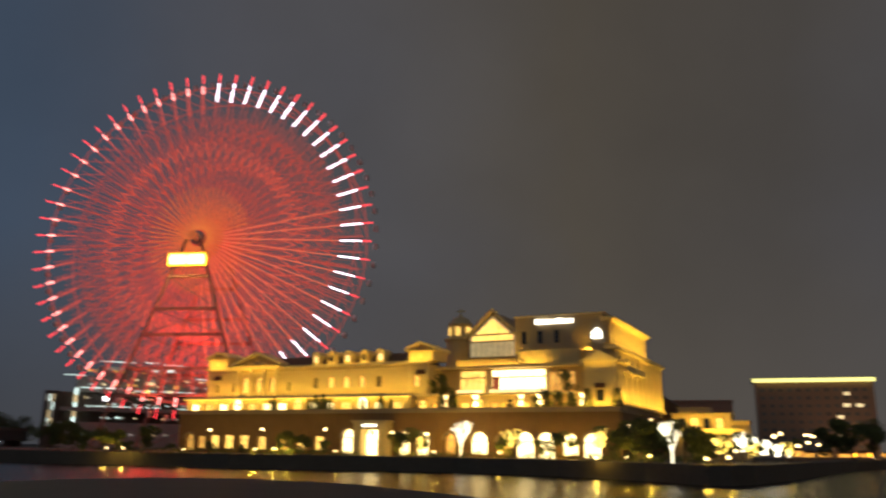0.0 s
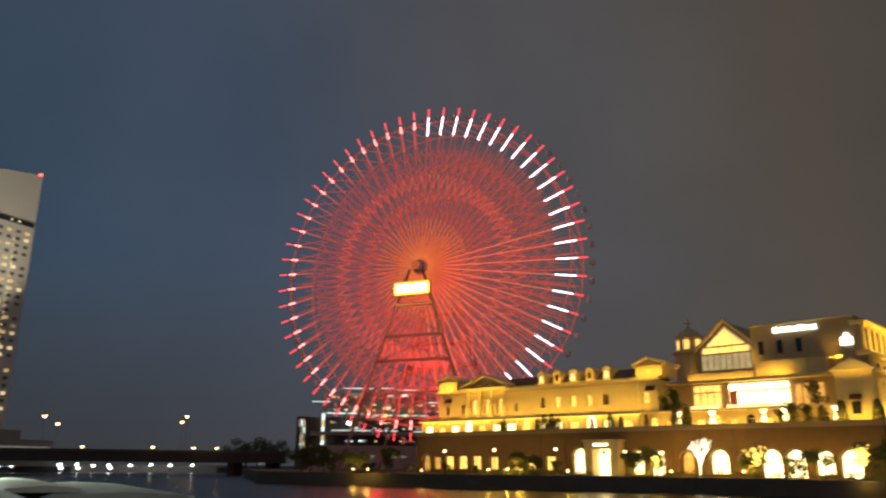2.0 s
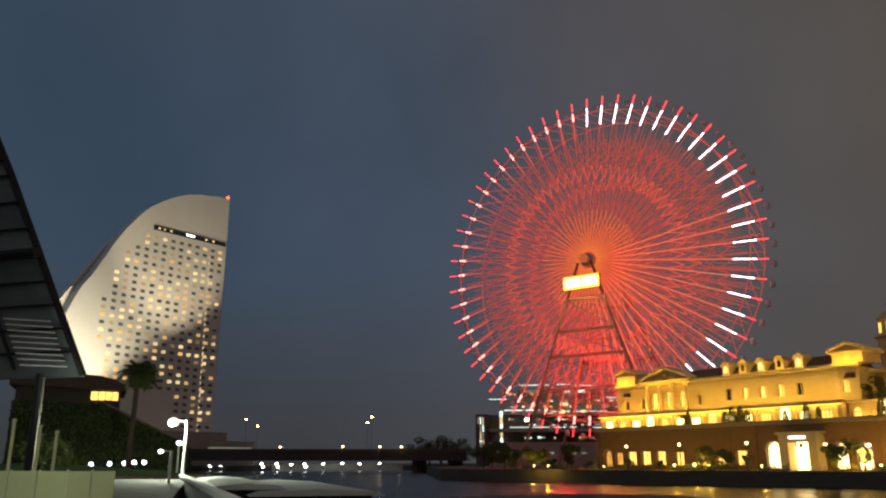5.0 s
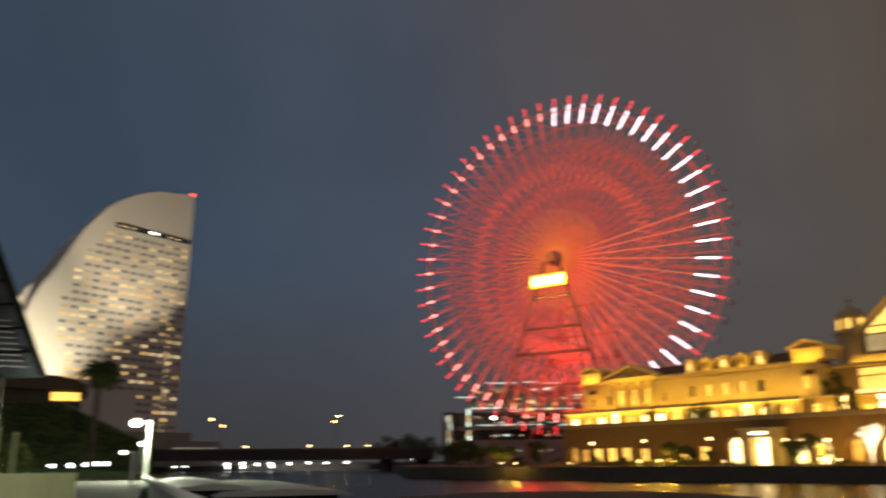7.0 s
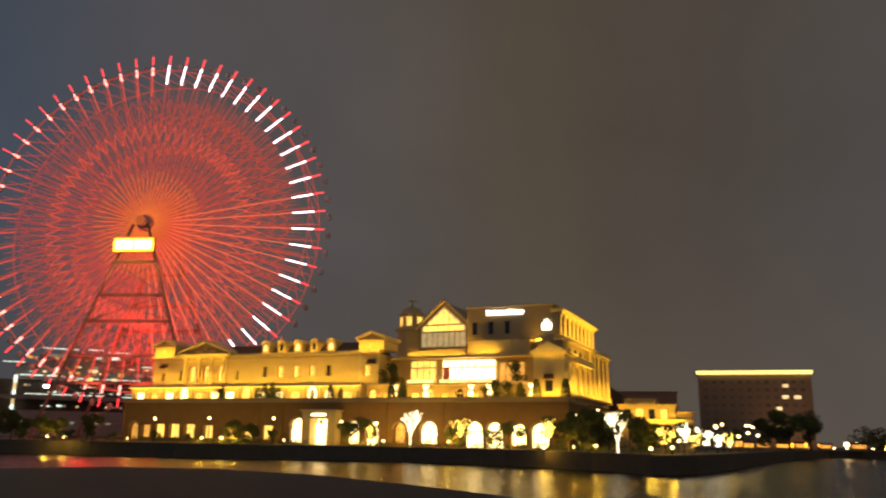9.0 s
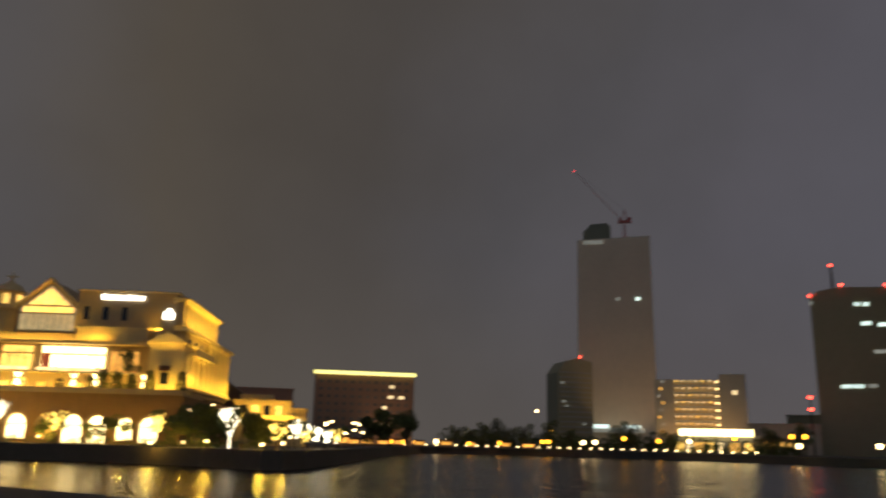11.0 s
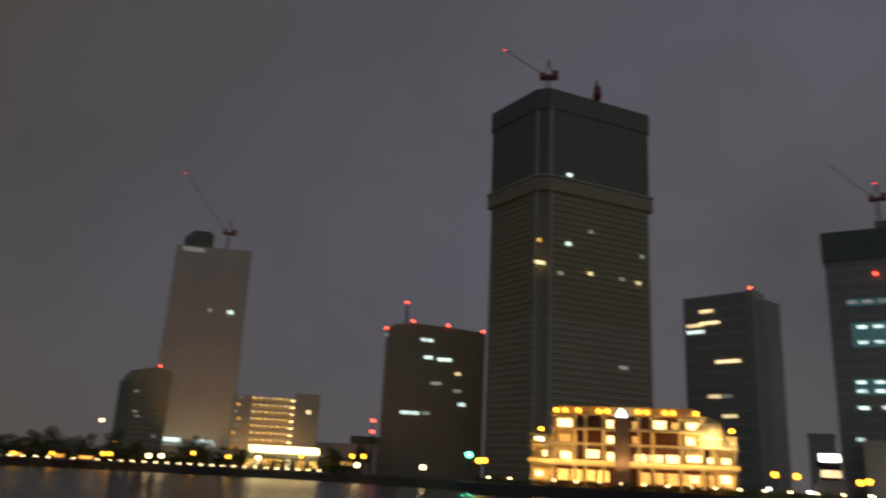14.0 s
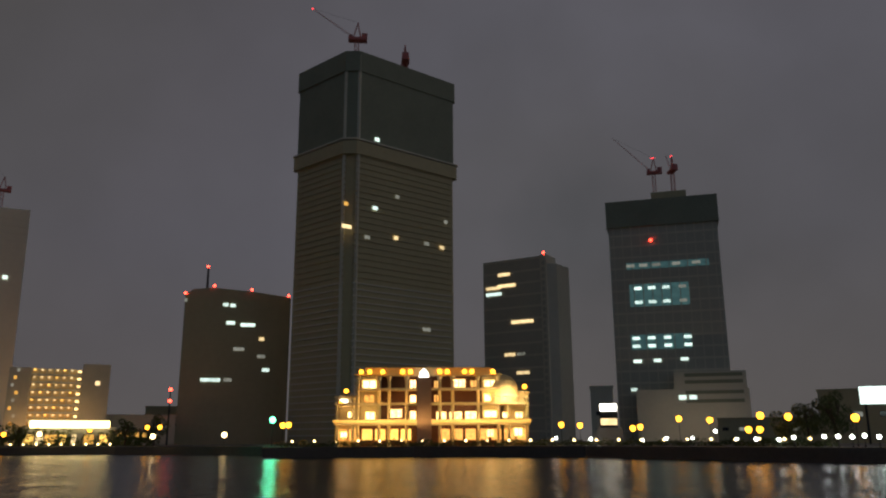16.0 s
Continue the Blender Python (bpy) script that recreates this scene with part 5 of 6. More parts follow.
bays = [(7.4, 14.8, 4.2, 2.8, MALLHOT), (8.0, 11.4, 3, 2.2, MALLDIM), (20.2, 15.0, 1.8, 2.6, MALLHOT), (20.2, 11.2, 1.8, 2.4, MALLHOT), (20.2, 6.6, 1.8, 3.0, MALLHOT), (26.6, 15.0, 1.4, 2.4, MALLDIM), (26.6, 11.4, 1.4, 2.2, MALLDIM), (31, 15.2, 4.4, 2.6, MALLHOT),
        (36.2, 15.2, 2.2, 2.2, MALLDIM), (39.7, 15.4, 4, 2.0, MALLHOT), (39.6, 11.6, 4.4, 2.2, MALLHOT), (14.9, 7.4, 3.6, 2.6, MALLHOT), (15.2, 5.9, 3.4, 1.2, MALLHOT), (27.0, 6.6, 3.2, 2.8, MALLHOT), (30.4, 6.4, 4.0, 3.0, MALLHOT), (34.6, 6.8, 3.6, 2.6, MALLHOT),
        (39.6, 7.4, 4.2, 2.0, MALLHOT), (44.6, 7.2, 2.0, 1.8, MALLHOT), (48.0, 7.2, 2.2, 1.8, MALLHOT), (8.4, 6.2, 2.8, 3.2, MALLHOT), (3.8, 7.4, 2.0, 1.8, MALLHOT), (40.4, 2.4, 2.2, 2.2, MALLHOT), (47.6, 2.6, 2.4, 2.4, MALLHOT), (2.0, 2.4, 2.0, 1.6, MALLHOT)]
lamp("mall_light", "AREA", m @ look((26, -3.5, 5.6), (26, 2, 13)), 1500, (1.0, 0.66, 0.24), (48, 0.4))
lamp("mall_light", "AREA", m @ look((47, -2.5, 12.2), (47, 5, 17)), 900, (1.0, 0.74, 0.36), (8, 0.4))
for x, z, w, h, mat in bays:
    x, w, h = x + 0.1 * w, w * 0.8, h * 0.8
    b = part("shop_window", Mesh().box(x, x + w, 1.5, 1.8, z, z + h), mat, ml)
    part("glazing_bar", Mesh().box(x + w / 2 - 0.07, x + w / 2 + 0.07, 1.3, 1.48, z, z + h), DARK, b)
for k in range(15):
    x = 1.0 + 3.4 * k
    if not 21 < x + 1.3 < 27:
        part("ground_window", Mesh().box(x, x + 2.6, 1.6, 2.5, 1.6, 4.4), WARM if k in (2, 3, 4, 5) else MALLDIM, ml)
dome = part("corner_dome", Mesh().lathe([(4.4, 10.7), (4.4, 14.0), (4.2, 15.6), (3.6, 17.0), (2.6, 18.0), (1.2, 18.6), (0.2, 18.8)], 18), STUCCO, ml, "round corner with a low dome", at=(45.0, 4.5, 0))
part("dome_band", Mesh().lathe([(4.45, 12.6), (4.65, 12.8), (4.65, 13.2), (4.45, 13.4)], 18), TRIM, dome)
for x in (7.3, 9.6, 13.0, 18.3, 20.4, 28.2, 30.2, 34.8, 36.8, 42.4):
    b = part("roof_lamp", Mesh().tube((x, 1.2, 18.2), (x, 1.2, 18.9), 0.15, 6), DARK, ml)
    part("lamp_glow", Mesh().ball((x, 1.2, 19.3), 0.6, 8, 5), LAMPORANGE, b)
for x, z in ((3.2, 14.0), (2.0, 10.9), (51.0, 15.0)):
    b = part("roof_lamp", Mesh().tube((x, 3.2, z - 1.2), (x, 3.2, z), 0.12, 6), DARK, ml)
    part("lamp_glow", Mesh().ball((x, 3.2, z + 0.4), 0.6, 8, 5), LAMPORANGE, b)
part("side_sign", Mesh().box(1.6, 3.6, 3.2, 3.55, 11.0, 12.2), SIGNWHITE, ml)
MM = Matrix(ml.matrix_basis)
for x0, x1, z, p in ((0, 21, 0.6, 420), (27, 51, 0.6, 420), (6, 45, 11.3, 420), (0, 52, 6.2, 420), (40, 50, 13.4, 160)):
    c = Vector(((x0 + x1) / 2, 0.1 if z > 1 else -1.5, z))
    lamp("facade_light", "AREA", MM @ look(c, c + Vector((0, 0.5, 1))), p, (1.0, 0.50, 0.10), (x1 - x0, 0.5))

# lower blocks on the right-hand shore
for az, d, w, h, mat, lab in ((-85.3, 330, 9, 22, TOWERGREY, "plain dark office block"), (-57.0, 520, 60, 22, TOWERDARK, "long dark low building"), (-99, 420, 90, 11, TOWERDARK, "row of low dark harbour buildings"), (-103, 300, 40, 17, TOWERDARK, "low dark harbour building"), (-53, 430, 40, 14, TOWERGREY, "low grey building by the shore"), (-17.4, 300, 26, 19, BROWNTILE, "plain brown block behind the annex")):
    b = thing("shore_building", pose(*polar(az, d, Q - 0.2), 0, 0, az), lab, "building", "buildings along the shore")
    part("body", Mesh().box(-w / 2, w / 2, 0, 14, 0, h), mat, b)
    part("parapet", Mesh().box(-w / 2 - 0.3, w / 2 + 0.3, -0.3, 14.3, h, h + 0.8), mat, b)
    for k in range(int(w / 8)):
        part("window", Mesh().box(-w / 2 + 2 + 8 * k, -w / 2 + 5 + 8 * k, -0.1, -0.004, h * 0.5, h * 0.5 + 1.6), FAINTWIN if k % 3 == 1 else PANE, b)
bb = thing("lit_billboard", pose(*polar(-102.6, 240, Q - 0.2), 0, 0, -102.6), "white glowing billboard on two posts", "billboard")
part("panel", Mesh().box(-4.2, 4.2, 0, 0.8, 10.3, 14.9), SIGNDIM, bb)
for s in (-3, 3):
    part("post", Mesh().box(s - 0.3, s + 0.3, 0.2, 0.6, 0, 10.3), DARK, bb)
kiosk = thing("lit_kiosk", pose(*polar(-85.7, 205, Q - 0.2), 0, 0, -85.7), "small two-tier kiosk with a white sign", "kiosk")
part("body", Mesh().box(-3.4, 3.4, 0, 5, 0, 4.4), CONCRETE, kiosk)
part("sign", Mesh().box(-2.1, 2.1, -0.3, -0.01, 8.4, 10.2), SIGNWHITE, kiosk)
part("sign_frame", Mesh().box(-2.2, 2.2, 0, 0.3, 4.4, 10.3), DARK, kiosk)
part("window", Mesh().box(-2.0, 2.0, -0.2, -0.01, 5.0, 6.6), CREAMWIN, kiosk)

mast = thing("radio_mast", pose(*polar(-55.2, 420, Q - 0.2)), "slim mast with two red beacons", "mast")
part("pole", Mesh().tube((0, 0, 0), (0, 0, 27), 0.5, 6, 0.25), DARK, mast)
for z in (21.2, 26.8):
    part("beacon", Mesh().ball((0, 0, z), 0.9, 6, 4), REDBEACON, mast)

# terraced mall behind the wheel
fm = thing("terraced_mall", pose(-143.3, 286.1, Q - 0.2, 0, 0, 20.8), "dark terraced mall with scattered white lights", "mall")
part("body", Mesh().box(0, 66, 6, 30, 0, 20), QUAYSTONE, fm)
part("terrace", Mesh().prism([(10, 4), (56, 1), (64, 6), (64, 28), (10, 28)], 20.01, 26, "z"), CONCRETE, fm)
part("crown", Mesh().prism([(17, 8), (50, 5), (52, 24), (17, 24)], 26.01, 30, "z"), CONCRETE, fm)
part("lower_deck", Mesh().box(6, 70, -2, 5.99, 0, 9).box(6, 70, -2.4, 5.99, 13, 14.2), CONCRETE, fm)
part("stair_tower", Mesh().box(0.2, 5, 2, 10, 0.02, 20), QUAYSTONE, fm)
rng = random.Random(23)
for x in (1.0, 2.0, 3.0):
    for k in range(4):
        if rng.random() < 0.75:
            part("stair_light", Mesh().box(x, x + 0.42, 1.7, 1.99, 7.4 + 2.9 * k, 10.1 + 2.9 * k), (CREAMWIN, FAINTWIN, SIGNDIM)[(k + int(x)) % 3], fm)
for k in range(5):
    part("light_column", Mesh().box(9.9, 10.9, 3.0, 3.6, 8.4 + 2.6 * k, 10.9 + 2.6 * k), CREAMWIN if k % 2 else SIGNDIM, fm, "tall white light column")
for z, y, n in ((4.6, -2.2, 12), (10.6, 5.8, 16), (15.6, 5.8, 16), (17.8, 5.8, 12), (22.4, 0.9, 14), (24.6, 0.9, 9), (27.6, 4.6, 9)):
    for k in range(n):
        x = 13 + rng.uniform(0, 46 if z < 26 else 34)
        part("window", Mesh().box(x, x + rng.uniform(0.5, 1.7), y - 0.1, y + 0.1, z, z + rng.uniform(0.4, 0.8)), rng.choice((CREAMWIN, FAINTWIN, FAINTWIN, GREENWHITE, FAINTWIN, AMBER)), fm)
for x0, x1, z in ((6, 13, 25.6), (18, 30, 31.0), (33, 38, 31.2), (40, 48, 30.6), (52, 64, 25.8), (12, 26, 21.2), (30, 52, 20.6), (14, 40, 14.6), (46, 62, 14.4)):
    part("edge_light", Mesh().box(x0, x1, 0.4, 0.8, z, z + 0.35), GREENWHITE, fm)
for x, z, w, mat in ((20, 28, 6, FAINTWIN), (36, 28, 2, GREENWHITE), (40, 28, 4, GREENWHITE), (34, 23, 3, CREAMWIN), (44, 22, 2, AMBER), (50, 22, 3, FAINTWIN), (20, 17, 1.4, LAMPWHITE), (24, 13, 1.2, WARM),
                       (29, 19, 2, CREAMWIN), (34, 20, 1.4, WARM), (8, 5, 1.6, LAMPWHITE), (11, 5, 1.6, LAMPWHITE), (10, 8, 1.2, LAMPWHITE), (42, 20, 1.6, CREAMWIN), (55, 18, 1.6, CREAMWIN)):
    part("window", Mesh().box(x, x + w, 0.2, 0.5, z, z + 1.2), mat, fm)


# trees
def leaf_crown(seed, radius, height, count, size, gaps=0.35):
    """Many small leaf blades in uneven clumps about the origin."""
    rng = random.Random(seed)
    m = Mesh()
    clumps = [(rng.uniform(-1, 1) * radius * 0.7, rng.uniform(-1, 1) * radius * 0.7, rng.uniform(-0.5, 0.5) * height, rng.uniform(0.3, 0.55) * radius) for _ in range(9)]
    for _ in range(count):
        cx, cy, cz, r = rng.choice(clumps)
        a, b = rng.uniform(0, 2 * math.pi), math.acos(rng.uniform(-1, 1))
        k = r * (1 - gaps * rng.random() ** 2)
        p = Vector((cx + k * math.sin(b) * math.cos(a), cy + k * math.sin(b) * math.sin(a), cz + k * math.cos(b) * 0.8))
        q = Euler((rng.uniform(0, 3), rng.uniform(0, 3), rng.uniform(0, 6))).to_matrix()
        s = size * rng.uniform(0.6, 1.3)
        m.add([p + q @ Vector(c) * s for c in ((-1, 0, 0), (0, -0.5, 0.1), (1, 0, 0), (0, 0.5, 0.1))], [(0, 1, 2, 3)])
    return m


def limbs(seed, height, spread, r0, levels=4, first=0.32, keep=0.6):
    """A tapered trunk with forking limbs; returns the mesh and the twig ends."""
    rng = random.Random(seed)
    m, ends = Mesh(), []

    def grow(p, d, length, r, level):
        q = p + d * length
        m.tube(p, q, r, 6 if level < 2 else 4, r * 0.7)
        if level == levels:
            ends.append(q)
            return
        for _ in range(3 if level else 4):
            e = (d + Vector((rng.uniform(-1, 1), rng.uniform(-1, 1), rng.uniform(-0.1, 0.8))) * spread).normalized()
            grow(q, e, length * rng.uniform(keep, keep + 0.25), r * 0.66, level + 1)
    grow(Vector((0, 0, 0)), Vector((0, 0, 1)), height * first, r0, 0)
    return m, ends


def green_tree(seed, h):
    t = thing("tree", (0, 0, -50), "leafy evergreen tree, half lit from below by the quay lights", "tree", "trees on the quay")
    trunk, _ = limbs(seed, h, 0.5, 0.16 * h / 5, 2)
    part("trunk", trunk, BARK, t)
    part("crown", leaf_crown(seed, h * 0.44, h * 0.62, 2200, 0.2), LEAF, t, at=(0, 0, h * 0.6))
    return t


kinds = [green_tree(k, h) for k, h in ((1, 5.5), (2, 6.5), (3, 4.5))]
spots = [(24.5, 182, 1.1), (22.9, 172, 0.8), (22.0, 171, 0.9), (20.2, 164, 0.9), (10.9, 154, 0.75), (9.7, 154, 0.8), (3.0, 152, 0.8), (2.2, 151, 0.9),
         (-4.3, 144, 0.85), (-6.9, 143, 0.6), (-8.4, 139, 0.8), (-12.4, 130, 1.1), (-13.4, 128, 1.2), (-16.6, 117, 0.95), (-17.3, 118, 0.85), (-18.2, 119, 0.8), (-19.0, 122, 0.55), (-14.6, 150, 1.35), (-15.2, 148, 1.3), (-14.0, 149, 1.2),
         (-25.6, 262, 2.0), (-26.8, 268, 2.2), (-28.0, 270, 2.0), (-23.4, 240, 1.2)]
for i, (az, d, s) in enumerate(spots):
    copy_thing(kinds[i % 3], pose(*polar(az, d, Q - 0.2), 0, 0, 50 * i) @ Matrix.Diagonal((s, s, s, 1)))
far_tree = green_tree(9, 9)
far_tree["label"], far_tree["group"] = "dark leafy tree on the far shore", "trees on the far shore"
for i, az in enumerate((-32.6, -33.4, -34.2, -35.0, -36.2, -38.0, -39.6, -43.0, -43.8, -46.4, -52.6, -54.4, -97.0, -98.4, -100.0)):
    copy_thing(far_tree, pose(*polar(az, 322 if az > -56 else 235 if az > -70 else 190, Q - 0.2), 0, 0, 37 * i) @ Matrix.Diagonal((1.2, 1.2, 0.95 + 0.2 * (i % 3), 1)))
for i, (az, d, s) in enumerate(((30.6, 382, 1.6), (29.8, 384, 2.1), (29.0, 383, 2.2), (28.2, 382, 2.0), (27.5, 380, 1.4))):
    copy_thing(far_tree, pose(*polar(az, d, Q - 0.2), 0, 0, 61 * i) @ Matrix.Diagonal((s, s, s * 0.72, 1)))
for k, az, d in zip(kinds + [far_tree], (25.4, 26.0, 24.0, -31.6), (186, 188, 180, 322)):
    k.matrix_basis = pose(*polar(az, d, Q - 0.2))
rng = random.Random(17)
for i in range(34):
    az = 23.6 - 1.25 * i
    if 6.4 < az < 24 or az in (23.6 - 1.25 * 27, 23.6 - 1.25 * 30):
        d0 = 151 + 0.75 * max(az - 8, 0) if az > 2 else 149 + 1.55 * (az - 2)
        s = rng.uniform(0.3, 0.5)
        if i % 2:
            continue
        copy_thing(kinds[i % 3], pose(*polar(az + rng.uniform(-0.3, 0.3), d0 + rng.uniform(-0.5, 2.5), Q - 0.2), 0, 0, 71 * i) @ Matrix.Diagonal((s, s, s, 1)))
hm = Mesh()
for i in range(900):
    az = rng.uniform(-18, 24)
    if abs(az - 4.8) < 1.0:
        continue
    d0 = (150 + 0.75 * max(az - 8, 0) if az > 2 else 148 + 1.55 * (az - 2)) + rng.uniform(-0.6, 0.6)
    c = Vector(polar(az, d0, Q - 0.2 + rng.uniform(0.1, 0.9)))
    for j in range(7):
        q = Euler((rng.uniform(0, 3), rng.uniform(0, 3), rng.uniform(0, 6))).to_matrix()
        p = c + Vector((rng.gauss(0, 0.35), rng.gauss(0, 0.3), rng.gauss(0, 0.2)))
        hm.add([p + q @ Vector(v) * 0.16 for v in ((-1, 0, 0), (0, -0.5, 0.1), (1, 0, 0), (0, 0.5, 0.1))], [(0, 1, 2, 3)])
tagged(solid("quay_hedge", hm, LEAF, "low clipped hedge along the quay path", "hedge"), kind="stuff")
# terrace shrubs: clipped cypresses and tubs
cyp = thing("cypress", BM @ pose(-75.0, 0.5, 8.8), "narrow dark cypress standing on the terrace", "tree", "cypresses on the terrace")
part("trunk", Mesh().tube((0, 0, 0), (0, 0, 1.2), 0.08, 6), BARK, cyp)
cm = Mesh()
rng = random.Random(11)
for _ in range(700):
    z = rng.uniform(0.3, 3.0)
    r = 0.62 * (1 - (z / 3.1) ** 2) ** 0.5 * rng.uniform(0.7, 1.05)
    a = rng.uniform(0, 6.283)
    p = Vector((r * math.cos(a), r * math.sin(a), z))
    q = Euler((rng.uniform(0, 3), rng.uniform(0, 3), a)).to_matrix()
    cm.add([p + q @ Vector(c) * 0.14 for c in ((-1, 0, 0), (0, -0.5, 0.1), (1, 0, 0), (0, 0.5, 0.1))], [(0, 1, 2, 3)])
part("foliage", cm, LEAF, cyp)
for x, s in ((-65.8, 0.9), (-64.1, 1.1), (-62.2, 1.15), (-60.6, 0.9), (-52.4, 0.8), (-48.1, 1.0), (-45.7, 0.8), (-34.2, 1.1), (-31.8, 1.2), (-7.9, 1.0), (-4.8, 1.2), (0.6, 1.2)):
    copy_thing(cyp, BM @ pose(x, 0.6, 8.8) @ Matrix.Diagonal((s * 1.2, s * 1.2, s, 1)))
shrub = thing("terrace_shrub", BM @ pose(-35.8, 5.2, 12.1), "round dark shrub on the upper terrace", "shrub", "shrubs on the upper terrace")
part("stem", Mesh().tube((0, 0, 0), (0, 0, 1.4), 0.12, 6), BARK, shrub)
part("crown", leaf_crown(21, 2.0, 2.6, 900, 0.2), LEAF, shrub, at=(0, 0, 2.2))
for x, y, z, s in ((-9.6, 4.6, 12.1, 1.0), (-37.6, 4.4, 12.1, 0.7), (-12.5, 1.0, 8.8, 0.9), (-10.0, 1.0, 8.8, 0.8), (-14.5, 1.0, 8.8, 0.6), (-75.2, 0.4, 8.8, 0.6)):
    copy_thing(shrub, BM @ pose(x, y, z) @ Matrix.Diagonal((s, s, s, 1)))


# bark glows itself, standing in for the lights wound round it
FAIRYWRAP = glow("glowing_wrapped_bark", (1.0, 0.88, 0.6), 3.0, 0.3, 3.0)


# trees wrapped in fairy lights
def wrapped_tree(seed, at, h, mat, label, spread, bulbs):
    t = thing("illuminated_tree", at, label, "tree", "trees wrapped in lights")
    m, ends = limbs(seed, h, spread, 0.1 * h / 5, 3, 0.27, 0.78) if bulbs < 200 else limbs(seed, h, spread, 0.1 * h / 5, 3)
    part("trunk", m, BARK if bulbs > 200 else FAIRYWRAP, t)
    rng = random.Random(seed)
    b = Mesh()
    for _ in range(bulbs):
        e = rng.choice(ends) if ends else Vector((0, 0, h))
        k = rng.uniform(0.2, 1.0)
        p = Vector((e.x * k, e.y * k, h * 0.3 + (e.z - h * 0.3) * k)) + Vector((rng.gauss(0, 0.16), rng.gauss(0, 0.16), rng.gauss(0, 0.16)))
        b.ball(p, 0.075, 4, 3)
    tagged(part("light_string", b, mat, t), kind="stuff")
    if bulbs > 200:
        part("crown", leaf_crown(seed, h * 0.3, h * 0.5, 700, 0.18), LEAF, t, at=(0, 0, h * 0.66))
    return t


for i, (az, d, h) in enumerate(((-1.3, 147, 6.4), (-15.8, 118, 5.8))):
    wrapped_tree(30 + i, pose(*polar(az, d, Q - 0.2)), h, FAIRY, "bare tree wrapped tightly in white fairy lights", 0.5, 50)
for i, (az, d, h) in enumerate(((-4.9, 143, 5.6), (-11.1, 130, 5.4), (-18.9, 116, 4.0), (1.5, 151, 4.4), (-20.9, 130, 3.4), (-23.2, 150, 4))):
    wrapped_tree(50 + i, pose(*polar(az, d, Q - 0.2)), h, FAIRYGOLD, "leafy tree strung with golden fairy lights", 0.6, 260)


for i, (az, d, h) in enumerate(((-20.2, 128, 4.6), (-20.9, 132, 4.2), (-21.6, 138, 3.6), (-22.4, 146, 3.2), (-23.1, 156, 3.2))):
    wrapped_tree(80 + i, pose(*polar(az, d, Q - 0.2)), h, FAIRY, "small tree strung thickly with white fairy lights", 0.42, 420)


# lamps on posts
def lamp_kind(name, label, mat, r, shape, group):
    """A post with its head; built for a 1 m tall post and stretched by its own height when placed."""
    def put(az, d, z, base=Q - 0.2):
        h = max(z - base, 0.5)
        t = thing(name, pose(*polar(az, d, base), 0, 0, az), label, "lamp", group)
        part("post", Mesh().tube((0, 0.05, 0), (0, 0.05, h - r * 0.8), 0.07, 6, 0.05).lathe([(0.16, 0), (0.16, 0.2), (0.08, 0.4)], 8), DARK, t)
        if shape == "lantern":
            head = Mesh().lathe([(r * 0.4, h - r), (r * 0.8, h - r * 0.5), (r * 0.92, h + r * 0.1), (r * 0.7, h + r * 0.6), (r * 0.3, h + r * 0.8)], 10)
            part("cap", Mesh().prism([(-r * 0.5, h + r * 0.81), (r * 0.5, h + r * 0.81), (0, h + r * 1.1)], -r * 0.4, r * 0.4), DARK, t)
        else:
            head = Mesh().ball((0, 0, h), r, 8, 6)
        part("lamp_glass", head, mat, t)
        return t
    return put


QUAY_LAMPS = [(20.4, 165, 6.6), (16.1, 158, 6.8), (12.6, 153, 7), (8.3, 153, 7.2), (3.6, 153, 6.8), (-13, 135, 8.1), (-14.5, 140, 9.2), (1.1, 153, 6.7)]
put = lamp_kind("quay_lamp", "slim quay lamp with a warm round head", LAMPWARM, 0.25, "ball", "lamps on the quay")
for q in QUAY_LAMPS:
    put(*q)
GROUND_LIGHTS = [(22.5, 170, 3.2), (21.5, 168, 3.2), (17.7, 160, 3.2), (13, 155, 3.4), (11.7, 153, 3.5), (10.8, 153, 3.3), (7.5, 153, 3.3), (0.6, 153, 3.4), (-4, 145, 3.5), (-9, 140, 3.4), (-10.7, 124, 3.0), (-12.8, 130, 3.1), (-14.3, 124, 3.4), (-18, 112, 3.2), (-19.4, 115, 3.4)]
put = lamp_kind("bollard_light", "low bollard light beside the quay path", LAMPWARM, 0.22, "ball", "bollard lights on the quay")
for az, d, z in GROUND_LIGHTS:
    put(az, d, z)
    lamp("bollard_glow", "POINT", pose(*polar(az, d - 1.2, z + 0.3)), 320, GOLD, (0.2, 1))
PROMENADE = [(-22.3, 150, 6.9), (-22.7, 160, 4.6), (-23.2, 190, 5.2), (-23.7, 190, 5.7), (-24.3, 210, 6.7), (-24.9, 220, 6.3), (-21.1, 150, 4.5), (-19.8, 135, 4.4), (-25.5, 300, 4.6), (-24.6, 230, 8.5), (-22.7, 200, 8.5), (-24.2, 240, 9.1), (-24.4, 240, 9.1)]
put = lamp_kind("promenade_lamp", "promenade lamp with a bright warm head", LAMPWARM, 0.34, "ball", "promenade lamps")
for q in PROMENADE:
    put(*q)
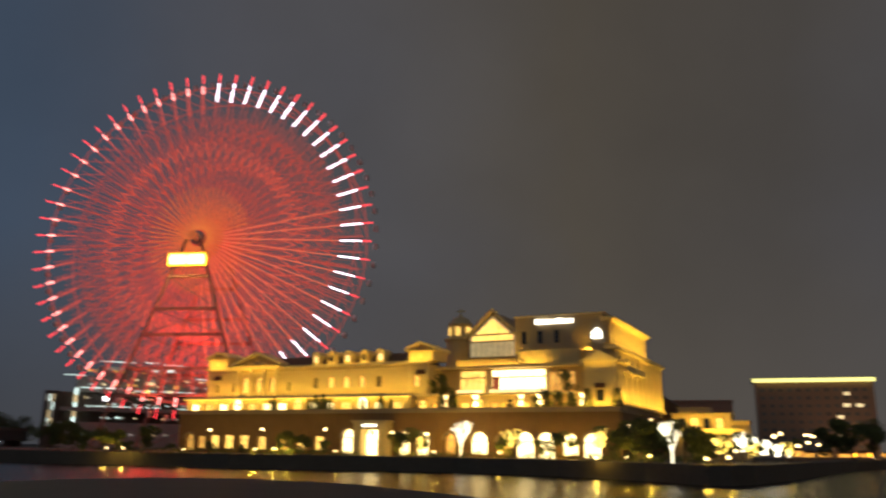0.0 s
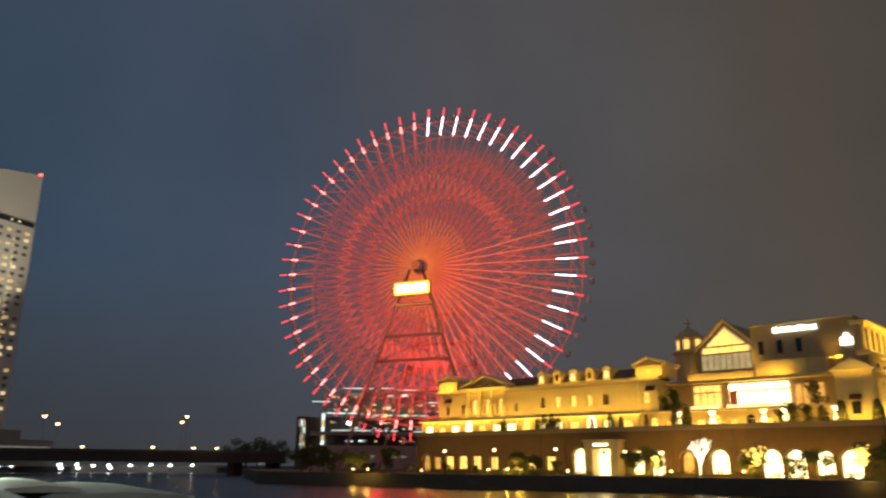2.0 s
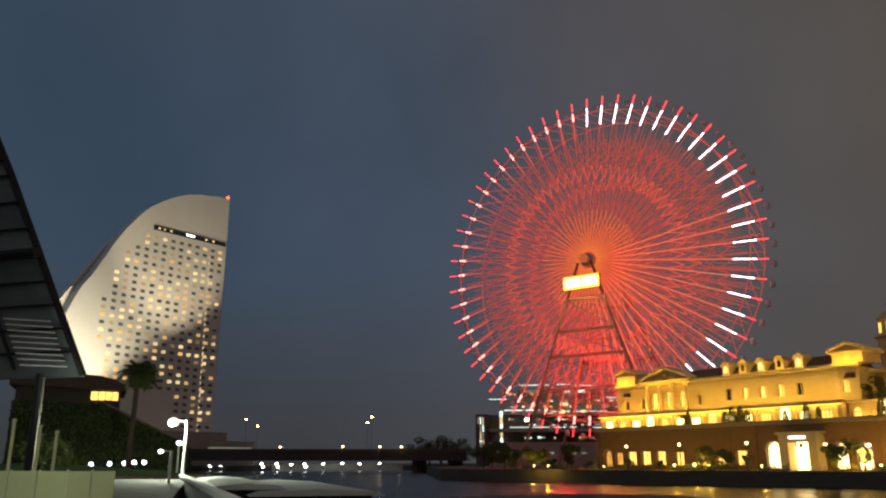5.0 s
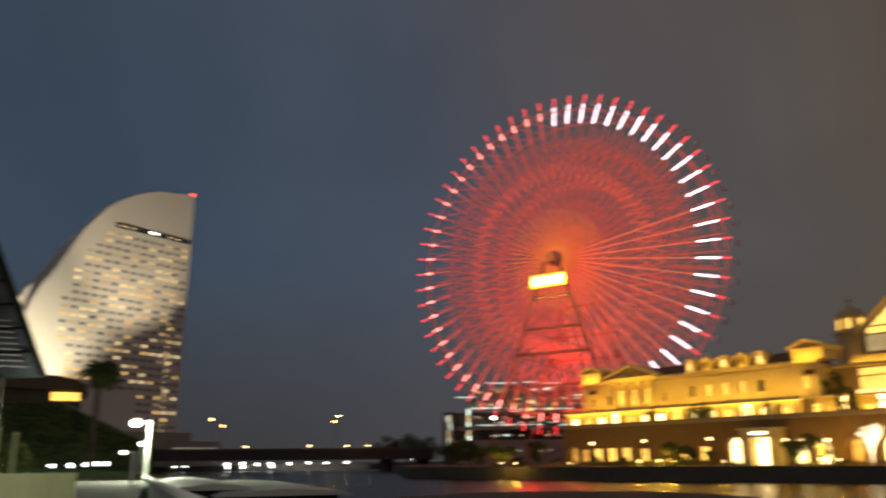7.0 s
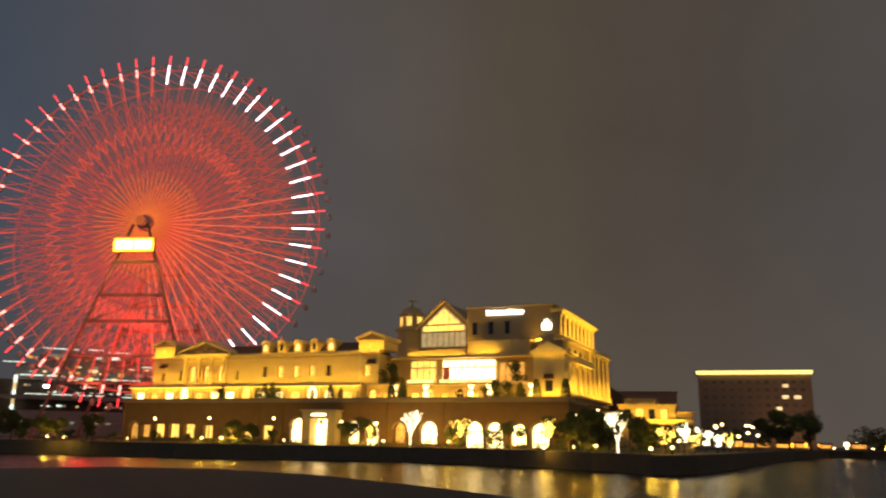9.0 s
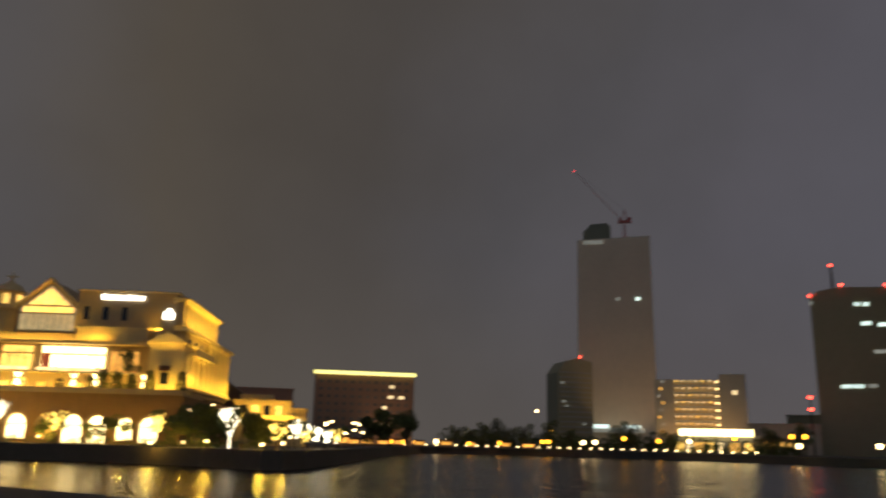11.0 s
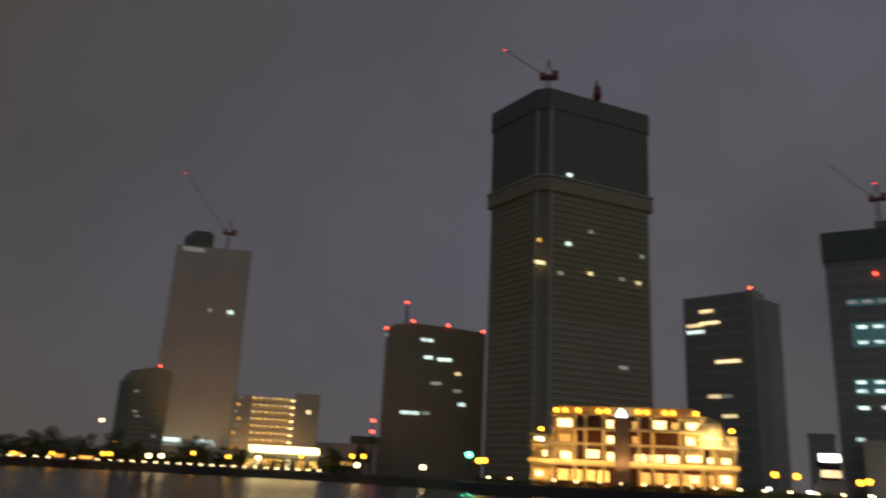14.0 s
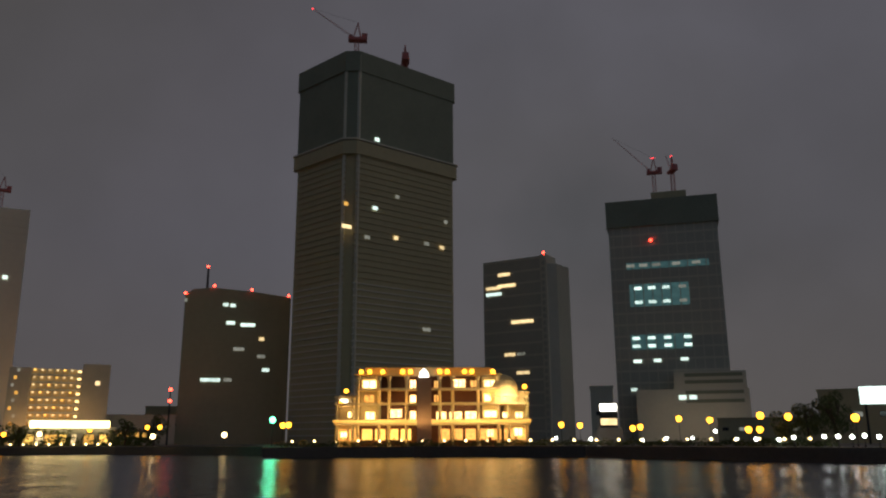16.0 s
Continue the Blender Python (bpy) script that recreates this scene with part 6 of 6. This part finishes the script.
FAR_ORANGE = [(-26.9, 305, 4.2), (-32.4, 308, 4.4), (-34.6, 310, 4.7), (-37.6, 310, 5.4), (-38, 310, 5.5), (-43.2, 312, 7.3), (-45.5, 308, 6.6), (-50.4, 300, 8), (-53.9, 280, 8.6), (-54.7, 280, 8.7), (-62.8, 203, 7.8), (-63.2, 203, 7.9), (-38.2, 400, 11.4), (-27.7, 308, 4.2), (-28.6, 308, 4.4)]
# glass enlarged and rounded, to carry the lanterns' blurred glow
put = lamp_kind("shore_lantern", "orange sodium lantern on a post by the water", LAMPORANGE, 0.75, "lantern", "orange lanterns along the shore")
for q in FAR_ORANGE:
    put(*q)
RIGHT_ORANGE = [(-90.4, 200, 8.8), (-92.4, 200, 8.4), (-95.6, 175, 8.6), (-97.3, 175, 8.3), (-101.2, 165, 7.7), (-82.4, 205, 7.7), (-83.7, 205, 7.5), (-87.3, 205, 6.7), (-87.8, 205, 7), (-94.8, 190, 6), (-95.5, 190, 6)]
# same enlarged glass, glow included in its size
put = lamp_kind("shore_lantern", "orange sodium lantern on a post by the water", LAMPORANGE, 0.75, "lantern", "orange lanterns along the shore")
for q in RIGHT_ORANGE:
    put(*q)
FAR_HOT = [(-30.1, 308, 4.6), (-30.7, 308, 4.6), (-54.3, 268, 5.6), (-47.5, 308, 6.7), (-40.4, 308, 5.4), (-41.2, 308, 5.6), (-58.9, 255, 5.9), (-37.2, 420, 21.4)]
# heads oversized: the glare round each lamp is put into its size
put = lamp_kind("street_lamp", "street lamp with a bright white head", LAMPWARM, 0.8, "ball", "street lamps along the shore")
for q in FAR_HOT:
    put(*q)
RIGHT_WHITE = [(-82, 203, 4.4), (-84.4, 203, 4.1), (-87.9, 203, 3.8), (-92.7, 190, 5.7), (-96.6, 170, 3.8), (-97.5, 165, 4.2), (-99.3, 160, 4.3), (-100.1, 158, 4.3), (-100.9, 156, 4.2), (-101.6, 154, 4.4), (-102.4, 153, 4.2), (-89.5, 200, 4.2), (-91.2, 200, 4.2), (-94, 184, 3.9), (-95.2, 178, 3.9)]
put = lamp_kind("street_lamp", "low street lamp with a white head", LAMPWHITE, 0.36, "ball", "street lamps along the shore")
for q in RIGHT_WHITE:
    put(*q)
put = lamp_kind("green_lamp", "tall post with a bright green lamp", LAMPGREEN, 0.9, "ball", "")
put(-62.1, 240, 10)
lamp("green_lamp_light", "POINT", pose(*polar(-62.1, 236, 10)), 1800, (0.15, 1.0, 0.5), (0.6, 1))
# heads enlarged to stand in for blurred discs of light
put = lamp_kind("bollard_light", "low bollard light at the water's edge", LAMPWARM, 0.29, "ball", "bollard lights along the far shore")
for k in range(36):
    az = -26.5 - 0.72 * k
    d = 300 + 18 * (k / 16 if k < 16 else (36 - k) / 20 * 1.0) * 0.9 - (0 if k < 16 else (k - 16) * 1.3)
    put(az, d + 3, 3.3)
for k in range(24):
    put(-63.5 - 1.52 * k, 206 - (0 if k < 7 else 1.0 * (k - 7)) - (0 if k < 14 else 2.1 * (k - 14)) + 1, 3.9)

# road bridge, its lamps and the lit quay under it
def at_polar(az, d):
    return Vector(polar(az, d)[:2])


bridge = thing("road_bridge", (0, 0, 0), "low dark road bridge crossing the harbour mouth", "bridge")
p, q = at_polar(50, 345), at_polar(27.2, 335)
d = (q - p).normalized()
nrm = Vector((-d.y, d.x))
deck = [tuple(p), tuple(q), tuple(q + nrm * 14), tuple(p + nrm * 14)]
part("deck", Mesh().prism(deck, 4.6, 8.2, "z"), ASPHALT, bridge)
part("parapet", Mesh().prism([tuple(p - nrm * 0.3), tuple(q - nrm * 0.3), tuple(q + nrm * 0.05), tuple(p + nrm * 0.05)], 8.2, 9.2, "z"), QUAYSTONE, bridge)
n = (q - p).length
for k in range(3):
    c = p + d * (n * (0.02, 0.86, 0.97)[k]) + nrm * 7
    part("pier", Mesh().box(c.x - 1.2, c.x + 1.2, c.y - 4, c.y + 4, -2, 4.6), QUAYSTONE, bridge)
BRIDGE_TOP = [(42.5, 344, 7.3), (40.2, 341, 9.9), (38.1, 340, 7.4), (35.9, 337, 10.1), (31.8, 336, 10), (33.3, 336, 10)]
for az, dd, z in BRIDGE_TOP:
    c = at_polar(az, dd - 6)
    lampm = thing("bridge_lamp", (c.x, c.y, 6.4), "small warm lamp on the bridge parapet", "lamp", "lamps on the bridge")
    part("bracket", Mesh().box(-0.1, 0.1, 0, 8, -0.4, 0.2).box(-0.1, 0.1, -0.1, 0.1, 0.2, z - 6.4), DARK, lampm)
    part("lamp_glass", Mesh().ball((0, 0, z - 6.4), 0.55, 6, 4, 0.6), LAMPWARM, lampm)
for az, dd, z in ((42.6, 350, 21.4), (41.8, 350, 18.7), (33.9, 350, 22.9), (34.2, 350, 20.6)):
    c = at_polar(az, dd)
    t = thing("highway_lamp", (c.x, c.y, 8.2), "tall highway lamp with a warm head", "lamp", "highway lamps")
    part("pole", Mesh().tube((0, 0, 0), (0, 0, z - 8.4), 0.07, 6, 0.05), DARK, t)
    part("lamp_glass", Mesh().ball((0, 0, z - 8.2), 0.5, 8, 6, 0.7), HIGHWAY, t)
BRIDGE_LOW = [(44.8, 2.0), (44.1, 2.1), (42.5, 2.6), (41.4, 2.9), (41.3, 1.4), (40.4, 3.0), (40.3, 1.4), (39.4, 2.5), (38.5, 2.8), (38.4, 1.5), (37.2, 2.8), (35.9, 3.1), (34.7, 2.9), (33.3, 3.0), (29.0, 4.7), (28.8, 4.7), (28.5, 4.7)]
for az, z in BRIDGE_LOW:
    c = polar(az, 398 if az > 38 else 412, 0)
    t = thing("pier_light", (c[0], c[1], 0), "white lamp on a pile in the water beyond the bridge", "lamp", "lamps beyond the bridge")
    part("post", Mesh().tube((0, 0, -1), (0, 0, z), 0.2, 6), DARK, t)
    part("lamp_glass", Mesh().ball((0, 0, z + 0.4), 0.6, 8, 6, 0.8), LAMPWHITE, t)

quay = thing("lit_breakwater", (0, 0, 0), "pale concrete breakwater lit by its lamps beyond the bridge", "breakwater")
a, b = at_polar(47, 405), at_polar(31, 425)
k = (b - a).normalized()
k = Vector((-k.y, k.x)) * 3
part("wall", Mesh().prism([tuple(a), tuple(b), tuple(b + k), tuple(a + k)], -1, 3.2, "z"), CONCRETE, quay)
c = (a + b) / 2 - k.normalized() * 5
lamp("breakwater_light", "AREA", look((c.x, c.y, 5), (c.x + k.x * 2, c.y + k.y * 2, 1.5)), 260, (0.9, 1.0, 0.9), (100, 0.5))
woods = leaf_crown(70, 4.5, 6, 900, 0.5)
ws = Mesh()
rng = random.Random(71)
for i in range(33):
    az = -30.8 - 0.72 * i
    c = Vector(polar(az, 330 + rng.uniform(-4, 6), rng.uniform(4.0, 6.0)))
    s = rng.uniform(0.7, 1.15)
    ws.add([c + Vector(v) * s for v in woods.v[:2200]], [f for f in woods.f if max(f) < 2200])
tagged(solid("shore_woods", ws, LEAF, "dark belt of trees along the far shore", "woods"), kind="stuff")

hb = Mesh()
for i in range(1500):
    az = rng.uniform(-100, -62.5)
    d = 204.5 if az > -84 else 204.5 - 2.6 * (-84 - az)
    c = Vector(polar(az, d + rng.uniform(-0.8, 0.8), Q - 0.2 + rng.uniform(0.1, 1.2 + 0.5 * math.sin(az * 3))))
    for j in range(5):
        q = Euler((rng.uniform(0, 3), rng.uniform(0, 3), rng.uniform(0, 6))).to_matrix()
        p = c + Vector((rng.gauss(0, 0.4), rng.gauss(0, 0.4), rng.gauss(0, 0.2)))
        hb.add([p + q @ Vector(v) * 0.26 for v in ((-1, 0, 0), (0, -0.5, 0.1), (1, 0, 0), (0, 0.5, 0.1))], [(0, 1, 2, 3)])
tagged(solid("shore_hedge", hb, LEAF, "low dark hedge along the water before the mall", "hedge"), kind="stuff")

# left-hand foreground: parapet, lamp posts, moored boats, palm, steep glass roof
par = thing("quay_parapet", (0, 0, 0), "pale concrete quay parapet running towards the lamp", "wall")
a, b = at_polar(46.6, 76), at_polar(41.8, 20)
d = (b - a).normalized()
nn = Vector((-d.y, d.x)) * 0.16
part("parapet_wall", Mesh().prism([tuple(a - nn), tuple(b - nn), tuple(b + nn), tuple(a + nn)], 0.5, 2.72, "z"), CONCRETE, par)
part("coping", Mesh().prism([tuple(a - nn * 1.4), tuple(b - nn * 1.4), tuple(b + nn * 1.4), tuple(a + nn * 1.4)], 2.72, 2.9, "z"), WHITEPAINT, par)
lp = thing("lamp_post", polar(46.5, 72, 2.5), "white quay lamp post with a glaring lamp on a short arm", "lamp")
part("post", Mesh().tube((0, 0, 0), (0, 0, 4.9), 0.13, 10, 0.11), WHITEPAINT, lp)
part("arm", Mesh().tube((0, 0, 4.85), (-0.8, -0.7, 4.8), 0.09, 8), WHITEPAINT, lp)
# head kept large, with the lamp's bloom put into its size
part("lamp_head", Mesh().ball((-0.85, -0.75, 4.68), 0.42, 12, 8, 0.75), LAMPWHITE, lp, "glaring round lamp")
lamp("lamp_post_light", "POINT", pose(polar(46.5, 72)[0] - 0.95, polar(46.5, 72)[1] - 0.85, 6.3), 7000, (0.86, 1.0, 0.70), (0.5, 1))
lp2 = thing("lamp_post", polar(47.35, 60, 2.5), "thin lamp post with a small lamp on its arm", "lamp")
part("post", Mesh().tube((0, 0, 0), (0, 0, 2.2), 0.1, 8), WHITEPAINT, lp2)
part("arm", Mesh().tube((0, 0, 2.15), (-0.5, -0.4, 2.2), 0.06, 6), WHITEPAINT, lp2)
part("lamp_head", Mesh().ball((-0.55, -0.45, 2.15), 0.17, 8, 6, 0.7), LAMPWHITE, lp2)
lp3 = thing("lamp_post", polar(46.9, 100, 2.5), "far lamp post with a white lamp", "lamp")
part("post", Mesh().tube((0, 0, 0), (0, 0, 3.4), 0.1, 8), WHITEPAINT, lp3)
part("lamp_head", Mesh().ball((0, 0, 3.6), 0.32, 8, 6, 0.7), LAMPWHITE, lp3)
# unseen post, added with its lamp to brighten the fence
lp_fill = thing("lamp_post", polar(66, 24, 2.5), "unseen white lamp post added to light the fence", "lamp")
part("post", Mesh().tube((0, 0, 0), (0, 0, 4.9), 0.17, 10, 0.14), WHITEPAINT, lp_fill)
part("lamp_head", Mesh().ball((0.3, 0, 5.2), 0.4, 10, 6, 0.75), LAMPWHITE, lp_fill)
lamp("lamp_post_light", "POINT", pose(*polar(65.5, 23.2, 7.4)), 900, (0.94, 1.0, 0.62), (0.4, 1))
LEFT_ROW = [(54.9, 140, 4.0), (52.2, 140, 3.6), (51.1, 140, 3.7), (50.2, 140, 3.8), (49.6, 140, 3.9), (49, 140, 3.9)]
put = lamp_kind("terrace_lamp", "bluish white lamp under the dark terrace", LAMPCOOL, 0.33, "ball", "bluish lamps in a row")
for q in LEFT_ROW:
    put(*q)


def boat(at, length, width, top, turn, label):
    t = thing("moored_boat", pose(at.x, at.y, 0, 0, 0, turn), label, "boat", "moored boats")
    L, W = length / 2, width / 2
    part("hull", Mesh().add([(-L, -W, 0.8), (L * 0.6, -W, 0.8), (L, 0, 1.0), (L * 0.6, W, 0.8), (-L, W, 0.8), (-L * 0.9, -W * 0.7, -0.4), (L * 0.5, -W * 0.7, -0.4), (L * 0.85, 0, -0.4), (L * 0.5, W * 0.7, -0.4), (-L * 0.9, W * 0.7, -0.4)],
                            [(0, 1, 2, 3, 4), (9, 8, 7, 6, 5), (0, 5, 6, 1), (1, 6, 7, 2), (2, 7, 8, 3), (3, 8, 9, 4), (4, 9, 5, 0)]), DARK, t)
    part("cabin", Mesh().box(-L * 0.85, L * 0.5, -W * 0.8, W * 0.8, 0.8, top - 0.25), DARK, t)
    roof = Mesh()
    roof.prism([(-W * 0.95, top - 0.25), (W * 0.95, top - 0.25), (W * 0.8, top - 0.05), (0, top + 0.1), (-W * 0.8, top - 0.05)], -L * 0.9, L * 0.55, "x")
    part("roof_cover", roof, CANVAS, t, "grey tarpaulin roof")
    for s in (-1, 1):
        part("rail", Mesh().tube((-L, s * W, 1.5), (L * 0.6, s * W, 1.5), 0.04, 5), DARK, t)
    return t


def moor(near, far, width, top, label):
    p, q = at_polar(*far), at_polar(*near)
    v = q - p
    return boat((p + q) / 2, v.length, width, top, math.degrees(math.atan2(v.y, v.x)), label)


moor((35.6, 36), (40.6, 70), 7.5, 2.45, "moored boat with a wide grey canvas roof")
moor((41.0, 38), (44.2, 72), 4.2, 2.72, "moored boat with a pale grey canvas roof")

fence = thing("site_fence", pose(*polar(53.5, 30, 2.5), 0, 0, 52.0), "pale green panel fence turning a corner on the quay", "fence")
for k in range(6):
    turn = (0.75 * k, 0, 0, 0, 0, 0) if k < 2 else (-1.3 * (k - 1) * 0.72, 1.3 * (k - 1) * 0.7, 0, 0, 0, -44)
    part("panel", Mesh().box(0, 0.72 if k < 2 else 1.26, -0.03, 0.03, 0.1, 1.12), GREENPANEL, fence, at=turn)
    part("post", Mesh().tube((0, 0.06, 0), (0, 0.06, 1.16), 0.04, 6), WHITEPAINT, fence, at=turn)
for az, h in ((56.9, 2.9), (55.4, 2.7), (54.4, 2.5)):
    t = thing("thin_post", polar(az, 34, 2.5), "thin pale post behind the fence", "post", "posts behind the fence")
    part("post", Mesh().tube((0, 0, 0), (0, 0, h), 0.06, 6), GREENPANEL, t)
    part("cap", Mesh().ball((0, 0, h), 0.09, 6, 4), GREENPANEL, t)

palm = thing("palm_tree", polar(50.0, 110, 2.5), "tall palm standing dark before the hotel", "tree")
part("trunk", Mesh().tube((0, 0, 0), (0.3, 0, 12.9), 0.38, 8, 0.28), BARK, palm)
rng = random.Random(8)
for k in range(60):
    a, up = rng.uniform(0, 6.28), rng.uniform(-0.7, 1.7)
    f = Mesh()
    pts = []
    for j in range(8):
        s = j / 7 * 2.6
        pts.append(Vector((s * math.cos(a) * math.cos(up * 0.7), s * math.sin(a) * math.cos(up * 0.7), s * math.sin(up * 0.7) - 0.16 * s * s)))
    side = Vector((-math.sin(a), math.cos(a), 0))
    for j in range(1, 8):
        w = 0.95 * math.sin(math.pi * j / 8.5) + 0.1
        for sg in (-1, 1):
            f.add([pts[j - 1], pts[j], pts[j] + side * w * sg + Vector((0, 0, -0.35)) + (pts[j] - pts[j - 1]) * 0.5], [(0, 1, 2)])
            m2 = (pts[j - 1] + pts[j]) / 2
            f.add([pts[j - 1], m2, m2 + side * w * sg + Vector((0, 0, -0.3)) + (pts[j] - pts[j - 1]) * 0.5], [(0, 1, 2)])
    part("frond", f, LEAF, palm, at=(0.3, 0, 13.0))

# steep glazed roof at the terminal on the quay, seen edge on
roof = thing("glazed_roof", (0, 0, 0), "steep dark steel and glass roof of a quay building", "building")
edge = [Vector(polar(*q)) for q in ((62.9, 60, 31.85), (61.06, 60, 27.4), (59.07, 60, 23.2), (56.0, 60, 16.0), (53.3, 60, 9.7))]
back = Vector((-34, -8, 0))


def along_edge(s):
    """A place on the sloping roof edge, s from 0 at the top to 1 at the tip."""
    i = min(int(s * 4), 3)
    return edge[i].lerp(edge[i + 1], s * 4 - i)


for u, v in zip(edge, edge[1:]):
    part("edge_beam", Mesh().tube(u, v, 0.28, 6), DARK, roof)
thin = Vector((0, 0.1, -0.1))
for k in range(16):
    p0, p1 = along_edge(k / 16), along_edge((k + 1) / 16)
    part("roof_pane", Mesh().add([p0, p1, p1 + back, p0 + back, p0 + thin, p1 + thin, p1 + back + thin, p0 + back + thin],
                                 [(0, 1, 2, 3), (7, 6, 5, 4), (0, 4, 5, 1), (1, 5, 6, 2), (2, 6, 7, 3), (3, 7, 4, 0)]), ROOFGLASS, roof)
    main = k in (5, 11)
    out = Vector((0.5, -0.6, 0)) if main else Vector((0.1, -0.25, 0))
    part("main_beam" if main else "purlin", Mesh().tube(p0 + out, p0 + back + out, 0.4 if main else 0.11, 6), DARK, roof)
for k in range(4):
    s = 0.15 + 0.22 * k
    q0, q1 = along_edge(0.02) + back * s, along_edge(0.98) + back * s
    part("rafter", Mesh().tube(q0 + Vector((0.1, -0.3, 0)), q1 + Vector((0.1, -0.3, 0)), 0.14, 6), DARK, roof)
    c = edge[4] + back * (0.1 + 0.3 * k)
    part("column", Mesh().tube((c.x, c.y, 2.5), (c.x, c.y, 9.9), 0.3, 8), DARK, roof)
for k in range(9):
    q = along_edge(0.86 + 0.015 * k)
    part("louvre", Mesh().box(-3.4, -0.5, -0.1, 0.1, -0.04, 0.04), STEEL, roof, at=(q.x, q.y - 0.4, q.z, 0, 0, 53.5))
lamp("roof_light", "AREA", look(polar(54.6, 57, 8.5), polar(54.4, 61, 12)), 50, (0.85, 1.0, 0.85), (3, 1))
lobby = thing("low_terminal", pose(*polar(51.75, 150, 2.5), 0, 0, 51.75), "low dark terminal with a round roof and a yellow-lit window", "building")
part("body", Mesh().box(-14, 2.3, 0, 16, 0, 13.9), QUAYSTONE, lobby)
part("round_roof", Mesh().prism([(-15, 13.91), (3.2, 13.4), (2.6, 14.5), (1.2, 15.3), (-1, 15.8), (-5, 16.1), (-15, 16.1)], -1.2, 16.5), ROOF, lobby)
part("window", Mesh().box(-2.4, 1.9, -0.1, -0.004, 11.8, 13.2), WARM, lobby, "yellow-lit lobby window")
for x in (-1.3, -0.2, 0.9):
    part("window_bar", Mesh().box(x, x + 0.14, -0.2, -0.11, 11.8, 13.2), DARK, lobby)
part("stair_block", Mesh().prism([(-14, 0), (15, 0), (14, 4.4), (8.6, 6.7), (4.1, 8.9), (-0.3, 11.0), (-14, 11.2)], -3.4, -0.2), GRASS, lobby, "dark planted stair slope")
part("stair_coping", Mesh().prism([(14.2, 4.41), (14.2, 4.75), (8.7, 7.05), (4.2, 9.25), (-0.4, 11.35), (-0.4, 11.05), (4.1, 8.94), (8.6, 6.74)], -3.6, -3.2), CONCRETE, lobby)
rng = random.Random(91)
ivy = Mesh()
for _ in range(2600):
    x = rng.uniform(-14, 14)
    top = 11.1 if x < -0.3 else 11.0 - 0.475 * (x + 0.3)
    p = Vector((x, -3.5 - rng.uniform(0, 0.5), top * rng.random() ** 0.8))
    q = Euler((rng.uniform(0, 3), rng.uniform(0, 3), rng.uniform(0, 6))).to_matrix()
    ivy.add([p + q @ Vector(v) * rng.uniform(0.25, 0.5) for v in ((-1, 0, 0), (0, -0.5, 0.1), (1, 0, 0), (0, 0.5, 0.1))], [(0, 1, 2, 3)])
tagged(part("climbing_foliage", ivy, LEAF, lobby), kind="stuff")
bank = thing("planted_slope", pose(*polar(49.2, 95, 2.5), 0, 0, 49.2), "dark planted slope under the palm", "slope")
part("soil", Mesh().prism([(-14, 0), (6, 0), (2, 0.5), (-4, 0.9), (-14, 1.3)], 0, 14), GRASS, bank)
tagged(part("shrubs", leaf_crown(44, 5, 2.5, 1500, 0.26), LEAF, bank, at=(-8, 4, 1.6)), kind="stuff")
